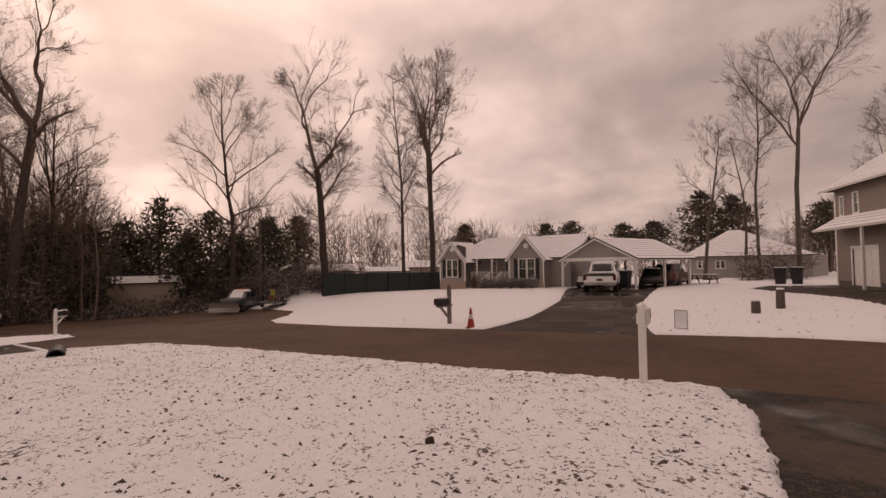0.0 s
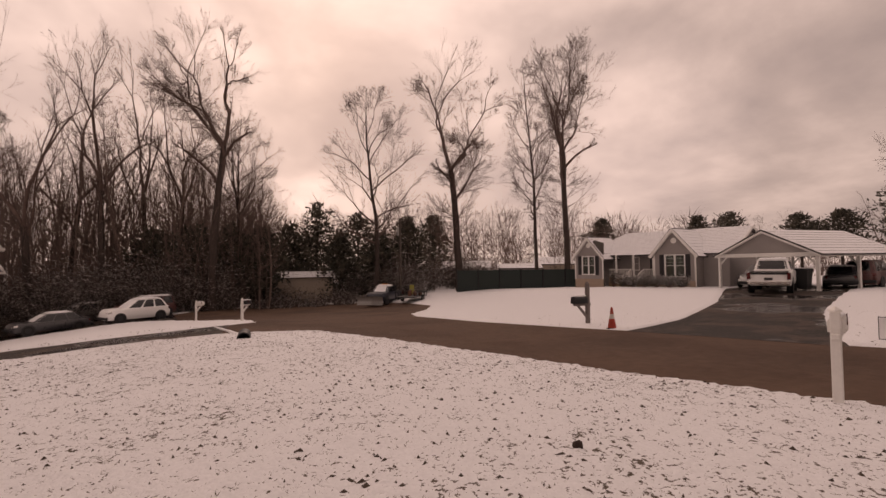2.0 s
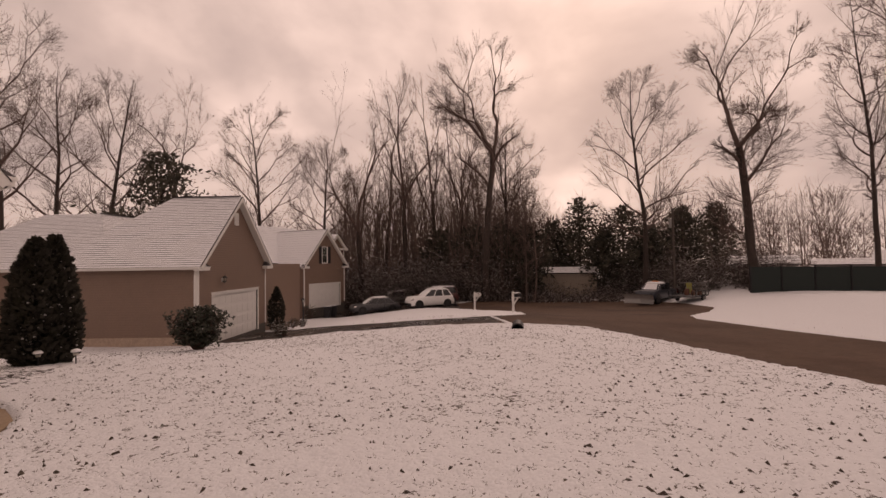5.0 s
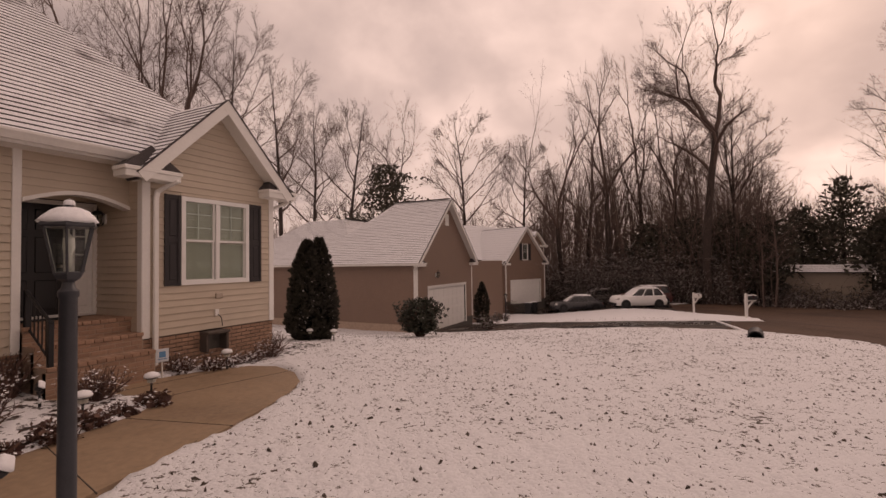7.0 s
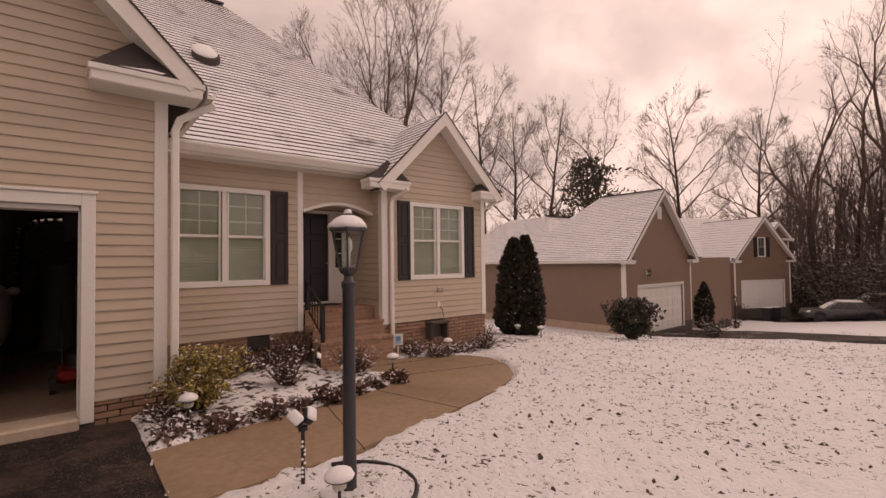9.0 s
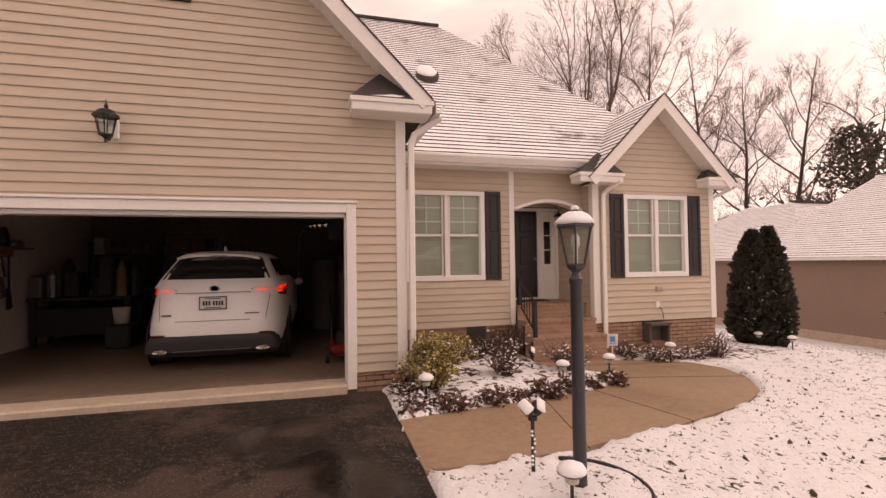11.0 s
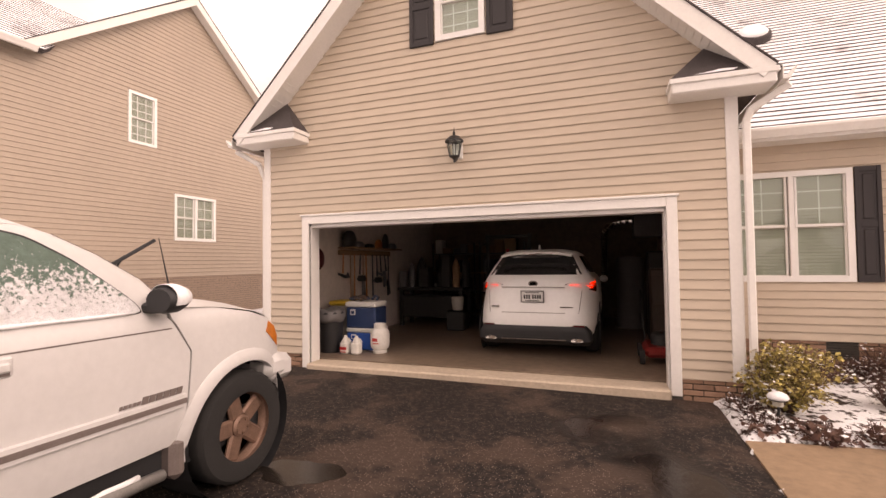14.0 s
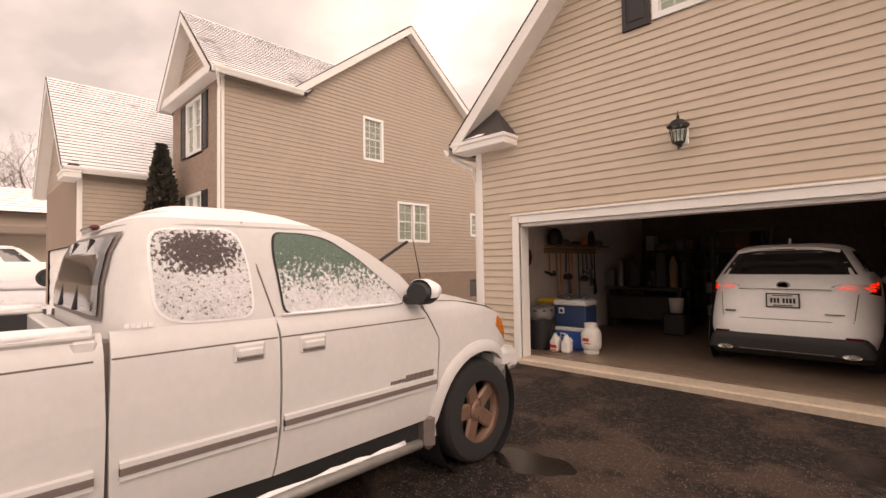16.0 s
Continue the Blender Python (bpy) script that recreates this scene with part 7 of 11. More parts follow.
def brush(name, spots, material, label, seed, stems=26):
    """Low tangled shrubs with arching twigs: spots are (x, y, height, width)."""
    rnd = random.Random(seed)
    w = Wood()
    for x, y, h, wd in spots:
        z = gz(x, y)
        for k in range(stems):
            a = rnd.uniform(0, 6.28); o = rnd.random() ** 0.5 * wd * 0.5
            p = (x + o * math.sin(a), y + o * math.cos(a), z - 0.1)
            b = rnd.uniform(0, 6.28); t = rnd.uniform(0.1, 0.9)
            q, r, d = limb(rnd, p, (math.sin(b) * t, math.cos(b) * t, 1), h * rnd.uniform(0.6, 1.2), 0.035, -0.10, 0.16, 3, 0.3)
            w.tube(q, r, 3)
            for j in range(9):
                i = rnd.randint(0, 2); u = rnd.random(); c = rnd.uniform(0, 6.28)
                pp = tuple(q[i][e] * (1 - u) + q[i + 1][e] * u for e in range(3))
                ll = h * rnd.uniform(0.18, 0.45); dz = rnd.uniform(-0.25, 0.4)
                w.spike(pp, (pp[0] + math.sin(c) * ll, pp[1] + math.cos(c) * ll, pp[2] + dz * ll), 0.026)
    v, f = w.arrays()
    return tagged(new(name, mesh_np(name, v, f, material)), label, "brush", kind="stuff")


bs_ = []
for k in range(80):
    az = rw.uniform(77, 94); dist = rw.uniform(50, 57)
    bs_.append((dist * math.sin(radians(az)), dist * math.cos(radians(az)), rw.uniform(1.6, 6.4), 3.5))
for k in range(130):
    az = rw.uniform(72, 126)
    dist = rw.uniform(57, 66) if az < 112 else rw.uniform(52, 60)
    low = 0.55 if 99 < az < 108 else 1.0
    if 72 < az < 80:
        dist += 6
    bs_.append((dist * math.sin(radians(az)), dist * math.cos(radians(az)), rw.uniform(2.2, 5.2) * low, 3.0))
for k in range(26):
    az = rw.uniform(93, 109); d = rw.uniform(52, 55.5)
    bs_.append((d * math.sin(radians(az)), d * math.cos(radians(az)), rw.uniform(0.7, 1.5), 2.6))
for az, d in ((169.6, 47), (171.4, 50), (172.6, 49)):
    bs_.append((d * math.sin(radians(az)), d * math.cos(radians(az)), 3.2, 2.2))
brush("brush", bs_, M["twig_snow"], "tangled brush along the road dusted with snow", 8)
bs2 = []
for k in range(60):
    az = rw.uniform(20, 190); dist = rw.uniform(75, 112)
    bs2.append((dist * math.sin(radians(az)), dist * math.cos(radians(az)), rw.uniform(4, 8), 6.0))
brush("undergrowth", bs2, M["twig"], "brown undergrowth inside the wood", 9, 30)
# far belt: rounded bare crowns of distant trees, each a spray of slivers
rn = np.random.RandomState(3)
TREES, EACH = 560, 130
ta = np.radians(rn.uniform(10, 200, TREES)); td_ = rn.uniform(100, 150, TREES)
th_ = np.interp(np.degrees(ta), [10, 45, 60, 80, 92, 104, 120, 140, 160, 180, 200], [18, 16, 15, 18, 18, 19, 20, 16, 11.5, 13, 14]) * rn.uniform(0.55, 1.1, TREES)
ta, td_, th_ = np.repeat(ta, EACH), np.repeat(td_, EACH), np.repeat(th_, EACH)
N = TREES * EACH
u = rn.uniform(0.0, 1.0, N)
rad_ = th_ * 0.24 * np.sqrt(np.clip(1 - ((u - 0.6) / 0.45) ** 2, 0.02, 1)) * rn.uniform(0, 1, N) ** 0.6
ang = rn.uniform(0, 6.283, N)
cx, cy = td_ * np.sin(ta), td_ * np.cos(ta)
fx, fy = cx + rad_ * np.sin(ang) * 0.8, cy + rad_ * np.cos(ang) * 0.8
fz = land(cx, cy) + u * th_ * 0.82
lean_ = rn.normal(0, 0.25, (N, 2)) + np.stack([np.sin(ang), np.cos(ang)], -1) * 0.55
ln2 = th_ * rn.uniform(0.05, 0.17, N); fw_ = rn.uniform(0.025, 0.07, N)
tx, ty = np.cos(ta), -np.sin(ta)
P0 = np.stack([fx - tx * fw_, fy - ty * fw_, fz], -1); P1 = np.stack([fx + tx * fw_, fy + ty * fw_, fz], -1)
P2 = np.stack([fx + lean_[:, 0] * ln2, fy + lean_[:, 1] * ln2, fz + ln2], -1); P3 = np.stack([fx - np.sin(ta) * fw_, fy - np.cos(ta) * fw_, fz], -1)
bv = np.stack([P0, P1, P2, P3], 1).reshape(-1, 3)
bi = np.arange(N)[:, None] * 4
bf = np.concatenate([bi + [0, 1, 2], bi + [1, 3, 2], bi + [3, 0, 2]])
tagged(new("far_wood", mesh_np("far_wood", bv, bf, M["twig"])), "distant brown line of leafless trees", "woods", kind="stuff")


# ---- evergreens ----
def tufts(seed, n, shape):
    """Foliage of many small bent blades inside a shape; shape(t, a) gives the radius at height share t."""
    rs = np.random.RandomState(seed)
    t = rs.uniform(0, 1, n); a = rs.uniform(0, 2 * np.pi, n)
    rad = np.array([shape(tt, aa) for tt, aa in zip(t, a)]) * rs.uniform(0.25, 1.0, n) ** 0.45
    c = np.stack([rad * np.sin(a), rad * np.cos(a), t], -1)
    return c, a, rs


def evergreen(x, y, height, width, seed, kind, label, name="evergreen", n=5200, size=0.22, mats="needle", trunk=True):
    t = thing(name, pose(x, y, gz(x, y)), label, "tree" if height > 2.6 else "shrub")
    rnd = random.Random(seed)
    ph = [rnd.uniform(0, 6.28) for _ in range(6)]
    def shape(tt, aa):
        if kind == "column":
            base = 0.5 * width * (min(1, (tt + 0.04) / 0.16) ** 0.5) * (1 - max(0, (tt - 0.45) / 0.55) ** 1.7)
            return base * (1 + 0.12 * math.sin(3 * aa + ph[0]) + 0.10 * math.sin(9 * tt + 2 * aa + ph[1]) + 0.06 * math.sin(23 * tt + 5 * aa))
        if kind == "cone":
            return 0.5 * width * (1 - tt) ** 0.8 * (0.8 + 0.2 * math.sin(tt * 40 + aa) + 0.15 * math.sin(3 * aa + ph[0]))
        return 0.5 * width * math.sqrt(max(0.0, 1 - (2 * tt - 1) ** 2)) * (1 + 0.2 * math.sin(3 * aa + ph[0]) + 0.15 * math.sin(7 * tt + 4 * aa))
    c, a, rs = tufts(seed, n, shape)
    c[:, 2] *= height
    out = np.stack([np.sin(a), np.cos(a), np.full(n, 0.75 if kind == "column" else 0.15)], -1) + rs.normal(0, 0.4, (n, 3))
    out /= np.linalg.norm(out, axis=1, keepdims=True)
    side = np.cross(out, rs.normal(0, 1, (n, 3))); side /= np.linalg.norm(side, axis=1, keepdims=True)
    L = size * rs.uniform(0.6, 1.3, (n, 1)); W = L * 0.28
    v = np.stack([c - side * W * 0.4, c + side * W * 0.4, c + out * L * 0.6 + side * W, c + out * L, c + out * L * 0.6 - side * W], 1).reshape(-1, 3)
    b = np.arange(n)[:, None] * 5
    f = np.concatenate([b + [0, 1, 2], b + [0, 2, 4], b + [4, 2, 3]])
    cr = new("crown", mesh_np("crown", v, f, M[mats])); cr.parent = t
    if trunk:
        g = Geo(); g.tube([(0, 0, -0.2), (0.05, 0, height * 0.5), (0, 0.05, height * 0.95)], [width * 0.035 + 0.04, width * 0.025 + 0.02, 0.02], 7)
        part("trunk", g, M["bark"], t)
    # snow dusting on top of the outermost tufts
    k = int(n * 0.035)
    pick = rs.choice(n, k, replace=False)
    cc = c[pick] * [1.03, 1.03, 1.0]; s = size * 0.35
    dv = np.stack([cc + [-s, -s * 0.6, 0.03], cc + [s, -s * 0.4, 0.03], cc + [s * 0.3, s, 0.05], cc + [0, 0, 0.05 + s * 0.3]], 1).reshape(-1, 3)
    bb = np.arange(k)[:, None] * 4
    sn = new("snow_dusting", mesh_np("snow_dusting", dv, np.concatenate([bb + [0, 1, 3], bb + [1, 2, 3], bb + [2, 0, 3]]), M["snow"])); sn.parent = t; tagged(sn, kind="stuff")
    return t


def at_az(az, d):
    return d * math.sin(radians(az)), d * math.cos(radians(az))


def conifer(x, y, height, width, seed, label, name="pine_tree", clear=0.2, boughs=46, size=0.55, flat=0.35, fill=90):
    """An evergreen of separate layered boughs, each a loose cloud of needle sprays."""
    t = thing(name, pose(x, y, gz(x, y)), label, "tree")
    rnd, rs = random.Random(seed), np.random.RandomState(seed)
    limbs, cs, os_ = Wood(), [], []
    for k in range(boughs):
        u = (k + rnd.random()) / boughs
        z = height * (clear + (0.97 - clear) * u)
        a = k * 2.4 + rnd.uniform(-0.6, 0.6)
        reach = 0.5 * width * min(1.0, 0.55 + 1.6 * u) * max(0.12, 1 - u ** 2.2) ** 0.8 * rnd.uniform(0.55, 1.15)
        rise = rnd.uniform(-0.05, 0.3) + 0.25 * u
        q, r, d = limb(rnd, (0, 0, z), (math.sin(a), math.cos(a), rise), reach, 0.03 + 0.012 * reach, 0.03, 0.08, 4, 0.3)
        limbs.tube(q, r, 4)
        q = np.array(q)
        n = int(fill * (0.4 + reach / (0.5 * width)))
        f = rs.uniform(0.25, 1.0, n) ** 0.7 * 4
        i = np.minimum(f.astype(int), 3); w = (f - i)[:, None]
        c = q[i] * (1 - w) + q[i + 1] * w
        sp = reach * 0.22 + 0.18
        c = c + rs.normal(0, 1, (n, 3)) * [sp, sp, sp * flat]
        cs.append(c)
        os_.append(np.tile([math.sin(a) * 0.6, math.cos(a) * 0.6, 0.35], (n, 1)))
    c, out = np.concatenate(cs), np.concatenate(os_)
    n = len(c)
    out = out + rs.normal(0, 0.55, (n, 3)); out /= np.linalg.norm(out, axis=1, keepdims=True)
    side = np.cross(out, rs.normal(0, 1, (n, 3))); side /= np.linalg.norm(side, axis=1, keepdims=True)
    L = size * rs.uniform(0.5, 1.3, (n, 1)); W = L * 0.22
    v = np.stack([c - side * W * 0.4, c + side * W * 0.4, c + out * L * 0.6 + side * W, c + out * L, c + out * L * 0.6 - side * W], 1).reshape(-1, 3)
    b = np.arange(n)[:, None] * 5
    cr = new("crown", mesh_np("crown", v, np.concatenate([b + [0, 1, 2], b + [0, 2, 4], b + [4, 2, 3]]), M["needle"])); cr.parent = t
    lv, lf = limbs.arrays()
    li = new("bough_wood", mesh_np("bough_wood", lv, lf, M["bark"])); li.parent = t
    g = Geo(); g.tube([(0, 0, -0.2), (0.08, 0, height * 0.5), (0, 0.05, height * 0.96)], [width * 0.025 + 0.06, width * 0.018 + 0.04, 0.02], 7)
    part("trunk", g, M["bark"], t)
    pick = rs.choice(n, int(n * 0.04), replace=False); k = len(pick)
    cc = c[pick] + [0, 0, 0.06]; s = size * 0.3
    dv = np.stack([cc + [-s, -s * 0.6, 0], cc + [s, -s * 0.4, 0], cc + [s * 0.3, s, 0.02], cc + [0, 0, s * 0.3]], 1).reshape(-1, 3)
    bb = np.arange(k)[:, None] * 4
    sn = new("snow_dusting", mesh_np("snow_dusting", dv, np.concatenate([bb + [0, 1, 3], bb + [1, 2, 3], bb + [2, 0, 3]]), M["snow"])); sn.parent = t; tagged(sn, kind="stuff")
    return t


evergreen(9.75, 9.25, 2.55, 0.85, 41, "column", "dark columnar arborvitae beside the house", "arborvitae", 9000, 0.13, "cypress")
evergreen(10.05, 9.12, 2.65, 0.85, 42, "column", "dark columnar arborvitae beside the house", "arborvitae", 6000, 0.13, "cypress")
evergreen(-13.5, 4.2, 4.5, 0.8, 43, "column", "slim dark arborvitae at the brick corner", "arborvitae", 6000, 0.14, "cypress")
evergreen(28.6, 11.8, 2.6, 0.9, 44, "column", "dark narrow evergreen beside the garage", "arborvitae", 2500, 0.14, "cypress")
x, y = at_az(56.4, 50)
conifer(x, y, 15.6, 10.0, 45, "dark pine with layered boughs behind the roofs", clear=0.25, boughs=56, size=0.42, flat=0.16, fill=90)
for az, d, e, w, sd in ((104.1, 66, 7.6, 7.5, 46), (101.0, 64, 4.8, 6, 47), (109.0, 72, 6.4, 8, 48), (111.6, 60, 3.6, 5, 49), (115.0, 62, 5.8, 6.5, 50), (118.2, 74, 6.0, 7, 51), (98.0, 58, 4.6, 6, 53), (94.5, 56, 4.6, 6, 52), (91.0, 55, 4.4, 6, 62), (87.4, 56, 4.0, 6, 63), (106.8, 60, 3.8, 5, 64)):
    x, y = at_az(az, d)
    conifer(x, y, d * math.tan(radians(e)) + 1.5 - gz(x, y), w, sd, "dark evergreen at the edge of the wood", "evergreen", 0.06, 44, 0.5, 0.6, 70)
for az, d, e, w, sd in ((138.6, 78, 5.0, 5, 54), (148.5, 84, 4.8, 5, 55), (151.5, 86, 5.0, 7, 56), (157.5, 84, 4.4, 7, 57), (160.5, 82, 4.6, 7, 58), (165.3, 72, 7.6, 6, 59), (168.2, 74, 7.0, 5.5, 60), (176, 80, 5.6, 7, 61)):
    x, y = at_az(az, d)
    conifer(x, y, d * math.tan(radians(e)) + 1.5 - gz(x, y), w, sd, "dark pine behind the houses", "pine_tree", 0.3, 36, 0.5, 0.4, 70)

# ---- vehicles ----
M["carwhite"] = mat("white_car_paint", (0.9, 0.895, 0.885), 0.45, var=0.03, scale=2, coat=0.12, bump=0.02, bscale=9)
M["truckwhite"] = mat("white_truck_paint_frosted", (0.61, 0.60, 0.595), 0.38, var=0.035, scale=2.5, bump=0.05, bscale=14, coat=0.2)
M["rubber"] = mat("tyre_rubber", (0.018, 0.017, 0.017), 0.85, var=0.2, scale=20, bump=0.2)
M["rim"] = mat("dirty_alloy_wheel", (0.22, 0.135, 0.10), 0.5, 0.4, var=0.25, scale=14, bump=0.08)
M["rimgrey"] = mat("grey_alloy_wheel", (0.3, 0.29, 0.28), 0.4, 0.6, var=0.15, scale=14)
M["blackplastic"] = mat("black_plastic", (0.02, 0.02, 0.022), 0.6, var=0.2, scale=15)
M["greytrim"] = mat("grey_moulding", (0.16, 0.13, 0.12), 0.5, var=0.15, scale=12)
M["chrome"] = mat("chrome", (0.62, 0.6, 0.58), 0.18, 1.0, var=0.1, scale=8)
M["darkglass"] = mat("dark_car_glass", (0.012, 0.013, 0.015), 0.06, var=0.1, spec=0.7)
M["redlens"] = mat("red_tail_lens", (0.09, 0.005, 0.005), 0.2, spec=0.6)
M["amberlens"] = mat("amber_lens", (0.6, 0.18, 0.03), 0.2)
M["litlens"] = mat("lit_tail_lamp", (0.45, 0.015, 0.006), 0.25, emit=((1.0, 0.03, 0.004), 0.85))
M["sedan"] = mat("dark_grey_car_paint", (0.05, 0.05, 0.055), 0.3, coat=0.5)
M["silver"] = mat("silver_car_paint", (0.35, 0.34, 0.33), 0.35, 0.4, coat=0.3)
M["darkblue"] = mat("dark_blue_truck_paint", (0.03, 0.035, 0.05), 0.35, coat=0.3)
M["maroon"] = mat("dark_red_paint", (0.08, 0.02, 0.018), 0.35, coat=0.3)


def snow_window(name, tint, edge, width, zlo, zhi, clear=None, clump=46):
    """Car glass with frost and snow that lies thicker towards its lower rim, or all round a clear patch (y, z, half sizes)."""
    mt = mat(name, tint, 0.12, var=0.15, scale=4, col2=(0.82, 0.82, 0.84), mask=(edge, edge + width), mscale=clump, bump=1.0, bscale=clump * 1.3)
    nd, ln = mt.node_tree.nodes, mt.node_tree.links
    mr = [n for n in nd if n.type == "MAP_RANGE" and n.interpolation_type == "SMOOTHSTEP"][0]
    src = mr.inputs[0].links[0].from_socket
    tc = [n for n in nd if n.type == "TEX_COORD"][0]
    sp = nd.new("ShaderNodeSeparateXYZ"); ln.new(tc.outputs["Object"], sp.inputs[0])
    m2 = nd.new("ShaderNodeMapRange"); m2.clamp = False
    m2.inputs[1].default_value, m2.inputs[2].default_value, m2.inputs[3].default_value, m2.inputs[4].default_value = zlo, zhi, 0.20, -0.17
    ln.new(sp.outputs[2], m2.inputs[0])
    lay = m2.outputs[0]
    if clear:
        mp = nd.new("ShaderNodeMapping"); mp.vector_type = "POINT"
        mp.inputs["Scale"].default_value = (0.0, 1 / clear[2], 1 / clear[3])
        mp.inputs["Location"].default_value = (0.0, -clear[0] / clear[2], -clear[1] / clear[3])
        ln.new(tc.outputs["Object"], mp.inputs[0])
        le = nd.new("ShaderNodeVectorMath"); le.operation = "LENGTH"; ln.new(mp.outputs[0], le.inputs[0])
        m3 = nd.new("ShaderNodeMapRange")
        m3.inputs[1].default_value, m3.inputs[2].default_value, m3.inputs[3].default_value, m3.inputs[4].default_value = 0.4, 1.25, -0.16, 0.12
        ln.new(le.outputs["Value"], m3.inputs[0]); lay = m3.outputs[0]
    ad = nd.new("ShaderNodeMath"); ad.operation = "ADD"
    ln.new(src, ad.inputs[0]); ln.new(lay, ad.inputs[1]); ln.new(ad.outputs[0], mr.inputs[0])
    return mt


M["frontglass"] = snow_window("front_window_half_snowed", (0.13, 0.20, 0.165), 0.44, 0.16, 1.30, 1.62, None, 46)
M["rearglass"] = snow_window("rear_side_window_snowed", (0.11, 0.085, 0.085), 0.45, 0.12, 1.27, 1.73, (1.585, 1.60, 0.20, 0.115), 52)


def ring(sec, n):
    z, y0, y1, a, e = sec
    c, b = (y0 + y1) / 2, (y1 - y0) / 2
    out = []
    for k in range(n):
        t = 2 * math.pi * k / n
        co, si = math.cos(t), math.sin(t)
        out.append((math.copysign(abs(co) ** (2 / e), co) * a, c + math.copysign(abs(si) ** (2 / e), si) * b, z))
    return out


def loft(secs, n=44, mi=0, cap=True):
    g = Geo()
    for s in secs:
        g.v.extend(ring(s, n))
    for i in range(len(secs) - 1):
        for k in range(n):
            a, b = i * n + k, i * n + (k + 1) % n
            g.f.append((a, b, b + n, a + n)); g.m.append(mi)
    if cap:
        g.f.append(tuple(reversed(range(n)))); g.m.append(mi)
        e = (len(secs) - 1) * n
        g.f.append(tuple(range(e, e + n))); g.m.append(mi)
    return g


def sec_at(secs, z):
    for s, t in zip(secs[:-1], secs[1:]):
        if s[0] <= z <= t[0]:
            w = (z - s[0]) / (t[0] - s[0] + 1e-9)
            return [s[i] + (t[i] - s[i]) * w for i in range(5)]
    return list(secs[-1] if z > secs[-1][0] else secs[0])


def side_x(secs, y, z):
    _, y0, y1, a, e = sec_at(secs, z)
    c, b = (y0 + y1) / 2, (y1 - y0) / 2
    q = min(abs((y - c) / b), 0.999)
    return a * (1 - q ** e) ** (1 / e)


def end_y(secs, x, z, front):
    _, y0, y1, a, e = sec_at(secs, z)
    c, b = (y0 + y1) / 2, (y1 - y0) / 2
    q = min(abs(x / a), 0.999)
    r = b * (1 - q ** e) ** (1 / e)
    return c + r if front else c - r


def side_panel(secs, quad, sgn, off=0.005, n=6):
    """A patch on a lofted flank: quad is four (y, z) corners."""
    (ay, az), (by, bz), (cy, cz), (dy, dz) = quad
    g = Geo()
    for j in range(n + 1):
        for i in range(n + 1):
            u, v = i / n, j / n
            y = (ay * (1 - u) + by * u) * (1 - v) + (dy * (1 - u) + cy * u) * v
            z = (az * (1 - u) + bz * u) * (1 - v) + (dz * (1 - u) + cz * u) * v
            g.v.append((sgn * (side_x(secs, y, z) + off), y, z))
    for j in range(n):
        for i in range(n):
            a = j * (n + 1) + i
            g.f.append((a, a + 1, a + n + 2, a + n + 1)); g.m.append(0)
    return g


def end_panel(secs, w0, w1, z0, z1, front, off=0.006, n=8):
    """A patch on a lofted front or rear, from half width w0 below to w1 above."""
    g = Geo()
    for j in range(n + 1):
        for i in range(n + 1):
            v = j / n; z = z0 + (z1 - z0) * v
            x = (2 * i / n - 1) * (w0 + (w1 - w0) * v)
            g.v.append((x, end_y(secs, x, z, front) + (off if front else -off), z))
    for j in range(n):
        for i in range(n):
            a = j * (n + 1) + i
            g.f.append((a, a + 1, a + n + 2, a + n + 1)); g.m.append(0)
    return g


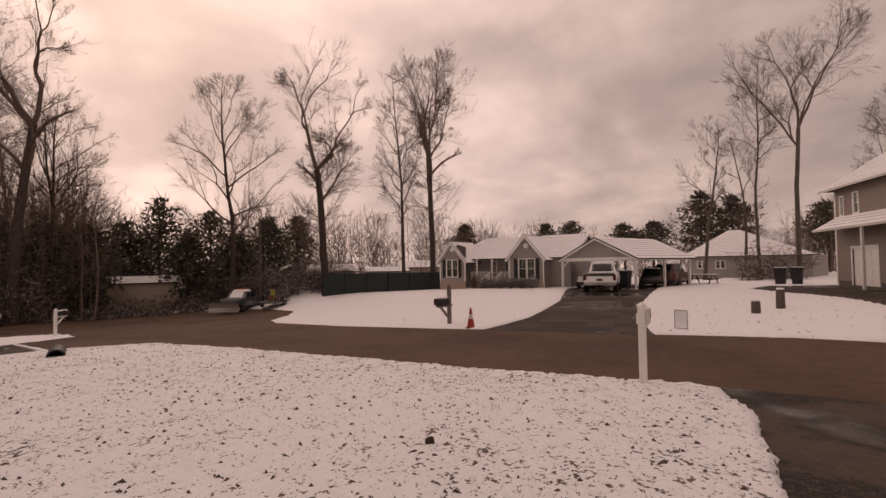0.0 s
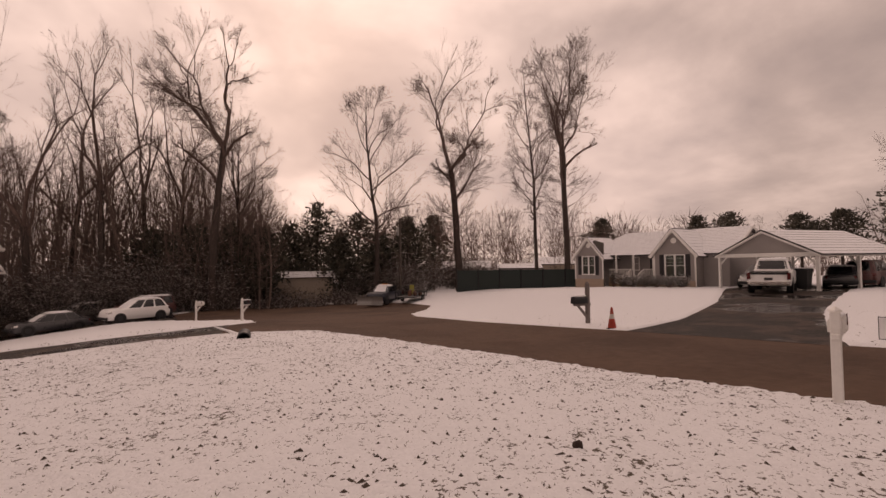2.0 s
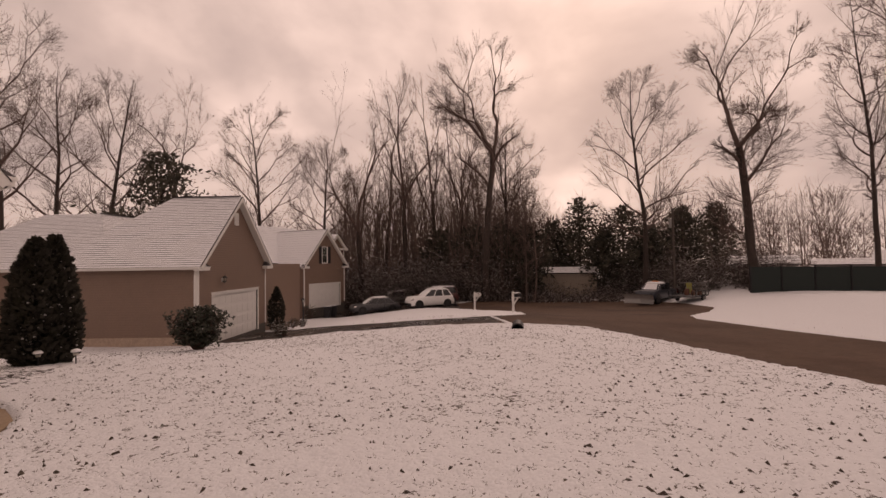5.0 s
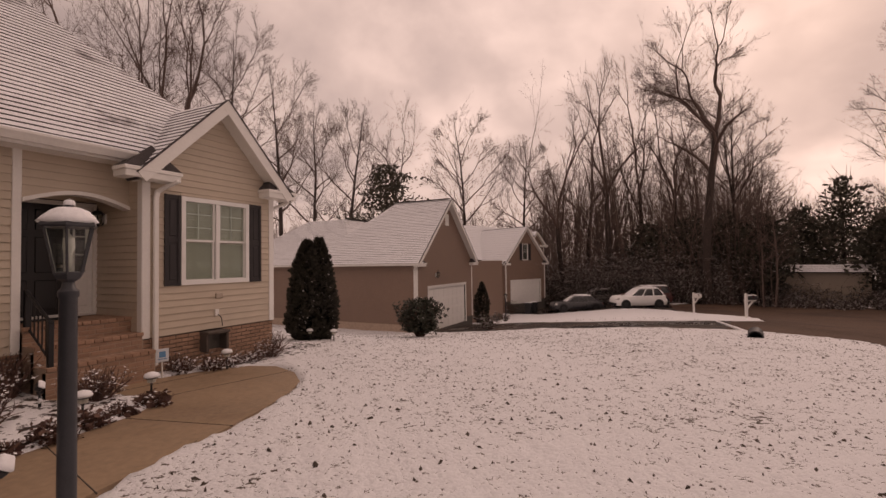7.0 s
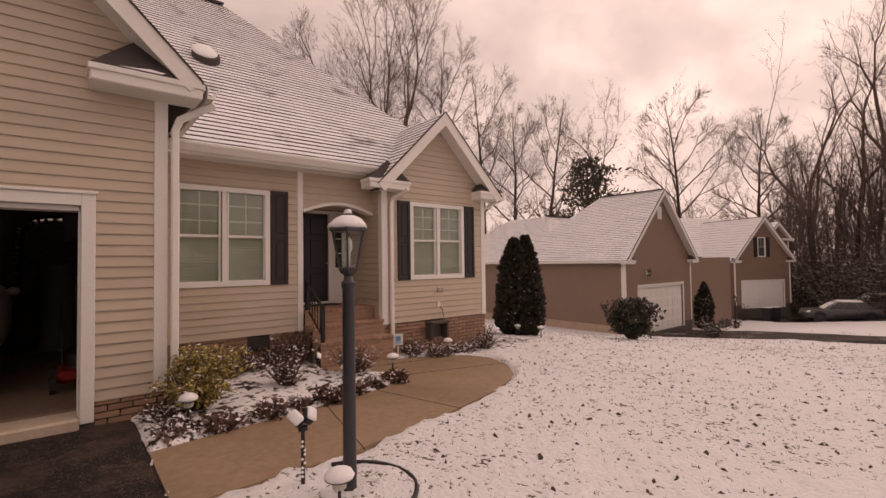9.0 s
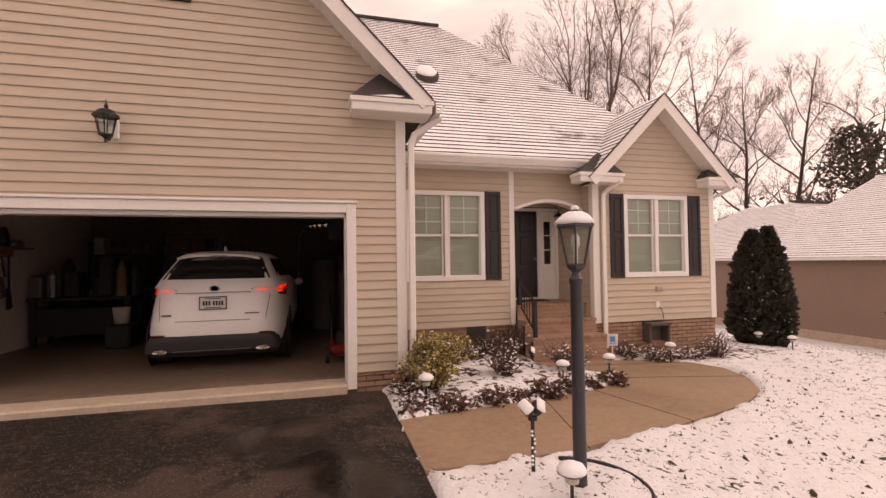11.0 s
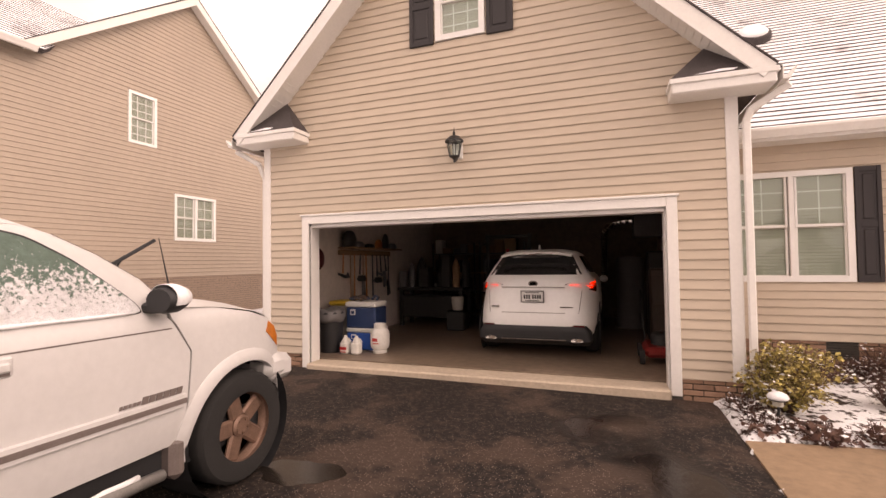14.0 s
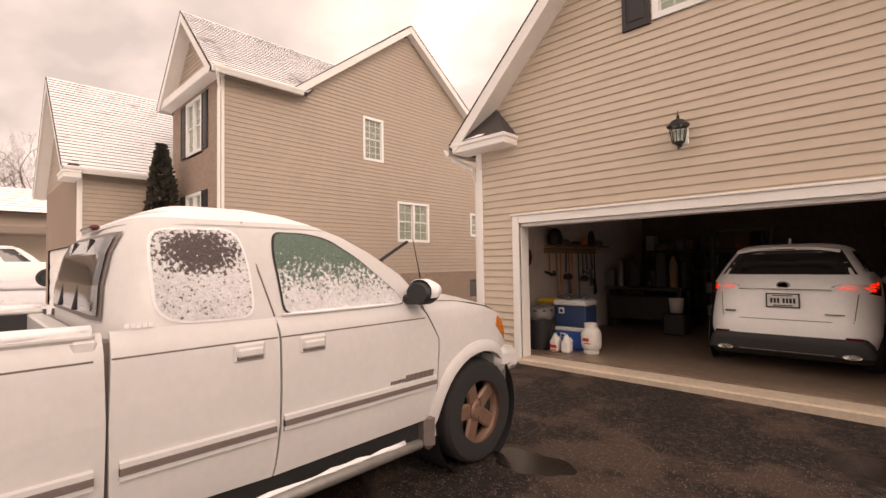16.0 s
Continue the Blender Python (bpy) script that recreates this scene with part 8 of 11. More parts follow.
def wheel(parent, x, y, r, w, sgn, rim="rimgrey", spokes=5):
    """A wheel: the tyre with tread blocks, and a spoked rim under it."""
    t = Geo()
    t.lathe([(r * 0.60, -w / 2 + 0.01), (r * 0.72, -w / 2), (r * 0.92, -w / 2 + 0.01), (r * 0.985, -w / 2 + 0.035), (r, -w * 0.3), (r, w * 0.3), (r * 0.985, w / 2 - 0.035), (r * 0.92, w / 2 - 0.01), (r * 0.72, w / 2), (r * 0.60, w / 2 - 0.01)], 72, 0, (0, 0, 0), "x", caps=False)
    for i, v in enumerate(t.v):
        if math.hypot(v[1], v[2]) > r * 0.95 and int(round(math.atan2(v[2], v[1]) / (2 * math.pi / 72))) % 2:
            t.v[i] = (v[0], v[1] * 0.982, v[2] * 0.982)
    wh = part("wheel", t, M["rubber"], parent, smooth=True, autos=35, m=Matrix.Translation((x, y, r)))
    g = Geo(); o = sgn * (w / 2 - 0.05)
    g.lathe([(r * 0.63, o), (r * 0.60, o - sgn * 0.02), (r * 0.57, o - sgn * 0.05)], 32, 0, (0, 0, 0), "x", caps=False)
    g.lathe([(r * 0.63, o + sgn * 0.03), (r * 0.63, o - sgn * 0.1)], 32, 0, (0, 0, 0), "x", caps=False)
    g.lathe([(0.0, o + sgn * 0.012), (r * 0.15, o + sgn * 0.012), (r * 0.2, o), (r * 0.2, o - sgn * 0.05), (0.0, o - sgn * 0.05)], 20, 0, (0, 0, 0), "x")
    for k in range(spokes):
        m = Matrix.Rotation(2 * math.pi * k / spokes + 0.3, 4, "X")
        sw = r * (0.155 if spokes <= 6 else 0.07)
        g.box(o - sgn * 0.05, -sw, r * 0.15, o - sgn * 0.008, sw, r * 0.62, 0, 0.015, m)
        g.lathe([(0.0, o + sgn * 0.02), (0.011, o + sgn * 0.02), (0.013, o - sgn * 0.01)], 6, 0, tuple(Matrix.Rotation(2 * math.pi * (k + 0.5) / spokes, 3, "X") @ Vector((0, 0, r * 0.125))), "x")
    part("rim", g, M[rim], wh, smooth=True, autos=30)
    g = Geo(); g.lathe([(0.0, o - sgn * 0.09), (r * 0.6, o - sgn * 0.09)], 24, 0, (0, 0, 0), "x")
    part("brake", g, M["blackplastic"], wh)
    return wh


def snow_cap(secs, z0, k=0.02):
    """A layer of snow over the top of a loft."""
    top = [s for s in secs if s[0] >= z0]
    return loft([(s[0] + k * 0.4 * min(i, 1), s[1] - k * 0.3, s[2] + k * 0.3, s[3] + k * 0.3, s[4]) for i, s in enumerate(top)] + [(top[-1][0] + k, top[-1][1] + 0.1, top[-1][2] - 0.1, top[-1][3] * 0.9, top[-1][4])])


def car(name, m, label, category, paint, L, W, H, cab, hood=0.62, snow=True, r=0.33, rim="rimgrey", lamps=True, group=""):
    """A parked car, nose to +y, standing on the origin's plane; cab: (rear bottom, rear top, front top, front bottom) shares of the length."""
    t = thing(name, m, label, category, group)
    h, hw = L / 2, W / 2
    zb = H * 0.58
    body = [(0.22, -h + 0.12, h - 0.12, hw * 0.90, 6), (0.34, -h + 0.02, h - 0.03, hw * 0.97, 6), (0.5, -h, h, hw, 5.5), (zb * 0.82, -h + 0.02, h - 0.06, hw * 0.99, 5), (zb, -h + 0.08, h - 0.22, hw * 0.95, 4.5), (zb + 0.03, -h + 0.16, h - 0.5, hw * 0.88, 4)]
    part("body", loft(body), M[paint], t, smooth=True, autos=45)
    y = [(-0.5 + c) * L for c in cab]
    cabs = [(zb - 0.02, y[0], y[3], hw * 0.90, 5), (zb + (H - zb) * 0.5, (y[0] + y[1]) / 2, (y[2] + y[3]) / 2, hw * 0.82, 5), (H - 0.07, y[1], y[2], hw * 0.72, 5), (H - 0.01, y[1] + 0.15, y[2] - 0.18, hw * 0.62, 4)]
    part("cabin", loft(cabs), M[paint], t, smooth=True, autos=45)
    z0, z1 = zb + 0.05, H - 0.12
    lerp = lambda a, b, z: a + (b - a) * (z - zb) / (H - 0.07 - zb)
    for s in (-1, 1):
        cuts = [0.07, 0.36, 0.66, 0.95]
        for a, b in zip(cuts[:-1], cuts[1:]):
            q = []
            for f, z in ((a + 0.02, z0), (b - 0.02, z0), (b - 0.02, z1), (a + 0.02, z1)):
                ya, yb = lerp(y[0], y[1], z), lerp(y[3], y[2], z)
                q.append((ya + (yb - ya) * f, z))
            part("side_window", side_panel(cabs, q, s), M["darkglass"], t)
    part("rear_window", end_panel(cabs, hw * 0.74, hw * 0.62, z0 + 0.02, z1 + 0.02, False), M["darkglass"], t)
    part("windscreen", end_panel(cabs, hw * 0.78, hw * 0.64, z0, z1 + 0.02, True), M["snow" if snow else "darkglass"], t)
    if snow:
        part("roof_snow", snow_cap(cabs, H - 0.08, 0.035), M["snow"], t, "layer of snow on the roof", smooth=True)
    for s in (-1, 1):
        for yy in (-h + L * 0.20, h - L * 0.19):
            g = Geo(); g.lathe([(r * 1.22, -0.02), (r * 1.22, 0.012), (r * 1.1, 0.02), (0.0, 0.02)] if s > 0 else [(r * 1.22, 0.02), (r * 1.22, -0.012), (r * 1.1, -0.02), (0.0, -0.02)], 24, 0, (s * hw * 0.985, yy, r), "x")
            part("wheel_arch", g, M["blackplastic"], t)
            wheel(t, s * (hw - 0.08), yy, r, 0.2, s, rim)
        if lamps:
            part("tail_lamp", side_panel(body, [(-h + 0.015, zb * 0.72), (-h + 0.25, zb * 0.78), (-h + 0.3, zb * 0.95), (-h + 0.06, zb * 0.95)], s, 0.008, 3), M["redlens"], t)
            part("headlamp", side_panel(body, [(h - 0.35, zb * 0.72), (h - 0.08, zb * 0.7), (h - 0.1, zb * 0.85), (h - 0.4, zb * 0.9)], s, 0.008, 3), M["chrome"], t)
    g = Geo(); g.box(-hw * 0.9, -h - 0.03, 0.3, hw * 0.9, -h + 0.15, 0.5, 0, 0.04)
    part("rear_bumper", g, M["blackplastic"], t)
    g = Geo(); g.box(-hw * 0.86, h - 0.12, 0.26, hw * 0.86, h + 0.03, 0.46, 0, 0.04)
    part("front_bumper", g, M["blackplastic"], t)
    return t


# --- the white pickup in our drive ---
TX = -3.46
tr = thing("pickup_truck", pose(TX, -0.07, 0), "white extended-cab pickup truck with frost and snow on its windows", "truck")
PW = M["truckwhite"]
TZ = [(0.40, 0.88), (0.46, 0.915), (0.56, 0.938), (0.70, 0.950), (0.90, 0.955), (1.08, 0.950), (1.18, 0.938), (1.25, 0.905), (1.30, 0.86)]


def flank(y, z):
    x = np.interp(z, [a for a, b in TZ], [b for a, b in TZ])
    if y > 3.55:
        x *= 1 - 0.13 * ((y - 3.55) / 0.5) ** 2
    return float(x)


def skin(poly, sgn, off=0.0, cuts=(0.5, 0.6, 0.75, 0.9, 1.02, 1.12, 1.18, 1.22), ycuts=(), inset=0.03):
    """A body panel: an outline in (y, z) laid on the truck's flank, with turned-in edges."""
    bm = bmesh.new()
    bm.faces.new([bm.verts.new((0, y, z)) for y, z in poly])
    for c in cuts:
        bmesh.ops.bisect_plane(bm, geom=bm.verts[:] + bm.edges[:] + bm.faces[:], plane_co=(0, 0, c), plane_no=(0, 0, 1))
    for c in ycuts:
        bmesh.ops.bisect_plane(bm, geom=bm.verts[:] + bm.edges[:] + bm.faces[:], plane_co=(0, c, 0), plane_no=(0, 1, 0))
    bmesh.ops.triangulate(bm, faces=[f for f in bm.faces if len(f.verts) > 4])
    for v in bm.verts:
        v.co.x = sgn * (flank(v.co.y, v.co.z) + off)
    ret = bmesh.ops.extrude_edge_only(bm, edges=[e for e in bm.edges if e.is_boundary])
    for v in [x for x in ret["geom"] if isinstance(x, bmesh.types.BMVert)]:
        v.co.x -= sgn * inset
    bmesh.ops.recalc_face_normals(bm, faces=bm.faces)
    g = Geo()
    bm.verts.index_update()
    g.add([tuple(v.co) for v in bm.verts], [tuple(v.index for v in f.verts) for f in bm.faces])
    bm.free()
    return g


def arc(cy, cz, r, a0, a1, n=14):
    return [(cy + r * math.cos(radians(a0 + (a1 - a0) * i / n)), cz + r * math.sin(radians(a0 + (a1 - a0) * i / n))) for i in range(n + 1)]


WR, FY, RYW = 0.388, 3.56, 0.29
for s in (-1, 1):
    part("rear_door", skin([(1.205, 0.47), (1.905, 0.44), (1.925, 0.72), (1.93, 1.14), (1.92, 1.262), (1.21, 1.262), (1.20, 0.9)], s), PW, tr, smooth=True, autos=30)
    part("front_door", skin([(1.915, 0.44), (3.02, 0.455), (3.075, 0.62), (3.10, 1.0), (2.985, 1.2), (2.93, 1.262), (1.932, 1.262), (1.942, 1.14), (1.937, 0.72)], s), PW, tr, smooth=True, autos=30)
    fend = [(3.00, 1.27), (2.995, 1.21), (3.112, 1.0), (3.087, 0.62), (3.04, 0.46)] + arc(FY, WR, 0.475, 172, 20)[1:] + [(4.0, 0.60), (4.03, 0.78), (4.0, 0.92), (3.93, 1.05), (3.84, 1.12), (3.62, 1.19), (3.30, 1.255)]
    part("front_fender", skin(fend, s, ycuts=(3.2, 3.4, 3.6, 3.75, 3.85, 3.95)), PW, tr, smooth=True, autos=30)
    bed = [(1.182, 1.262), (-1.1, 1.262), (-1.13, 0.9), (-1.1, 0.55)] + arc(RYW, WR, 0.475, 165, 15)[::1] + [(1.186, 0.50), (1.19, 0.9)]
    part("bed_side", skin(bed, s, ycuts=(-0.6, -0.2, 0.3, 0.8)), PW, tr, smooth=True, autos=30)
    for cy, lab in ((FY, "front"), (RYW, "rear")):
        g = Geo()
        prof = [(0.455, -0.02), (0.46, 0.025), (0.50, 0.03), (0.545, 0.004), (0.545, -0.02)]
        n = 22
        for i in range(n + 1):
            a = radians(-8 + 196 * i / n)
            for rr_, o in prof:
                yy, zz = cy + rr_ * math.cos(a), WR + rr_ * math.sin(a)
                g.v.append((s * (flank(yy, max(zz, 0.42)) + o), yy, zz))
        for i in range(n):
            for k in range(4):
                a = i * 5 + k
                g.f.append((a, a + 1, a + 6, a + 5)); g.m.append(0)
        part("wheel_flare", g, PW, tr, smooth=True, autos=50)
        g = Geo(); g.lathe([(0.47, 0.93), (0.47, 0.55), (0.0, 0.55)] if s > 0 else [(0.47, -0.93), (0.47, -0.55), (0.0, -0.55)], 28, 0, (0, cy, WR), "x", caps=False)
        part("wheel_well", g, M["blackplastic"], tr)
        wheel(tr, s * 0.83, cy, WR, 0.265, s, "rim", 5)
    for nm, a, b, z in (("rear", 1.235, 1.90, 0.70), ("front", 1.945, 3.06, 0.715), ("bed", 0.83, 1.15, 0.695)):
        g = Geo()
        for zz, hh, o, mi in ((z, 0.045, 0.018, 0), (z, 0.018, 0.024, 1)):
            k = 8
            ps = [(a + (b - a) * i / k) for i in range(k + 1)]
            base = len(g.v)
            for yy in ps:
                x = flank(yy, zz)
                g.v.extend([(s * (x - 0.005), yy, zz - hh), (s * (x + o), yy, zz - hh * 0.8), (s * (x + o), yy, zz + hh * 0.8), (s * (x - 0.005), yy, zz + hh)])
            for i in range(k):
                for q in range(3):
                    e = base + i * 4 + q
                    g.f.append((e, e + 1, e + 5, e + 4)); g.m.append(mi)
            for e in (base, base + k * 4):
                g.f.append((e, e + 1, e + 2, e + 3)); g.m.append(mi)
        part("side_moulding", g, [PW, M["greytrim"]], tr)
    g = Geo()
    for a, b in ((1.21, 1.92), (1.94, 2.98), (-1.08, 1.15)):
        k = 6
        base = len(g.v)
        for i in range(k + 1):
            yy = a + (b - a) * i / k
            x = flank(yy, 1.155) + 0.0015
            g.v.extend([(s * x, yy, 1.152), (s * x, yy, 1.160)])
        for i in range(k):
            e = base + 2 * i
            g.f.append((e, e + 1, e + 3, e + 2)); g.m.append(0)
    part("pinstripe", g, M["greytrim"], tr)
    for a, b, z in ((1.69, 1.85, 1.105), (2.04, 2.20, 1.10)):
        x = flank(a, z)
        g = Geo(); g.box(s * (x - 0.01), a, z - 0.045, s * (x + 0.012), b, z + 0.045, 0, 0.012)
        hd = part("door_handle", g, PW, tr)
        g = Geo(); g.box(s * (x + 0.008), a + 0.015, z - 0.022, s * (x + 0.028), b - 0.015, z + 0.022, 0, 0.01)
        part("grip", g, PW, hd)
        # dark strip stands in for the shade under the grip; nothing is sunk
        g = Geo(); g.box(s * (x + 0.010), a + 0.015, z - 0.036, s * (x + 0.0135), b - 0.015, z - 0.018)
        part("recess", g, M["greytrim"], hd)
    g = Geo(); g.tube([(s * 0.93, 0.98, 0.30), (s * 0.96, 1.25, 0.335), (s * 0.98, 2.0, 0.345), (s * 0.96, 2.75, 0.335), (s * 0.9, 2.95, 0.30)], [0.034] * 5, 10)
    st = part("side_step", g, M["rimgrey"], tr, smooth=True, autos=60)
    g = Geo(); rnd = random.Random(17)
    ps = [1.15 + 0.09 * i for i in range(19)]
    g.tube([(s * (0.965 + 0.012 * math.sin(2 * q) + rnd.uniform(-0.004, 0.004)), q, 0.368 + 0.008 * math.sin(1.6 * (q - 1.1))) for q in ps], [0.015 * rnd.uniform(0.25, 1.25) for _ in ps], 8)
    part("snow_on_step", g, M["snow"], st, "strip of snow on the step", smooth=True)
    g = Geo(); g.box(s * 0.70, 2.99, 0.24, s * 0.945, 3.10, 0.50, 0, 0.04)
    part("mud_flap", g, M["greytrim"], tr)
    g = Geo(); g.box(s * 0.66, -0.27, 0.20, s * 0.94, -0.24, 0.47, 0, 0.006)
    part("mud_flap", g, M["blackplastic"], tr)
    # mirror
    g = Geo(); g.lathe([(0.0, -0.09), (0.08, -0.085), (0.115, -0.03), (0.115, 0.03), (0.1, 0.06)], 18, 0, (0, 0, 0), "y", 0.66, 0.95)
    mr_ = part("mirror", g, M["blackplastic"], tr, "black door mirror with snow", m=Matrix.Translation((s * 1.03, 2.88, 1.335)) @ Matrix.Scale(-1, 4, (0, 1, 0)), smooth=True, autos=50)
    g = Geo(); g.lathe([(0.0, 0.055), (0.095, 0.055)], 18, 0, (0, 0, 0), "y", 0.66, 0.95)
    part("mirror_glass", g, M["chrome"], mr_)
    g = Geo(); g.lathe([(0.0, -0.1), (0.085, -0.095), (0.122, -0.03), (0.122, 0.03), (0.118, 0.03)], 18, 0, (0, 0, 0.012), "y", 0.66, 0.95, caps=False)
    g.f = [f for f in g.f if sum(g.v[i][2] for i in f) / len(f) > -0.02]; g.m = g.m[:len(g.f)]
    part("mirror_snow", g, M["snow"], mr_, smooth=True)
    g = Geo(); g.box(s * 0.87, 2.83, 1.26, s * 1.0, 2.93, 1.32, 0, 0.015)
    part("mirror_arm", g, M["blackplastic"], tr)
    # lamps at the nose
    part("corner_lamp", skin([(3.80, 1.02), (3.99, 0.88), (3.985, 0.97), (3.93, 1.045), (3.84, 1.095)], s, 0.006, cuts=(), ycuts=(3.9,), inset=0.02), M["amberlens"], tr)
# hood, cowl, grille
g = Geo()
hy = [2.95, 3.1, 3.3, 3.5, 3.7, 3.85, 3.95, 4.0, 4.02]
hz = [1.31, 1.30, 1.285, 1.255, 1.215, 1.165, 1.10, 1.03, 0.95]
NX_ = 12
for y, z in zip(hy, hz):
    for i in range(NX_ + 1):
        u = 2 * i / NX_ - 1
        x = u * (flank(y, 1.22) - 0.01)
        crown = 0.03 * (1 - u * u) + (0.012 if 0.25 < abs(u) < 0.7 else 0.0)
        g.v.append((x, y - 0.05 * u * u * (1 if y > 3.9 else 0), z + crown - 0.03 * abs(u) ** 6))
for j in range(len(hy) - 1):
    for i in range(NX_):
        a = j * (NX_ + 1) + i
        g.f.append((a, a + 1, a + NX_ + 2, a + NX_ + 1)); g.m.append(0)
part("hood", g, PW, tr, smooth=True)
g = Geo(); g.box(-0.78, 3.93, 0.72, 0.78, 4.03, 1.0, 0, 0.03)
for i in range(5):
    g.box(-0.5, 4.02, 0.76 + i * 0.045, 0.5, 4.045, 0.78 + i * 0.045)
part("grille", g, M["chrome"], tr)
g = Geo(); g.box(-0.9, 3.86, 0.60, 0.9, 4.17, 0.80, 0, 0.05); g.box(-0.93, 3.82, 0.64, -0.7, 4.05, 0.82, 0, 0.05); g.box(0.7, 3.82, 0.64, 0.93, 4.05, 0.82, 0, 0.05)
part("front_bumper", g, PW, tr, smooth=True, autos=40)
g = Geo(); g.box(-0.86, 3.88, 0.42, 0.86, 4.12, 0.62, 0, 0.05)
part("bumper_valance", g, M["blackplastic"], tr)
# cab
CABS = [(1.22, 1.195, 3.16, 0.905, 9), (1.30, 1.195, 3.10, 0.89, 9), (1.45, 1.21, 2.95, 0.86, 9), (1.60, 1.24, 2.72, 0.82, 8), (1.70, 1.28, 2.53, 0.785, 7), (1.76, 1.33, 2.38, 0.745, 6), (1.81, 1.41, 2.2, 0.675, 5.5), (1.84, 1.50, 2.04, 0.56, 5), (1.858, 1.6, 1.93, 0.40, 4), (1.863, 1.68, 1.85, 0.2, 4)]
part("cab", loft(CABS, 160), PW, tr, smooth=True, autos=40)


def cab_patch(poly, sgn, off=0.006, cuts=8):
    """A window laid on the cab's flank from an outline in (y, z)."""
    bm = bmesh.new()
    bm.faces.new([bm.verts.new((0, y, z)) for y, z in poly])
    for i in range(1, cuts):
        zz = 1.2 + 0.6 * i / cuts
        bmesh.ops.bisect_plane(bm, geom=bm.verts[:] + bm.edges[:] + bm.faces[:], plane_co=(0, 0, zz), plane_no=(0, 0, 1))
    for i in range(10):
        bmesh.ops.bisect_plane(bm, geom=bm.verts[:] + bm.edges[:] + bm.faces[:], plane_co=(0, 1.3 + 0.18 * i, 0), plane_no=(0, 1, 0))
    bmesh.ops.triangulate(bm, faces=[f for f in bm.faces if len(f.verts) > 4])
    bm.verts.index_update()
    g = Geo()
    g.add([(sgn * (side_x(CABS, v.co.y, v.co.z) + off), v.co.y, v.co.z) for v in bm.verts], [tuple(v.index for v in f.verts) for f in bm.faces])
    bm.free()
    return g


def rounded(poly, r=0.05, n=4):
    out = []
    m = len(poly)
    for i in range(m):
        p, a, b = Vector(poly[i]), Vector(poly[i - 1]), Vector(poly[(i + 1) % m])
        p0 = p + (a - p).normalized() * min(r, (a - p).length * 0.4); p1 = p + (b - p).normalized() * min(r, (b - p).length * 0.4)
        for k in range(n + 1):
            t = k / n
            q = p0 * (1 - t) ** 2 + p * 2 * t * (1 - t) + p1 * t * t
            out.append((q.x, q.y))
    return out


def grown(poly, k):
    c = Vector((sum(p[0] for p in poly) / len(poly), sum(p[1] for p in poly) / len(poly)))
    return [tuple(Vector(p) + (Vector(p) - c).normalized() * k) for p in poly]


RWIN = rounded([(1.385, 1.34), (1.46, 1.285), (1.815, 1.275), (1.80, 1.55), (1.76, 1.715), (1.40, 1.705), (1.375, 1.62)], 0.08)
FWIN = rounded([(1.985, 1.272), (2.83, 1.266), (2.77, 1.345), (2.50, 1.56), (2.31, 1.675), (2.18, 1.705), (1.975, 1.712), (1.955, 1.6)], 0.05)
for s in (-1, 1):
    part("window_seal", cab_patch(grown(RWIN, 0.014), s, 0.004), M["snow"], tr)
    part("rear_side_window", cab_patch(RWIN, s, 0.008), M["rearglass"], tr, "rear window caked with snow")
    part("window_seal", cab_patch(grown(FWIN, 0.012), s, 0.004), M["blackplastic"], tr)
    part("front_side_window", cab_patch(FWIN, s, 0.008), M["frontglass"], tr, "greenish front window half covered by snow")
    g = Geo()
    ps = [(1.815, 1.765), (1.86, 1.5), (1.925, 1.26)]
    for (a, b), (c, d) in zip(ps[:-1], ps[1:]):
        g.tube([(s * (side_x(CABS, a, b) + 0.001), a, b), (s * (side_x(CABS, c, d) + 0.001), c, d)], [0.005] * 2, 6)
    part("door_seam", g, M["greytrim"], tr)
    # snow along the lower rim of the front window
    g = Geo(); g.tube([(s * (side_x(CABS, y, 1.27) + 0.012), y, 1.268) for y in (1.96, 2.2, 2.4, 2.6, 2.78)], [0.006, 0.011, 0.008, 0.010, 0.005], 8)
    part("sill_snow", g, M["snow"], tr, "line of snow on the window sill", smooth=True)
part("windscreen", end_panel(CABS, 0.80, 0.70, 1.32, 1.70, True, 0.006), M["rearglass"], tr)
part("rear_window_seal", end_panel(CABS, 0.735, 0.66, 1.295, 1.70, False, 0.008, 30), M["greytrim"], tr)
rwg = part("rear_window", end_panel(CABS, 0.705, 0.63, 1.318, 1.68, False, 0.016, 30), M["darkglass"], tr, "dark sliding rear window")
g = Geo()
for x in (-0.24, 0.24):
    g.tube([(x, end_y(CABS, x, 1.32, False) - 0.018, 1.32), (x, end_y(CABS, x, 1.68, False) - 0.018, 1.68)], [0.012] * 2, 6)
part("slider_frame", g, M["blackplastic"], rwg)
g = Geo(); g.box(-0.16, 1.255, 1.735, 0.16, 1.30, 1.765, 0, 0.012)
part("brake_light", g, M["redlens"], tr)
part("roof_snow", loft([(1.735, 1.305, 2.45, 0.765, 6), (1.78, 1.36, 2.32, 0.722, 5.8), (1.825, 1.44, 2.16, 0.655, 5.4), (1.855, 1.52, 2.02, 0.54, 5), (1.872, 1.6, 1.93, 0.38, 4), (1.877, 1.68, 1.85, 0.2, 4)], 72), M["snow"], tr, "thin snow on the cab roof", smooth=True)
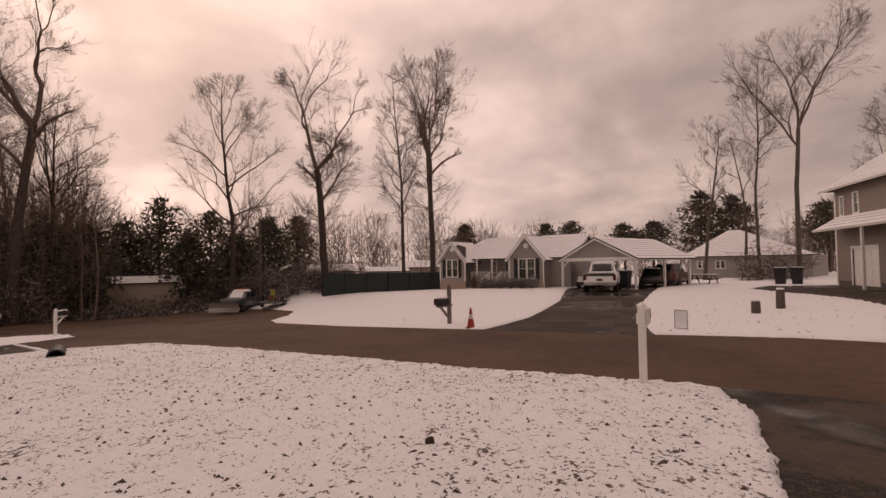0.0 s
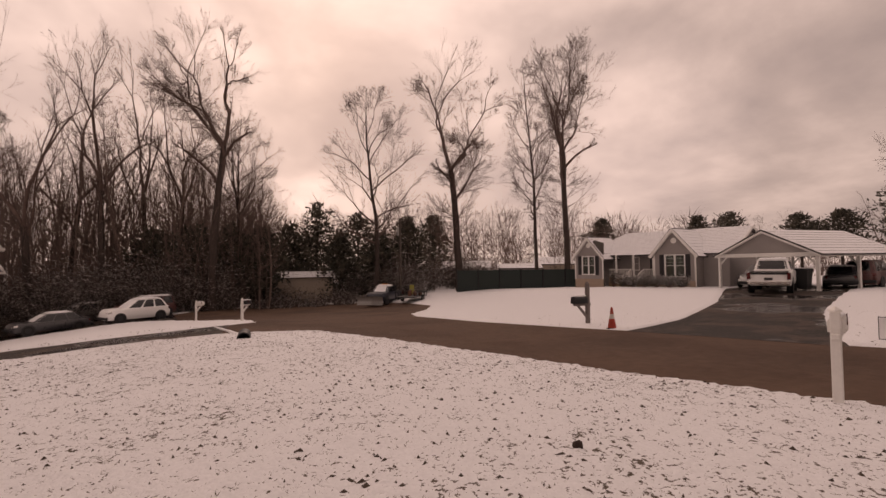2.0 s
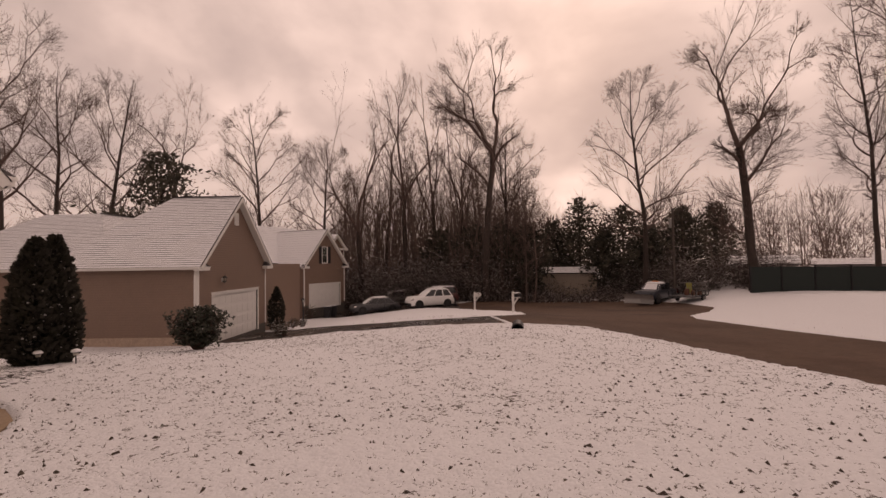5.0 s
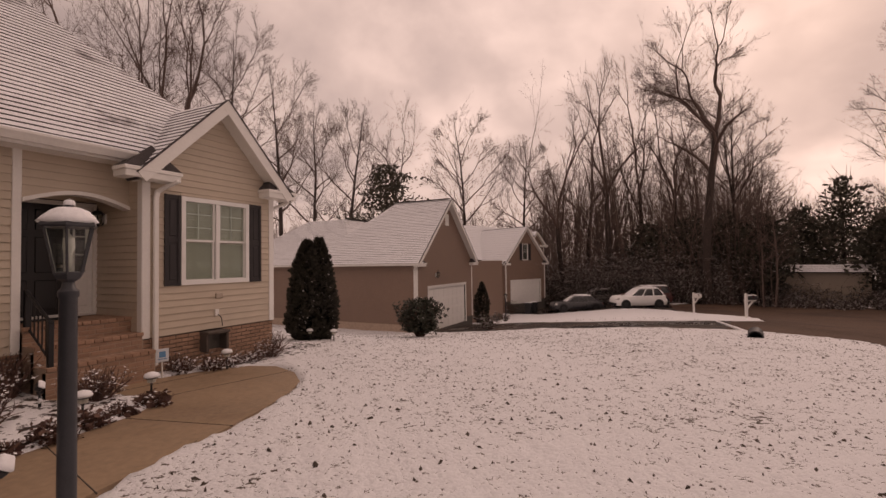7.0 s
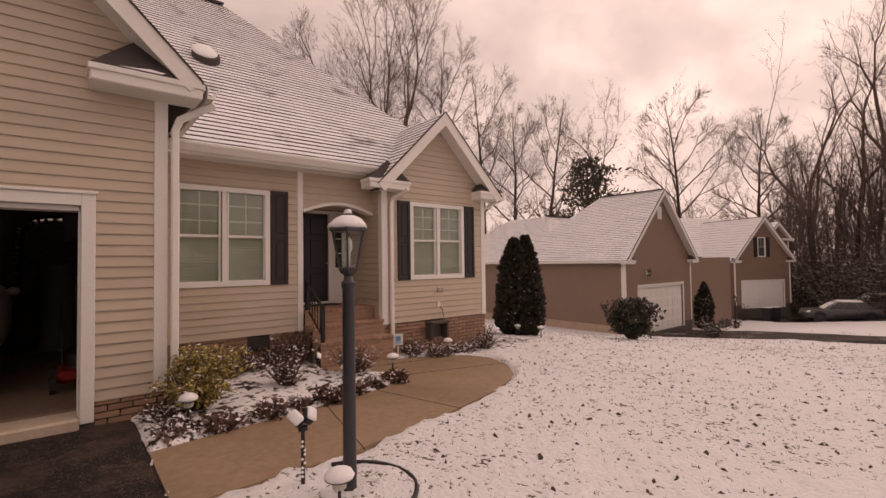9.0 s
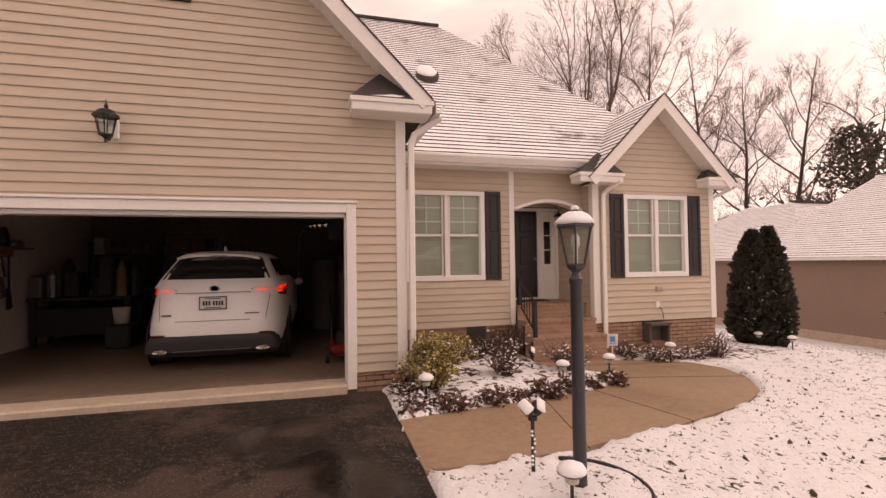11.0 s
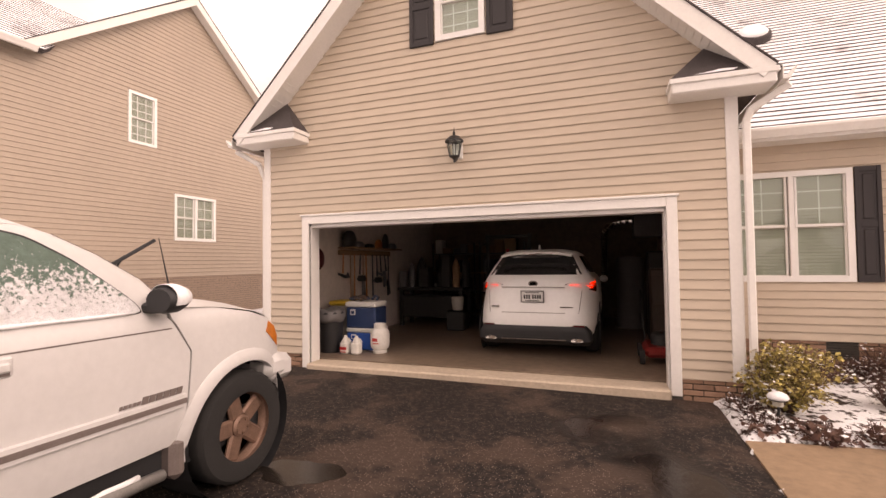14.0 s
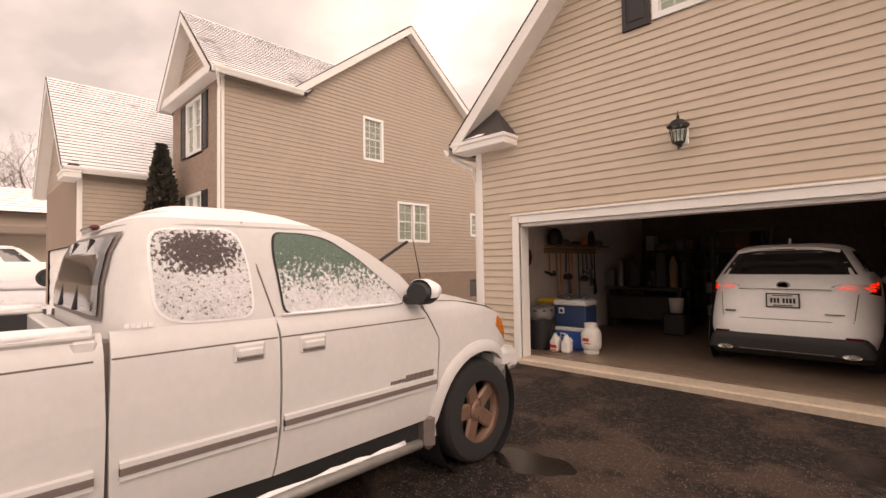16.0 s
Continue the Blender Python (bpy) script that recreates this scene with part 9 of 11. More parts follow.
# bed
g = Geo(); g.box(-0.905, 1.15, 0.5, 0.905, 1.23, 1.22)
# grey filler plate added; its colour stands for the shade in the gap
part("gap_seal", g, M["greytrim"], tr)
g = Geo(); g.box(-0.93, 1.08, 0.55, 0.93, 1.165, 1.24, 0, 0.01); g.box(-0.84, -1.05, 0.72, 0.84, 1.1, 0.76); g.box(-0.93, -1.12, 0.55, 0.93, -1.04, 1.24, 0, 0.01)
part("bed_floor", g, PW, tr)
for s in (-1, 1):
    g = Geo(); g.box(s * 0.80, -1.05, 0.74, s * 0.84, 1.1, 1.24, 0, 0.008)
    part("bed_liner", g, M["blackplastic"], tr)
    g = Geo(); g.box(s * 0.80, -1.1, 1.235, s * 0.925, 1.16, 1.272, 0, 0.014)
    part("bed_rail", g, PW, tr)
    g = Geo(); rnd = random.Random(4)
    ps = [-1.05 + 0.11 * i for i in range(21)]
    g.tube([(s * (0.868 + rnd.uniform(-0.006, 0.006)), y, 1.276) for y in ps], [0.05 * rnd.uniform(0.8, 1.15) for _ in ps], 10)
    g.v = [(x, y, 1.27 + (z - 1.27) * 0.5) for x, y, z in g.v]
    part("rail_snow", g, M["snow"], tr, "ridge of snow on the bed rail", smooth=True)
g = Geo(); rnd = random.Random(6)
for i in range(14):
    g.lathe([(0.10, -0.02), (0.09, 0.02), (0.0, 0.045)], 9, 0, (rnd.uniform(-0.7, 0.7), rnd.uniform(-0.9, 1.0), 0.765), "z", rnd.uniform(0.8, 2.5), rnd.uniform(0.8, 2.5))
part("bed_snow", g, M["snow"], tr, "patches of snow in the bed", smooth=True)
# snow patch on the cab's rear quarter, raised wiper, aerial, plain badge bars
g = Geo()
for i in range(5):
    g.box(0.905 - 0.02 * 0, 1.26 + i * 0.022, 1.272, 0.912, 1.275 + i * 0.022, 1.29)
part("vent_snow", g, M["snow"], tr)
g = Geo(); g.tube([(0.35, 2.98, 1.42), (0.48, 3.02, 1.60)], [0.008, 0.006], 6); g.tube([(0.40, 2.92, 1.50), (0.62, 3.12, 1.70)], [0.013, 0.011], 6)
part("wiper", g, M["blackplastic"], tr, "wiper raised off the windscreen")
g = Geo(); g.tube([(0.86, 3.06, 1.26), (0.86, 3.05, 1.30), (0.83, 2.98, 1.70)], [0.012, 0.006, 0.002], 6)
part("aerial", g, M["blackplastic"], tr)
y = 2.66
for w, z0, z1 in ((0.016, 0.765, 0.785), (0.02, 0.765, 0.785), (0.014, 0.765, 0.785), (0.02, 0.765, 0.785), (0.018, 0.765, 0.785)) + ((0.036, 0.762, 0.802),) * 6:
    g = Geo(); k = (z1 - z0) * 0.25
    g.prism([(0.9505, y, z0), (0.9505, y + w, z0), (0.9505, y + w + k, z1), (0.9505, y + k, z1)], (0.008, 0, 0))
    part("badge_bar", g, M["greytrim"], tr)
    y += w + 0.007
g = Geo(); g.box(-0.85, 0.4, 0.28, 0.85, 3.9, 0.50); g.box(-0.85, -1.0, 0.35, 0.85, 0.4, 0.6)
part("underbody", g, M["blackplastic"], tr)

# --- the white crossover in the garage (tail towards us) ---
nx = thing("suv", pose(-1.15, 7.74, 0.09), "white crossover with lit red tail lamps parked in the garage", "car")
NB = [(0.26, 0.12, 4.40, 0.82, 6), (0.34, 0.05, 4.48, 0.885, 6), (0.50, 0.0, 4.55, 0.925, 6), (0.64, 0.0, 4.55, 0.93, 5.5), (0.82, 0.03, 4.5, 0.925, 5), (0.98, 0.07, 4.4, 0.915, 4.6), (1.10, 0.11, 4.0, 0.90, 4.4), (1.17, 0.16, 3.7, 0.86, 4.4)]
part("body", loft(NB, 64), M["carwhite"], nx, smooth=True, autos=45)
NC = [(1.12, 0.13, 3.4, 0.875, 6), (1.24, 0.23, 3.1, 0.81, 6), (1.38, 0.37, 2.9, 0.735, 6), (1.50, 0.50, 2.7, 0.665, 5.5), (1.56, 0.50, 2.55, 0.63, 5), (1.60, 0.56, 2.4, 0.565, 4.5), (1.63, 0.75, 2.2, 0.43, 4), (1.64, 0.95, 2.0, 0.28, 4)]
part("cabin", loft(NC, 64), M["carwhite"], nx, smooth=True, autos=45)
part("rear_window", end_panel(NC, 0.70, 0.545, 1.235, 1.545, False, 0.008, 14), M["darkglass"], nx)
for s in (-1, 1):
    part("side_window", side_panel(NC, [(0.55, 1.26), (2.5, 1.22), (2.2, 1.52), (0.8, 1.52)], s, 0.006), M["darkglass"], nx)
g = Geo()
arc_ = [(-0.54 + 0.09 * i, 1.588 - 0.05 * abs((-6 + i) / 6) ** 2.6) for i in range(13)]
g.prism([(x, 0.385, z) for x, z in arc_] + [(x, 0.40, z - 0.035) for x, z in reversed(arc_)], (0, 0.25, 0.012))
part("spoiler", g, M["carwhite"], nx)
g = Geo(); g.box(-0.10, 0.395, 1.55, 0.10, 0.402, 1.562)
part("high_brake_lamp", g, M["redlens"], nx)
for s in (-1, 1):
    tl = part("tail_lamp", end_panel(NB, 0.2, 0.2, 0.9, 1.0, False, 0.0, 1), M["darkglass"], nx)
    tl.data.clear_geometry()
    def yx(x, z):
        return end_y(NB, min(x, 0.86), z, False) - 0.02
    def shape(name, pts, material, par, off=0.0):
        g = Geo()
        front = [(s * x, yx(x, z) - off, z) for x, z in pts]
        g.prism(front, (0, 0.03, 0))
        return part(name, g, material, par)
    g = Geo(); pts = [(0.46, 1.088), (0.66, 1.045), (0.80, 1.0), (0.893, 0.965), (0.895, 1.06), (0.87, 1.145), (0.74, 1.155), (0.56, 1.125)]
    g.prism([(s * x, yx(x, z), z) for x, z in pts], (0, 0.03, 0))
    me = tl.data
    me.from_pydata(g.v, [], g.f)
    if not me.materials:
        me.materials.append(M["redlens"])
    me.materials[0] = M["redlens"]
    shape("lit_bar", [(0.52, 1.083), (0.68, 1.05), (0.885, 0.98), (0.888, 1.03), (0.78, 1.068), (0.64, 1.09)], M["litlens"], tl, 0.006)
    shape("lit_corner", [(0.80, 1.09), (0.886, 1.055), (0.875, 1.13), (0.83, 1.135)], M["litlens"], tl, 0.006)
    g = Geo(); g.box(s * 0.58, -0.008, 0.488, s * 0.74, 0.02, 0.512, 0, 0.003)
    part("reflector", g, M["redlens"], nx)
    g = Geo(); g.lathe([(0.034, -0.03), (0.038, -0.035), (0.038, 0.06), (0.03, 0.06), (0.0, 0.06)], 14, 0, (s * 0.63, 0.02, 0.295), "y", 0.85, 2.3)
    part("exhaust_tip", g, M["chrome"], nx, smooth=True, autos=40)
    for yy in (0.88, 3.55):
        g = Geo(); g.lathe([(0.43, s * 0.012), (0.43, s * 0.02), (0.0, s * 0.02)], 24, 0, (s * 0.915, yy, 0.36), "x")
        part("wheel_arch", g, M["blackplastic"], nx)
        wheel(nx, s * 0.80, yy, 0.36, 0.23, s, "rimgrey", 5)
    g = Geo(); g.box(s * 0.90, 2.75, 1.02, s * 1.05, 2.9, 1.15, 0, 0.04)
    part("mirror", g, M["carwhite"], nx)
g = Geo()
NBX = [(0.20, 0.10, 0.5, 0.80, 6), (0.28, 0.0, 0.5, 0.845, 7), (0.40, -0.016, 0.5, 0.82, 8), (0.475, -0.012, 0.5, 0.77, 9), (0.49, 0.0, 0.5, 0.75, 9)]
part("rear_valance", loft(NBX, 48), M["blackplastic"], nx, smooth=True, autos=40)
g = Geo(); g.box(-0.48, -0.022, 0.285, 0.48, 0.0, 0.297, 0, 0.004)
part("valance_strip", g, M["chrome"], nx)
g = Geo(); g.box(-0.47, 0.062, 1.048, 0.47, 0.10, 1.06, 0, 0.003)
part("garnish", g, M["chrome"], nx)
g = Geo()
for a, b in (((-0.70, 1.0), (-0.66, 0.70)), ((0.70, 1.0), (0.66, 0.70)), ((-0.66, 0.68), (0.66, 0.68))):
    k = 6
    ps = [(a[0] + (b[0] - a[0]) * i / k, a[1] + (b[1] - a[1]) * i / k) for i in range(k + 1)]
    g.tube([(x, end_y(NB, x, z, False) + 0.001, z) for x, z in ps], [0.005] * (k + 1), 6)
part("tailgate_seam", g, M["greytrim"], nx)
g = Geo(); g.lathe([(0.06, 0), (0.062, 0.012), (0.045, 0.012), (0.045, 0.0)], 20, 0, (0, 0.0, 1.105), "y", 0.75, 1.2)
part("emblem", g, M["chrome"], nx, m=Matrix.Translation((0, end_y(NB, 0, 1.105, False) - 0.012, 0)))
g = Geo(); g.box(-0.165, 0.0, 0.735, 0.165, 0.02, 0.90, 0, 0.004)
pl = part("plate", g, mat("plate_white", (0.7, 0.7, 0.68), 0.5), nx, m=Matrix.Translation((0, 0.012, 0.10)))
g = Geo(); yp = -0.004
for x in (-0.125, -0.09, -0.055, 0.0, 0.035, 0.07, 0.105):
    g.box(x, yp, 0.785, x + 0.024, yp + 0.003, 0.845)
g.box(-0.1, yp, 0.872, 0.1, yp + 0.003, 0.882); g.box(-0.1, yp, 0.75, 0.1, yp + 0.003, 0.762)
part("plate_print", g, M["blackplastic"], pl)
g = Geo(); g.box(-0.17, -0.006, 0.73, 0.17, 0.016, 0.742); g.box(-0.17, -0.006, 0.893, 0.17, 0.016, 0.905); g.box(-0.17, -0.006, 0.73, -0.158, 0.016, 0.905); g.box(0.158, -0.006, 0.73, 0.17, 0.016, 0.905)
part("plate_frame", g, M["blackplastic"], pl)
g = Geo(); g.box(-0.62, 0.006, 0.755, -0.50, 0.02, 0.78, 0, 0.002); g.box(0.40, 0.006, 0.76, 0.58, 0.02, 0.775, 0, 0.002)
part("badge", g, M["chrome"], nx)
g = Geo(); g.prism([(0, 0.72, 1.62), (0, 0.95, 1.62), (0, 0.83, 1.71), (0, 0.79, 1.71)], (0.02, 0, 0))
part("aerial_fin", g, M["carwhite"], nx)

# --- parked cars down the road ---
def facing(x, y, az, lift=0.0):
    """Stands at x, y on the ground with its nose towards an azimuth."""
    return Matrix.Translation((x, y, gz(x, y) + lift)) @ Matrix.Rotation(-radians(az), 4, "Z")


car("suv", facing(43.3, 3.3, 332), "white SUV with snowy roof parked in a driveway", "car", "carwhite", 4.6, 1.85, 1.7, (0.03, 0.15, 0.54, 0.74), group="parked cars")
car("suv", facing(47.2, 2.9, 332), "maroon SUV with snow on top behind a white one", "car", "maroon", 4.7, 1.85, 1.75, (0.02, 0.07, 0.60, 0.76), group="parked cars")
car("sedan", facing(44.3, 8.6, 332), "dark grey sedan with a snow-dusted roof", "car", "sedan", 4.8, 1.85, 1.45, (0.08, 0.24, 0.58, 0.76), group="parked cars")
car("hatchback", facing(49.5, 7.6, 320), "silver hatchback with a snow-covered roof", "car", "silver", 4.5, 1.8, 1.6, (0.03, 0.12, 0.58, 0.76), group="parked cars")


def far_pickup(m, label, paint, plow=False, tail=True):
    t = thing("pickup_truck", m, label, "truck")
    B = [(0.45, -2.85, 2.8, 0.95, 7), (0.7, -2.88, 2.86, 1.0, 7), (1.05, -2.88, 2.84, 1.0, 7), (1.2, -2.86, 2.7, 0.97, 6)]
    part("body", loft([s for s in B], 56), M[paint], t, smooth=True, autos=40)
    C = [(1.16, -0.75, 1.55, 0.93, 7), (1.5, -0.68, 1.2, 0.85, 6.5), (1.8, -0.58, 0.82, 0.76, 6), (1.92, -0.4, 0.55, 0.6, 5)]
    part("cab", loft(C, 48), M[paint], t, smooth=True, autos=40)
    part("rear_window", end_panel(C, 0.72, 0.62, 1.3, 1.78, False), M["darkglass"], t)
    part("windscreen", end_panel(C, 0.78, 0.66, 1.28, 1.8, True), M["snow"], t)
    for s in (-1, 1):
        part("side_window", side_panel(C, [(-0.55, 1.27), (0.1, 1.27), (0.1, 1.74), (-0.48, 1.74)], s), M["darkglass"], t)
        part("side_window", side_panel(C, [(0.18, 1.27), (1.3, 1.27), (0.8, 1.74), (0.18, 1.74)], s), M["darkglass"], t)
        for yy in (-1.75, 1.85):
            g = Geo(); g.lathe([(0.5, s * 0.01), (0.5, s * 0.02), (0.0, s * 0.02)], 24, 0, (s * 0.99, yy, 0.42), "x")
            part("wheel_arch", g, M["blackplastic"], t)
            wheel(t, s * 0.86, yy, 0.40, 0.26, s)
        g = Geo(); g.box(s * 0.80, -2.9, 0.78, s * 0.97, -2.86, 1.15, 0, 0.01)
        part("tail_lamp", g, M["redlens"], t)
    g = Geo(); g.box(-0.85, -2.75, 1.12, 0.85, -0.85, 1.215)
    part("bed_cavity", g, M["blackplastic"], t)
    g = Geo(); g.box(-0.95, -3.0, 0.48, 0.95, -2.8, 0.7, 0, 0.03)
    part("rear_bumper", g, M["chrome"], t)
    g = Geo(); g.box(-0.8, -2.9, 1.05, 0.8, -2.87, 1.19, 0, 0.01); g.box(-0.18, -2.92, 0.75, 0.18, -2.88, 0.88)
    part("tailgate_trim", g, M["blackplastic"], t)
    part("roof_snow", snow_cap(C, 1.79, 0.04), M["snow"], t, "snow on the cab roof", smooth=True)
    if plow:
        g = Geo()
        prof = [(0.0, 0.12), (0.14, 0.2), (0.19, 0.5), (0.14, 0.8), (0.0, 0.95)]
        for s, ay in ((-1, 0.35), (1, 0.35)):
            base = len(g.v)
            for x, o in ((0.0, 0.0), (s * 1.35, ay)):
                for d, z in prof:
                    g.v.append((x, 3.55 + o - d, z))
            for i in range(4):
                g.f.append((base + i, base + i + 1, base + 6 + i, base + 5 + i)); g.m.append(0)
        for x in (-0.4, 0.4):
            g.tube([(x, 2.8, 0.5), (x, 3.4, 0.45)], [0.06] * 2, 6)
        part("plow_blade", g, M["silver"], t, "steel V-shaped snow plough blade")
        g = Geo(); g.box(-0.9, -0.95, 1.1, 0.9, -0.85, 1.85, 0, 0.02)
        part("headache_rack", g, M["blackplastic"], t)
        g = Geo(); g.box(-0.3, 0.0, 1.93, 0.3, 0.15, 2.05, 0, 0.02)
        part("light_bar", g, M["amberlens"], t)
    return t


far_pickup(facing(14.2, -29.6, 160), "white pickup truck seen from behind on a wet driveway", "carwhite")
far_pickup(facing(45.6, -18.4, 316), "dark work truck with a snow plough blade", "darkblue", True)
car("suv", facing(12.35, -37.6, 176), "dark red SUV under the carport", "car", "maroon", 4.7, 1.85, 1.7, (0.02, 0.07, 0.60, 0.76), snow=False)
car("coupe", facing(13.2, -36.2, 165), "dark low car under the carport", "car", "sedan", 4.5, 1.8, 1.4, (0.08, 0.24, 0.58, 0.76), snow=True)
car("hatchback", facing(17.6, -35.2, 350), "white small car beside the house", "car", "carwhite", 4.2, 1.75, 1.5, (0.03, 0.12, 0.58, 0.76))
car("suv", facing(-28.5, 2.0, 8, 0.25), "white SUV with roof rack parked up the street", "car", "carwhite", 4.8, 1.9, 1.75, (0.02, 0.07, 0.60, 0.76))

# flat trailer behind the plough truck
tl_ = thing("trailer", facing(42.3, -19.8, 318), "flat work trailer with mesh sides and yellow panel", "trailer")
g = Geo(); g.box(-1.0, -1.9, 0.5, 1.0, 1.6, 0.6, 0, 0.01)
for x in (-1.0, 1.0):
    g.box(x - 0.04, -1.9, 0.98, x + 0.04, 1.6, 1.04)
    for i in range(6):
        g.box(x - 0.025, -1.9 + i * 0.69, 0.6, x + 0.025, -1.85 + i * 0.69, 1.0)
g.tube([(0, 1.6, 0.52), (0, 2.9, 0.5)], [0.06] * 2, 6)
part("frame", g, M["blackplastic"], tl_)
g = Geo()
for i in range(12):
    g.box(-0.98 + i * 0.17, -1.93, 0.6, -0.955 + i * 0.17, -1.9, 1.65)
for z in (0.62, 1.1, 1.62):
    g.box(-1.0, -1.94, z, 1.0, -1.89, z + 0.04)
part("ramp_gate", g, M["silver"], tl_)
g = Geo(); g.box(0.45, -1.97, 0.65, 0.95, -1.94, 1.6, 0, 0.01)
part("yellow_panel", g, mat("yellow_green_panel", (0.45, 0.42, 0.06), 0.5), tl_)
g = Geo()
for i in range(4):
    g.box(-0.7 + 0.35 * i, -1.2 + 0.5 * (i % 3), 0.6, -0.45 + 0.35 * i, -0.8 + 0.5 * (i % 3), 0.95 + 0.05 * i, 0, 0.03)
part("load", g, mat("rusty_load", (0.16, 0.07, 0.045), 0.8, bump=0.3), tl_)
for s in (-1, 1):
    wheel(tl_, s * 1.1, -0.4, 0.34, 0.2, s)

# ---- front yard ----
def on(x, y, lift=0.03):
    return pose(x, y, gz(x, y) + lift)


def post_lamp(x, y, label, top=1.93, s=1.0, snow=True):
    """A lantern on a fluted post."""
    t = thing("post_lamp", on(x, y, 0.0), label, "lamp")
    h = top - gz(x, y)
    g = Geo()
    n = 20
    zt = h - 0.52 * s
    prof = [(0.062, -0.2), (0.062, 0.0), (0.052, 0.02), (0.048, 0.05), (0.043, zt - 0.06), (0.05, zt - 0.05), (0.05, zt - 0.02), (0.033, zt), (0.028, zt + 0.03)]
    g.lathe([(r * s, z) for r, z in prof], n)
    for i, v in enumerate(g.v):
        k = i % n
        if 0.05 < v[2] < zt - 0.07 and k % 2:
            g.v[i] = (v[0] * 0.93, v[1] * 0.93, v[2])
    part("post", g, M["lampgrey"], t, smooth=True, autos=40)
    g = Geo()
    z = zt + 0.03
    g.lathe([(0.03 * s, z), (0.06 * s, z + 0.02), (0.075 * s, z + 0.045), (0.075 * s, z + 0.055), (0.05 * s, z + 0.06), (0.0, z + 0.06)], 6)
    g.lathe([(0.0, z + 0.31), (0.135 * s, z + 0.31), (0.145 * s, z + 0.32), (0.14 * s, z + 0.335), (0.07 * s, z + 0.39), (0.03 * s, z + 0.405), (0.02 * s, z + 0.425), (0.026 * s, z + 0.44), (0.012 * s, z + 0.47), (0.0, z + 0.48)], 6)
    for k in range(6):
        a = 2 * math.pi * k / 6
        g.tube([(0.068 * s * math.cos(a), 0.068 * s * math.sin(a), z + 0.05), (0.122 * s * math.cos(a), 0.122 * s * math.sin(a), z + 0.315)], [0.007 * s] * 2, 4)
    part("lantern_frame", g, M["lampgrey"], t)
    g = Geo(); g.lathe([(0.064 * s, z + 0.055), (0.118 * s, z + 0.31)], 6, caps=False)
    part("lantern_glass", g, M["glass"], t).visible_shadow = False
    g = Geo(); g.lathe([(0.014 * s, z + 0.06), (0.016 * s, z + 0.16), (0.03 * s, z + 0.19), (0.028 * s, z + 0.25), (0.0, z + 0.28)], 10)
    part("bulb", g, mat("bulb_white", (0.7, 0.68, 0.62), 0.3), t, smooth=True)
    if snow:
        g = Geo(); g.lathe([(0.13 * s, z + 0.335), (0.142 * s, z + 0.345), (0.12 * s, z + 0.375), (0.085 * s, z + 0.41), (0.05 * s, z + 0.425), (0.0, z + 0.43)], 14)
        for i, v in enumerate(g.v):
            w = 1 + 0.05 * math.sin(i * 2.3)
            g.v[i] = (v[0] * w, v[1] * w, v[2])
        part("snow_cap", g, M["snow"], t, "cap of snow on the lantern", smooth=True)
        g = Geo(); g.lathe([(0.0, z + 0.435), (0.03 * s, z + 0.44), (0.024 * s, z + 0.465), (0.0, z + 0.475)], 10)
        part("snow_cap", g, M["snow"], t, smooth=True)
    return t


post_lamp(2.0, 3.86, "charcoal post lamp with snow on its lantern")
post_lamp(34.8, 12.3, "dark post lamp beside a snowy lawn", gz(34.8, 12.3) + 2.2, 1.1, False)


def path_light(x, y, label="dark path light under a cap of snow", h=0.28, r=0.085):
    t = thing("path_light", on(x, y, 0.0), label, "path light", "path lights")
    g = Geo(); g.lathe([(0.012, -0.1), (0.012, h - 0.05), (0.03, h - 0.04), (0.03, h - 0.02), (0.0, h - 0.02)], 8)
    g.lathe([(0.0, h), (r * 0.8, h), (r, h + 0.012), (r * 0.6, h + 0.03), (0.0, h + 0.035)], 14)
    part("stake", g, M["black"], t)
    g = Geo(); g.lathe([(0.045, h - 0.05), (0.05, h)], 10, caps=False)
    part("lens", g, mat("frosted_lens", (0.5, 0.48, 0.42), 0.4), t)
    g = Geo(); g.lathe([(r * 0.95, h + 0.014), (r * 1.05, h + 0.03), (r * 0.85, h + 0.06), (r * 0.4, h + 0.078), (0.0, h + 0.082)], 14)
    part("snow_cap", g, M["snow"], t, "rounded cap of snow", smooth=True)
    return t


for x, y in ((1.37, 5.93), (3.25, 6.3), (4.15, 6.62), (4.6, 7.85), (8.0, 9.0), (5.9, 7.45), (9.45, 8.9), (9.7, 8.35)):
    path_light(x, y)
path_light(1.83, 3.68, "low path light under thick snow by the lamp post", 0.2, 0.095)


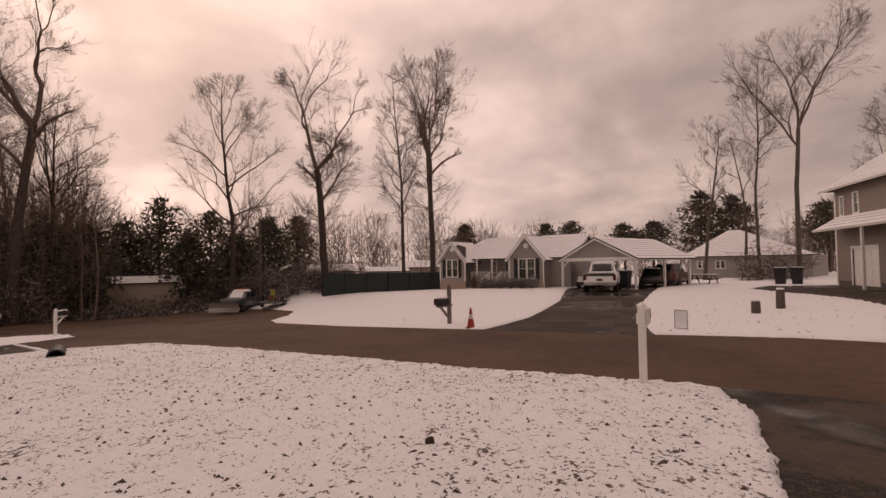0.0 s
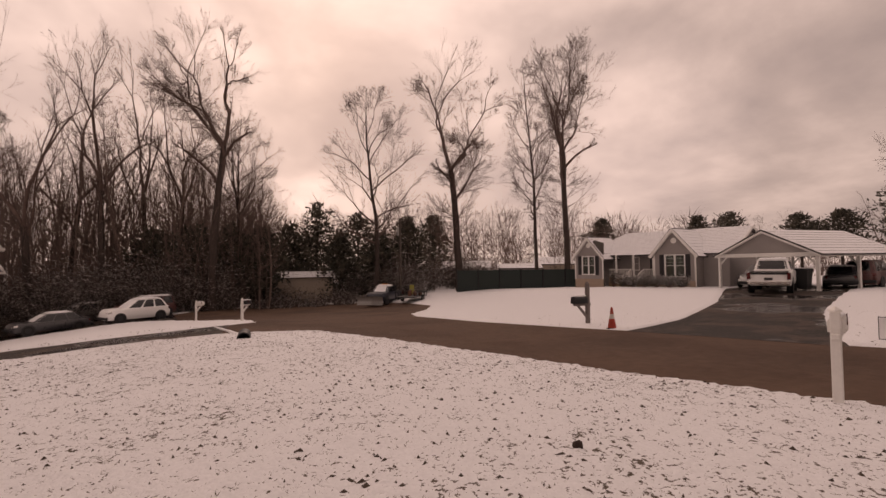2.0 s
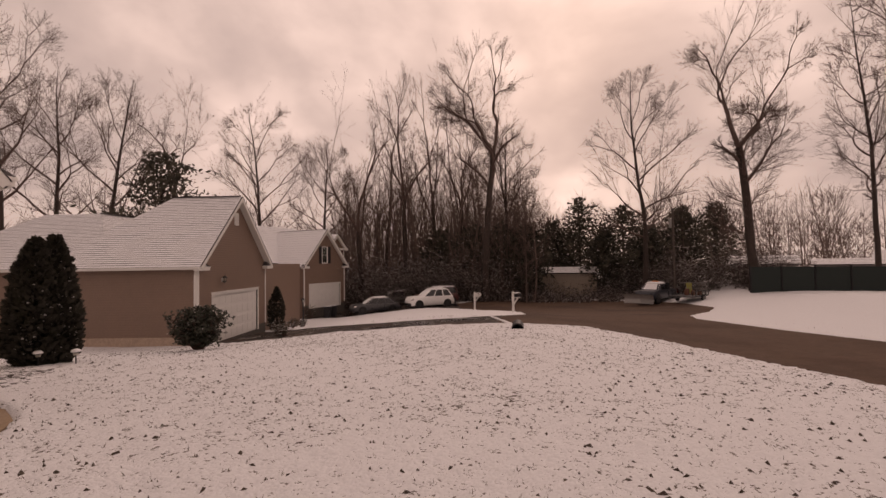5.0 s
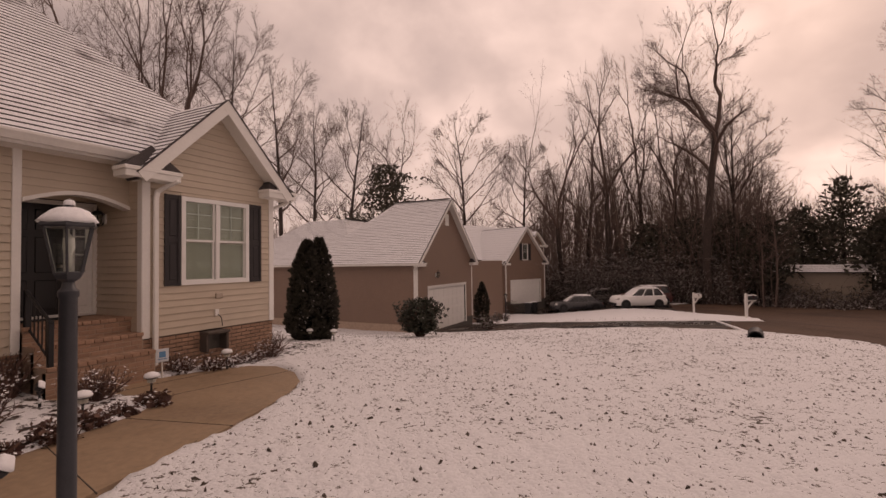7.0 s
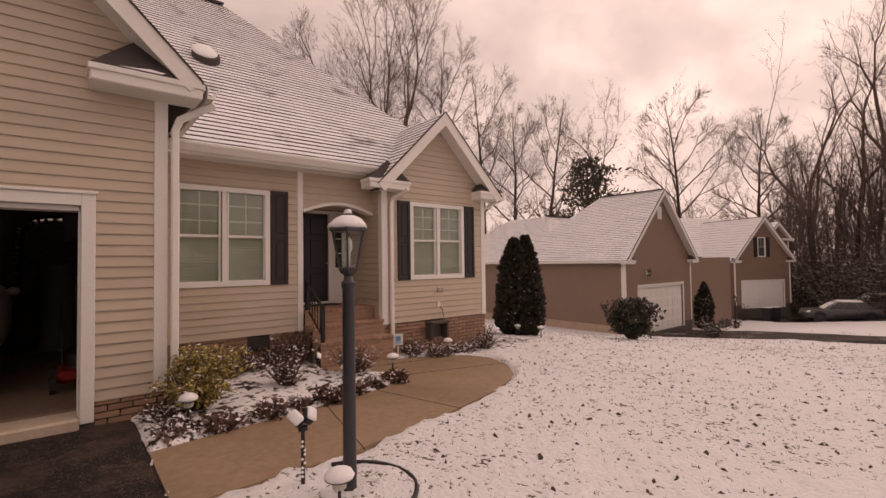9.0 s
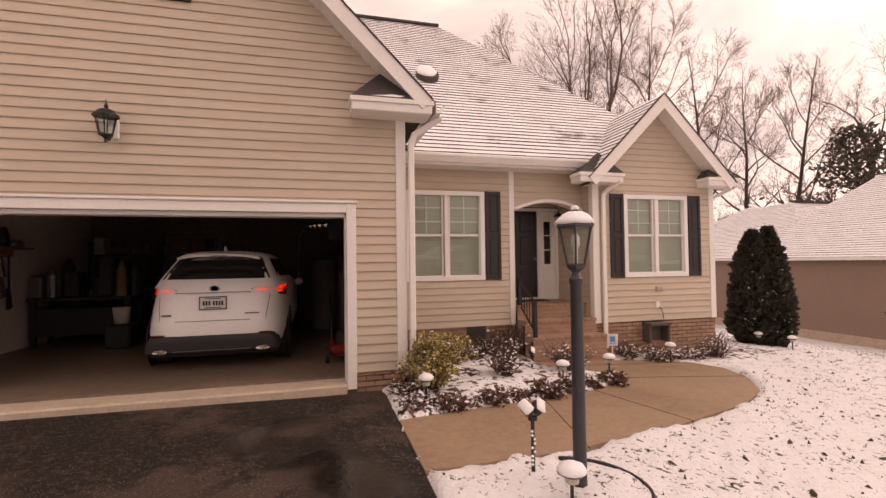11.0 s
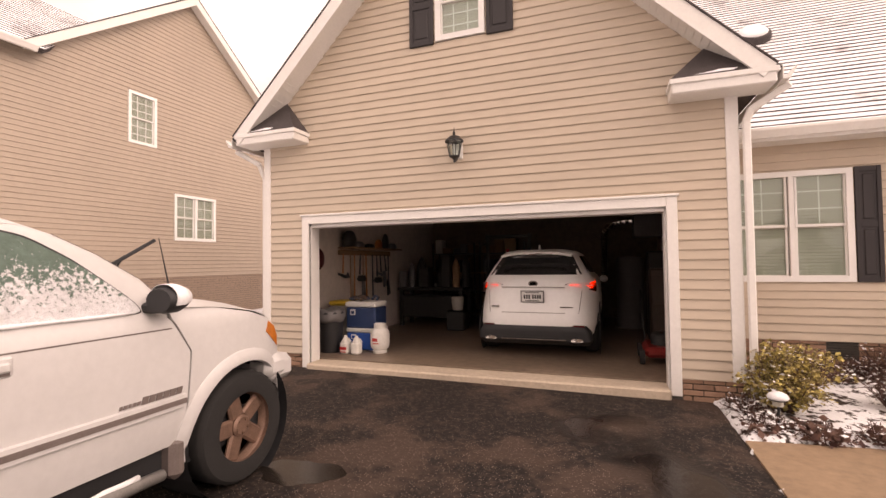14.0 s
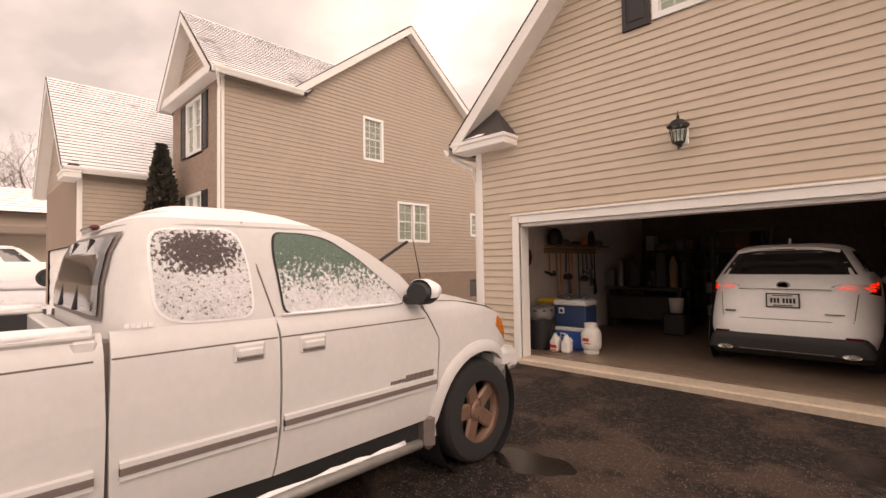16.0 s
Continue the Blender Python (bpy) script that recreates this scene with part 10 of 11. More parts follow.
def spot_light(x, y, h, label, twin):
    t = thing("garden_spotlight", on(x, y, 0.0), label, "spotlight")
    g = Geo(); g.tube([(0, 0, -0.1), (0, 0, h)], [0.016, 0.014], 8); g.lathe([(0.0, h), (0.035, h), (0.035, h + 0.03), (0.0, h + 0.035)], 8)
    part("stake", g, M["black"], t)
    for k, s in enumerate((-1, 1) if twin else (1,)):
        m = Matrix.Translation((0.05 * s * twin, 0, h + 0.09)) @ Matrix.Rotation(radians(35 * s), 4, "Y") @ Matrix.Rotation(radians(38), 4, "X")
        g = Geo(); g.box(-0.036, -0.05, -0.045, 0.036, 0.05, 0.015, 0, 0.012, m)
        hd = part("lamp_head", g, M["black"], t)
        g = Geo(); g.box(-0.040, -0.058, 0.012, 0.040, 0.056, 0.042, 0, 0.016, m)
        part("snow_cap", g, M["snow"], hd, smooth=True)
    g = Geo(); rnd = random.Random(2)
    for i in range(9):
        z = 0.1 + i * (h - 0.15) / 9
        g.lathe([(0.0, -0.012), (0.014, 0.0), (0.0, 0.014)], 6, 0, (0.008 * rnd.choice((-1, 1)), -0.01, z))
    part("frost", g, M["snow"], t)
    return t


spot_light(1.76, 4.1, 0.42, "black stake spotlights with snow on their heads", 1)
spot_light(3.3, 7.3, 0.2, "small black spotlight with snow in the bed", 0)


def twig_shrub(x, y, h, w, seed, label, leaf=None, n=60, name="shrub", snow=0.25, leaves=420, size=0.055):
    """A small shrub: a fan of stems, optional leaves and snow bits."""
    t = thing(name, on(x, y, 0.0), label, "shrub", "garden shrubs")
    rnd = random.Random(seed)
    wd = Wood(); tips = []
    for k in range(n):
        a = rnd.uniform(0, 6.28); lean = rnd.random() * w / h * 0.9
        q, r, d = limb(rnd, (0.05 * math.sin(a), 0.05 * math.cos(a), -0.03), (math.sin(a) * lean, math.cos(a) * lean, 1), h * rnd.uniform(0.6, 1.1), 0.008, 0.0, 0.16, 4, 0.4)
        wd.tube(q, r, 3); tips += q[2:]
        for j in range(3):
            i = rnd.randint(1, 3)
            q2, r2, _ = limb(rnd, q[i], turned(rnd, between(q[i], q[i + 1]), rnd.uniform(0.4, 0.9)), h * 0.3, 0.005, 0.0, 0.2, 2, 0.5)
            wd.tube(q2, r2, 3); tips += q2[1:]
    v, f = wd.arrays()
    o = tagged(new("stem", mesh_np("stem", v, f, M["twigred"])), kind="stuff"); o.parent = t
    def bits(nm, material, count, size, flat):
        rs = np.random.RandomState(seed + 9)
        tp = np.array(tips); c = tp[rs.randint(0, len(tp), count)] + rs.normal(0, 0.02, (count, 3))
        d = rs.normal(0, 1, (count, 3)) * [1, 1, flat]; d /= np.linalg.norm(d, axis=1, keepdims=True)
        e = np.cross(d, rs.normal(0, 1, (count, 3)) * [flat, flat, 1] + [0, 0, 0.5]); e /= np.linalg.norm(e, axis=1, keepdims=True) + 1e-9
        s = size * rs.uniform(0.6, 1.4, (count, 1))
        vv = np.stack([c - d * s * 0.2, c + e * s * 0.45 + d * s * 0.4, c + d * s, c - e * s * 0.45 + d * s * 0.4], 1).reshape(-1, 3)
        b = np.arange(count)[:, None] * 4
        oo = new(nm, mesh_np(nm, vv, np.concatenate([b + [0, 1, 2], b + [0, 2, 3]]), material)); oo.parent = t; tagged(oo, kind="stuff")
    if leaf:
        bits("foliage", M[leaf], leaves, size, 0.7)
    if snow:
        bits("snow_dusting", M["snow"], int((leaves if leaf else 260) * snow), 0.035, 0.15)
    return t


M["twigred"] = mat("red_brown_stems", (0.13, 0.072, 0.058), 0.9, var=0.3)
M["leaf_yel"] = mat("variegated_yellow_green_leaf", (0.5, 0.4, 0.13), 0.6, var=0.35, scale=9, col2=(0.2, 0.15, 0.055), mask=(0.45, 0.55), mscale=14)
M["leaf_dark"] = mat("dark_holly_leaf", (0.035, 0.038, 0.024), 0.5, var=0.4, scale=8)
M["leaf_brown"] = mat("withered_leaf", (0.14, 0.075, 0.055), 0.85, var=0.4, scale=9, col2=(0.08, 0.04, 0.035), mask=(0.45, 0.6), mscale=8)
twig_shrub(1.55, 6.45, 0.70, 0.46, 301, "round yellow-green leafy bush dusted with snow", "leaf_yel", 110, "bush", 0.10, 8000, 0.034)
for k, (x, y, h, w) in enumerate(((1.25, 5.95, 0.2, 0.3), (1.22, 6.35, 0.25, 0.3), (1.3, 6.9, 0.3, 0.35), (2.15, 7.75, 0.42, 0.45), (2.72, 6.98, 0.5, 0.42), (2.5, 8.05, 0.4, 0.45), (3.3, 8.1, 0.62, 0.5), (3.75, 7.05, 0.48, 0.42), (1.7, 7.7, 0.4, 0.4), (2.95, 8.2, 0.4, 0.4))):
    twig_shrub(x, y, h, w, 310 + k, "small withered red-brown shrub flecked with snow", None, 75, "shrub", 0.7, 150)
for k in range(16):
    u = k / 15
    x = 1.2 + 2.9 * u + 0.1 * math.sin(k * 3.3); y = 5.73 + 0.72 * u ** 1.6 + 0.07 * math.sin(k * 2.1)
    twig_shrub(x, y, 0.12 + 0.05 * (k % 3), 0.26, 340 + k, "low frosted border plant along the walk", "leaf_brown" if k % 3 != 1 else None, 44, "border_plant", 0.35, 160)
for k, (x, y, h, w) in enumerate(((5.4, 7.85, 0.35, 0.5), (5.75, 7.6, 0.3, 0.4), (6.6, 7.7, 0.3, 0.5), (7.1, 7.75, 0.45, 0.5), (7.6, 8.3, 0.5, 0.5), (6.2, 7.7, 0.25, 0.4))):
    twig_shrub(x, y, h, w, 360 + k, "small bare shrub dusted with snow by the house", None, 60, "shrub", 0.8, 200)
twig_shrub(13.1, 7.8, 1.2, 0.85, 370, "dark rounded evergreen bush with snow on top", "leaf_dark", 160, "bush", 0.06, 14000)
for k, (x, y) in enumerate(((21.5, 8.6), (22.2, 9.2), (30.2, 11.4), (30.8, 11.0))):
    twig_shrub(x, y, 0.7, 0.6, 375 + k, "small snowy shrub at the neighbour's walk", "leaf_dark", 30, "shrub", 0.9, 300)
for k in range(6):
    p = AF.p(-5.4 + 0.95 * k, 0, 0.9)
    twig_shrub(p[0], p[1], 1.05, 1.15, 380 + k, "low round bush heaped with snow by the porch", "leaf_dark", 50, "bush", 2.2, 1400)
p = AF.p(-6.4, 0, 0.5)
twig_shrub(p[0], p[1], 1.3, 0.6, 387, "dark shrub beside the porch steps", "leaf_dark", 50, "bush", 0.2, 900)
p = CF.p(3.0, 0, 0.9)
twig_shrub(p[0] + 0.6, p[1], 1.4, 0.7, 388, "dark bush beside the garage door", "leaf_dark", 50, "bush", 0.1, 900)
p = CF.p(-2.6, 0, 0.9)
twig_shrub(p[0], p[1], 1.3, 0.9, 389, "dark bush at the house corner", "leaf_dark", 50, "bush", 0.1, 900)

# walk joints, bed edging, hose-like edge round the lamp
g = Geo()
for a, b in (((2.45, 4.45), (2.75, 5.85)), ((3.9, 4.85), (3.55, 6.08)), ((4.3, 6.6), (6.35, 6.45)), ((3.62, 7.38), (6.2, 7.45))):
    k = 8
    g2 = [(a[0] + (b[0] - a[0]) * i / k, a[1] + (b[1] - a[1]) * i / k) for i in range(k + 1)]
    g.tube([(x, y, gz(x, y) + 0.0185) for x, y in g2], [0.006] * (k + 1), 5)
part("joint", g, mat("joint_shadow", (0.06, 0.045, 0.035), 0.95), sw)
g = Geo()
ps = [(1.98 + 0.46 * math.cos(radians(a)), 3.82 + 0.46 * math.sin(radians(a))) for a in range(-70, 81, 10)]
g.tube([(x, y, gz(x, y) + 0.042) for x, y in ps], [0.018] * len(ps), 8)
tagged(put("bed_edging", g, M["black"], smooth=True), "curved black plastic edging around the lamp post", "edging")
g = Geo()
g.box(-0.09, -0.006, 0.26, 0.09, 0.006, 0.46, 0, 0.004)
ss = thing("yard_sign", on(4.98, 7.72, 0.0) @ Matrix.Rotation(radians(-14), 4, "Z"), "small white yard sign with a blue mark on a stake", "sign")
part("sign_board", g, mat("sign_white", (0.66, 0.7, 0.74), 0.5), ss)
g = Geo(); g.box(-0.045, -0.011, 0.33, 0.045, -0.007, 0.42, 0, 0.002); g.box(-0.06, -0.010, 0.30, 0.06, -0.007, 0.312)
part("sign_mark", g, mat("sign_blue", (0.10, 0.28, 0.48), 0.5), ss)
g = Geo(); g.tube([(0, 0.01, -0.1), (0, 0.01, 0.3)], [0.012] * 2, 6)
part("stake", g, M["white"], ss)
# steps railing
rl = thing("stair_railing", pose(3.6, 8.0, 0.2), "black metal stair railing beside brick steps", "railing")
g = Geo(); g.tube([(0, -0.25, 0.62), (0, 0.38, 1.02)], [0.022] * 2, 8); g.tube([(0, -0.22, 0.16), (0, 0.38, 0.56)], [0.015] * 2, 8)
part("handrail", g, M["black"], rl)
for y, a, b in ((-0.22, -0.1, 0.66), (0.38, 0.45, 1.04)):
    g = Geo(); g.box(-0.03, y - 0.03, a, 0.03, y + 0.03, b, 0, 0.006)
    part("post", g, M["black"], rl)
for i in range(5):
    y = -0.12 + 0.1 * i
    g = Geo(); g.tube([(0, y, 0.18 + 0.63 * (y + 0.22)), (0, y, 0.64 + 0.63 * (y + 0.22))], [0.009] * 2, 6)
    part("baluster", g, M["black"], rl)
# small things on the front wall
g = Geo(); W2.block(g, 6.12, 6.27, 0.94, 1.03, 0.0, 0.05, 0, 0.012)
part("wall_light_box", g, M["siding_d"], house)
g = Geo(); W2.block(g, 6.11, 6.19, 0.63, 0.75, 0.0, 0.04, 0, 0.008)
part("outlet_box", g, M["white"], house)
g = Geo(); g.tube([W2.p(6.16, 0.66, 0.04), W2.p(6.2, 0.6, 0.08), W2.p(6.21, 0.45, 0.1)], [0.007] * 3, 6)
part("cord", g, M["black"], house)

# puddle by the truck's front wheel
g = Geo()
n = 40
ps = [((0.24 + 0.03 * math.sin(2 * a + 1) + 0.025 * math.sin(3 * a) + 0.012 * math.sin(8 * a)) * math.cos(a) * 1.25, (0.24 + 0.03 * math.sin(2 * a + 1) + 0.025 * math.sin(3 * a) + 0.012 * math.sin(8 * a)) * math.sin(a) * 0.9) for a in (2 * math.pi * i / n for i in range(n))]
g.add([(x, y, 0.0) for x, y in ps], [tuple(range(n))])
tagged(put("puddle", g, mat("puddle_water", (0.022, 0.017, 0.014), 0.22, var=0.1, rvar=0.05), m=pose(-2.25, 3.75, gz(-2.25, 3.75) + 0.006)), "shallow puddle on the asphalt by the truck's wheel", "puddle")

# grass tufts poking through the snow, near the camera
rs = np.random.RandomState(12)
NG = 42000
ra = rs.uniform(0, 2 * np.pi, NG); rd_ = 2.0 + 19 * rs.uniform(0, 1, NG) ** 0.75
bx, by = rd_ * np.sin(ra), rd_ * np.cos(ra)
keep = np.ones(NG, bool)
for poly in list(PADS.values()) + [BED_L, BED_R]:
    keep &= inside_dist(poly, bx, by) < -0.03
keep &= ~((bx > -5.1) & (bx < 7.5) & (by > 6.6)) & ~((bx < -10.5) & (by > 2.0)) & (0.5 * wave(bx, by, 1.7, 4.0) + rs.normal(0, 0.6, NG) > np.where(by < -10.8, 0.7, 0.1))
bx, by = bx[keep], by[keep]; NG = len(bx)
bz = snow_height(bx, by) - 0.008
c = np.repeat(np.stack([bx, by, bz], -1), 5, 0) + rs.normal(0, 0.016, (NG * 5, 3)) * [1, 1, 0]
dr = rs.normal(0, 1, (NG * 5, 3)); dr[:, 2] = np.abs(dr[:, 2]) * 0.7 + 0.25; dr /= np.linalg.norm(dr, axis=1, keepdims=True)
sd = np.cross(dr, rs.normal(0, 1, (NG * 5, 3))); sd /= np.linalg.norm(sd, axis=1, keepdims=True)
ln_ = rs.uniform(0.015, 0.05, (NG * 5, 1))
gvv = np.stack([c - sd * 0.004, c + sd * 0.004, c + dr * ln_], 1).reshape(-1, 3)
tagged(new("grass", mesh_np("grass", gvv, np.arange(NG * 15).reshape(-1, 3), mat("winter_grass", (0.12, 0.09, 0.058), 0.9, var=0.4, scale=3))), "brown winter grass blades poking through snow", "grass", kind="stuff")


# darker clumps of leaves and turf, a few centimetres long, standing out of the snow
NK = 34000
ra = rs.uniform(0, 2 * np.pi, NK); rd_ = 1.8 + 22 * rs.uniform(0, 1, NK) ** 0.62
bx, by = rd_ * np.sin(ra), rd_ * np.cos(ra)
keep = ~((bx > -5.1) & (bx < 7.5) & (by > 6.6)) & ~((bx < -10.5) & (by > 2.0)) & (0.6 * wave(bx, by, 2.3, 1.0) + rs.normal(0, 0.6, NK) > np.where(by < -10.8, 1.0, -0.15))
for poly in list(PADS.values()) + [BED_L, BED_R]:
    keep &= inside_dist(poly, bx, by) < -0.04
bx, by = bx[keep], by[keep]; NK = len(bx)
cc = np.stack([bx, by, snow_height(bx, by) + 0.001], -1)
ta_ = rs.normal(0.6, 0.7, NK); L_ = rs.uniform(0.018, 0.062, NK) * (0.7 + 0.6 * rs.uniform(0, 1, NK) ** 3); W_ = L_ * rs.uniform(0.25, 0.6, NK)
u1 = np.stack([np.cos(ta_), np.sin(ta_), 0 * ta_], -1) * L_[:, None]; u2 = np.stack([-np.sin(ta_), np.cos(ta_), 0 * ta_], -1) * W_[:, None]
jit = lambda: rs.uniform(0.6, 1.3, (NK, 1))
dn = np.array([0, 0, -0.012])
kv = np.stack([cc - u1 * jit() + dn, cc + u2 * jit() + dn, cc + u1 * jit() + dn, cc - u2 * jit() + dn, cc + u1 * rs.uniform(-0.4, 0.4, (NK, 1)) + np.array([0, 0, 1]) * rs.uniform(0.008, 0.026, (NK, 1))], 1).reshape(-1, 3)
kb = np.arange(NK)[:, None] * 5
tagged(new("turf", mesh_np("turf", kv, np.concatenate([kb + [0, 1, 4], kb + [1, 2, 4], kb + [2, 3, 4], kb + [3, 0, 4]]), mat("dead_turf", (0.062, 0.045, 0.034), 0.95, var=0.4, scale=3))), "dark clumps of turf and leaves in the snow", "turf", kind="stuff")


# ---- street side ----
def mailbox(x, y, label, post_mat, box_mat, az, h=1.15, post=0.0, snow=True):
    t = thing("mailbox", on(x, y, 0.0) @ Matrix.Rotation(-radians(az), 4, "Z"), label, "mailbox")
    g = Geo(); g.box(-0.055, -0.055, -0.2, 0.055, 0.055, h + post + 0.18, 0, 0.012); g.lathe([(0.075, h + post + 0.18), (0.07, h + post + 0.2), (0.0, h + post + 0.25)], 4)
    part("post", g, M[post_mat], t)
    g = Geo(); g.box(-0.045, -0.1, h - 0.17, 0.045, 0.5, h - 0.1, 0, 0.01); beam(g, (0, 0.05, h - 0.5), (0, 0.36, h - 0.15), 0.06, 0.06)
    part("arm", g, M[post_mat], t)
    g = Geo()
    pr = [(-0.09, 0.0), (0.09, 0.0), (0.09, 0.12)] + [(0.09 * math.cos(radians(a)), 0.12 + 0.09 * math.sin(radians(a))) for a in range(20, 180, 20)] + [(-0.09, 0.12)]
    g.prism([(px_, 0.06, h - 0.1 + pz) for px_, pz in pr], (0, 0.48, 0))
    bx_ = part("box", g, M[box_mat], t)
    g = Geo(); g.box(0.09, 0.3, h - 0.02, 0.1, 0.33, h + 0.12); g.box(0.09, 0.25, h + 0.09, 0.1, 0.33, h + 0.13)
    part("flag", g, M["redlens"], bx_)
    if snow:
        g = Geo(); g.lathe([(0.06, 0.0), (0.07, 0.02), (0.05, 0.05), (0.0, 0.06)], 10, 0, (0, 0.28, h + 0.1), "z", 1.2, 3.6)
        part("snow_cap", g, M["snow"], t, smooth=True)
    return t


mailbox(3.2, -6.85, "white wooden mailbox post with snow beside the street", "white", "white", 165, 1.02)
bmx = mailbox(12.85, -12.85, "black mailbox with snow on a tall grey post beside the street", "greytrim", "black", 8, 0.74, 0.3)
bmx.matrix_basis = bmx.matrix_basis @ Matrix.Scale(1.25, 4)
mailbox(27.2, -2.5, "white mailbox post with a dark box by the turning circle", "white", "black", 150, 1.0)
mailbox(36.0, -0.6, "white double-armed mailbox post in the snow", "white", "white", 150, 1.15)
g = Geo()
cn = thing("traffic_cone", on(11.2, -12.2, 0.0), "orange-red traffic cone with snow on it at the kerb", "traffic cone")
g.box(-0.19, -0.19, 0.0, 0.19, 0.19, 0.035, 0, 0.012)
part("base", g, M["blackplastic"], cn)
g = Geo(); g.lathe([(0.14, 0.035), (0.085, 0.35), (0.03, 0.72), (0.0, 0.73)], 18)
part("cone", g, mat("cone_red", (0.40, 0.04, 0.02), 0.6), cn, smooth=True, autos=50)
g = Geo(); g.lathe([(0.089, 0.34), (0.064, 0.5)], 18, caps=False)
part("reflective_band", g, mat("cone_band", (0.6, 0.56, 0.52), 0.4), cn, smooth=True)
cl = Geo(); rnd = random.Random(8)
for i in range(5):
    cl.lathe([(0.0, -0.03), (0.06, 0.0), (0.05, 0.06), (0.0, 0.09)], 7, 0, (rnd.uniform(-0.04, 0.04), rnd.uniform(-0.03, 0.03), 0.04 * i * 0.3), "z", rnd.uniform(0.7, 1.2), rnd.uniform(0.6, 1))
tagged(put("clod", cl, mat("earth_clod", (0.05, 0.03, 0.025), 0.95, bump=0.6), m=on(3.5, -2.55, 0.03) @ Matrix.Scale(0.62, 4), smooth=True), "dark clod of earth lying on the snow", "clod")
# culvert by next door's drive
cv = thing("culvert", on(16.3, -1.35, 0.06) @ Matrix.Rotation(radians(-8), 4, "Z"), "dark drain pipe opening at the lawn's edge", "culvert")
g = Geo(); g.lathe([(0.2, -0.12), (0.2, 0.9), (0.165, 0.9), (0.165, -0.12), (0.2, -0.12)], 20, 0, (0, 0, -0.02), "x", caps=False)
g.lathe([(0.0, 0.3), (0.166, 0.3)], 18, 0, (0, 0, -0.02), "x")
part("pipe", g, M["blackplastic"], cv, smooth=True, autos=40)
# flat dark mound stands for the shaded hollow; the ground is not dug out
g = Geo(); g.lathe([(0.42, -0.06), (0.38, 0.0), (0.22, 0.03), (0.0, 0.035)], 14, 0, (-0.28, 0, -0.04), "z", 0.8, 1.0)
part("dark_earth", g, mat("hollow_shade_earth", (0.02, 0.014, 0.012), 0.9, bump=0.5), cv, smooth=True)
g = Geo()
ps = [(17.0 + 0.9 * i, -1.5 + 0.08 * i) for i in range(8)]
g.tube([(x, y, gz(x, y) + 0.02) for x, y in ps], [0.05, 0.07, 0.06, 0.07, 0.05, 0.06, 0.05, 0.03], 8)
tagged(put("snow_ridge", g, M["snow"], smooth=True), "thin ridge of snow lying across the drive", "snow")
# across the street
fr = thing("sign_frame", on(4.62, -13.5, 0.0), "thin metal frame holding a blank white sheet", "yard sign")
g = Geo()
for x in (-0.165, 0.165):
    g.tube([(x, 0, -0.1), (x, 0, 0.56)], [0.009] * 2, 6)
g.tube([(-0.165, 0, 0.56), (0.165, 0, 0.56)], [0.009] * 2, 6); g.tube([(-0.165, 0, 0.06), (0.165, 0, 0.06)], [0.009] * 2, 6)
part("frame", g, M["black"], fr)
g = Geo(); g.box(-0.155, -0.006, 0.09, 0.155, 0.006, 0.55)
part("sheet", g, M["snow"], fr)
for x, y, h in ((3.57, -17.7, 0.42), (3.1, -19.2, 0.68)):
    g = Geo(); g.lathe([(0.16, -0.1), (0.14, 0.0), (0.13, h), (0.11, h + 0.02), (0.0, h + 0.02)], 9)
    st = put("stump", g, M["bark2"], m=on(x, y, 0.0))
    tagged(st, "short weathered stump post with snow on top", "stump")
    g = Geo(); g.lathe([(0.12, h + 0.015), (0.11, h + 0.06), (0.0, h + 0.08)], 10)
    part("snow_cap", g, M["snow"], st, smooth=True)


def wheelie_bin(x, y, label, az=0, s=1.0):
    t = thing("wheelie_bin", on(x, y, 0.0) @ Matrix.Rotation(-radians(az), 4, "Z"), label, "bin", "wheelie bins")
    g = Geo()
    a, b = 0.24 * s, 0.3 * s
    g.add([(-a, -a, 0.05), (a, -a, 0.05), (a, a, 0.05), (-a, a, 0.05), (-b, -b, 0.98 * s), (b, -b, 0.98 * s), (b, b, 0.98 * s), (-b, b, 0.98 * s)], [(3, 2, 1, 0), (4, 5, 6, 7), (0, 1, 5, 4), (1, 2, 6, 5), (2, 3, 7, 6), (3, 0, 4, 7)])
    g.box(-b - 0.02, -b - 0.02, 0.93 * s, b + 0.02, b + 0.02, 0.99 * s, 0, 0.012)
    part("body", g, M["blackplastic"], t)
    g = Geo(); g.box(-b - 0.03, -b - 0.03, 0.99 * s, b + 0.03, b + 0.05, 1.06 * s, 0, 0.02)
    lid = part("lid", g, M["blackplastic"], t)
    g = Geo(); g.box(-b, -b, 1.055 * s, b, b, 1.10 * s, 0, 0.03)
    part("snow_cap", g, M["snow"], lid)
    for sx in (-1, 1):
        g = Geo(); g.lathe([(0.1, -0.02), (0.1, 0.02)], 14, 0, (sx * 0.24, a, 0.1), "x")
        part("wheel", g, M["rubber"], t)
    return t


wheelie_bin(5.6, -38.4, "black wheelie bin with snow on the lid", 0, 1.1)
wheelie_bin(4.7, -38.6, "black wheelie bin with snow on the lid", 0, 1.1)
wheelie_bin(13.55, -31.6, "dark wheelie bin beside the carport", 0, 1.2)
p = CF.p(-0.2, 0, 1.6); wheelie_bin(p[0], p[1], "dark wheelie bin before a garage door", 0, 1.0)
p = CF.p(-1.0, 0, 1.6); wheelie_bin(p[0], p[1], "dark wheelie bin before a garage door", 0, 1.0)
pt = thing("picnic_table", on(10.6, -39.5, 0.0) @ Matrix.Rotation(radians(-12), 4, "Z"), "dark wooden picnic table dusted with snow", "picnic table")
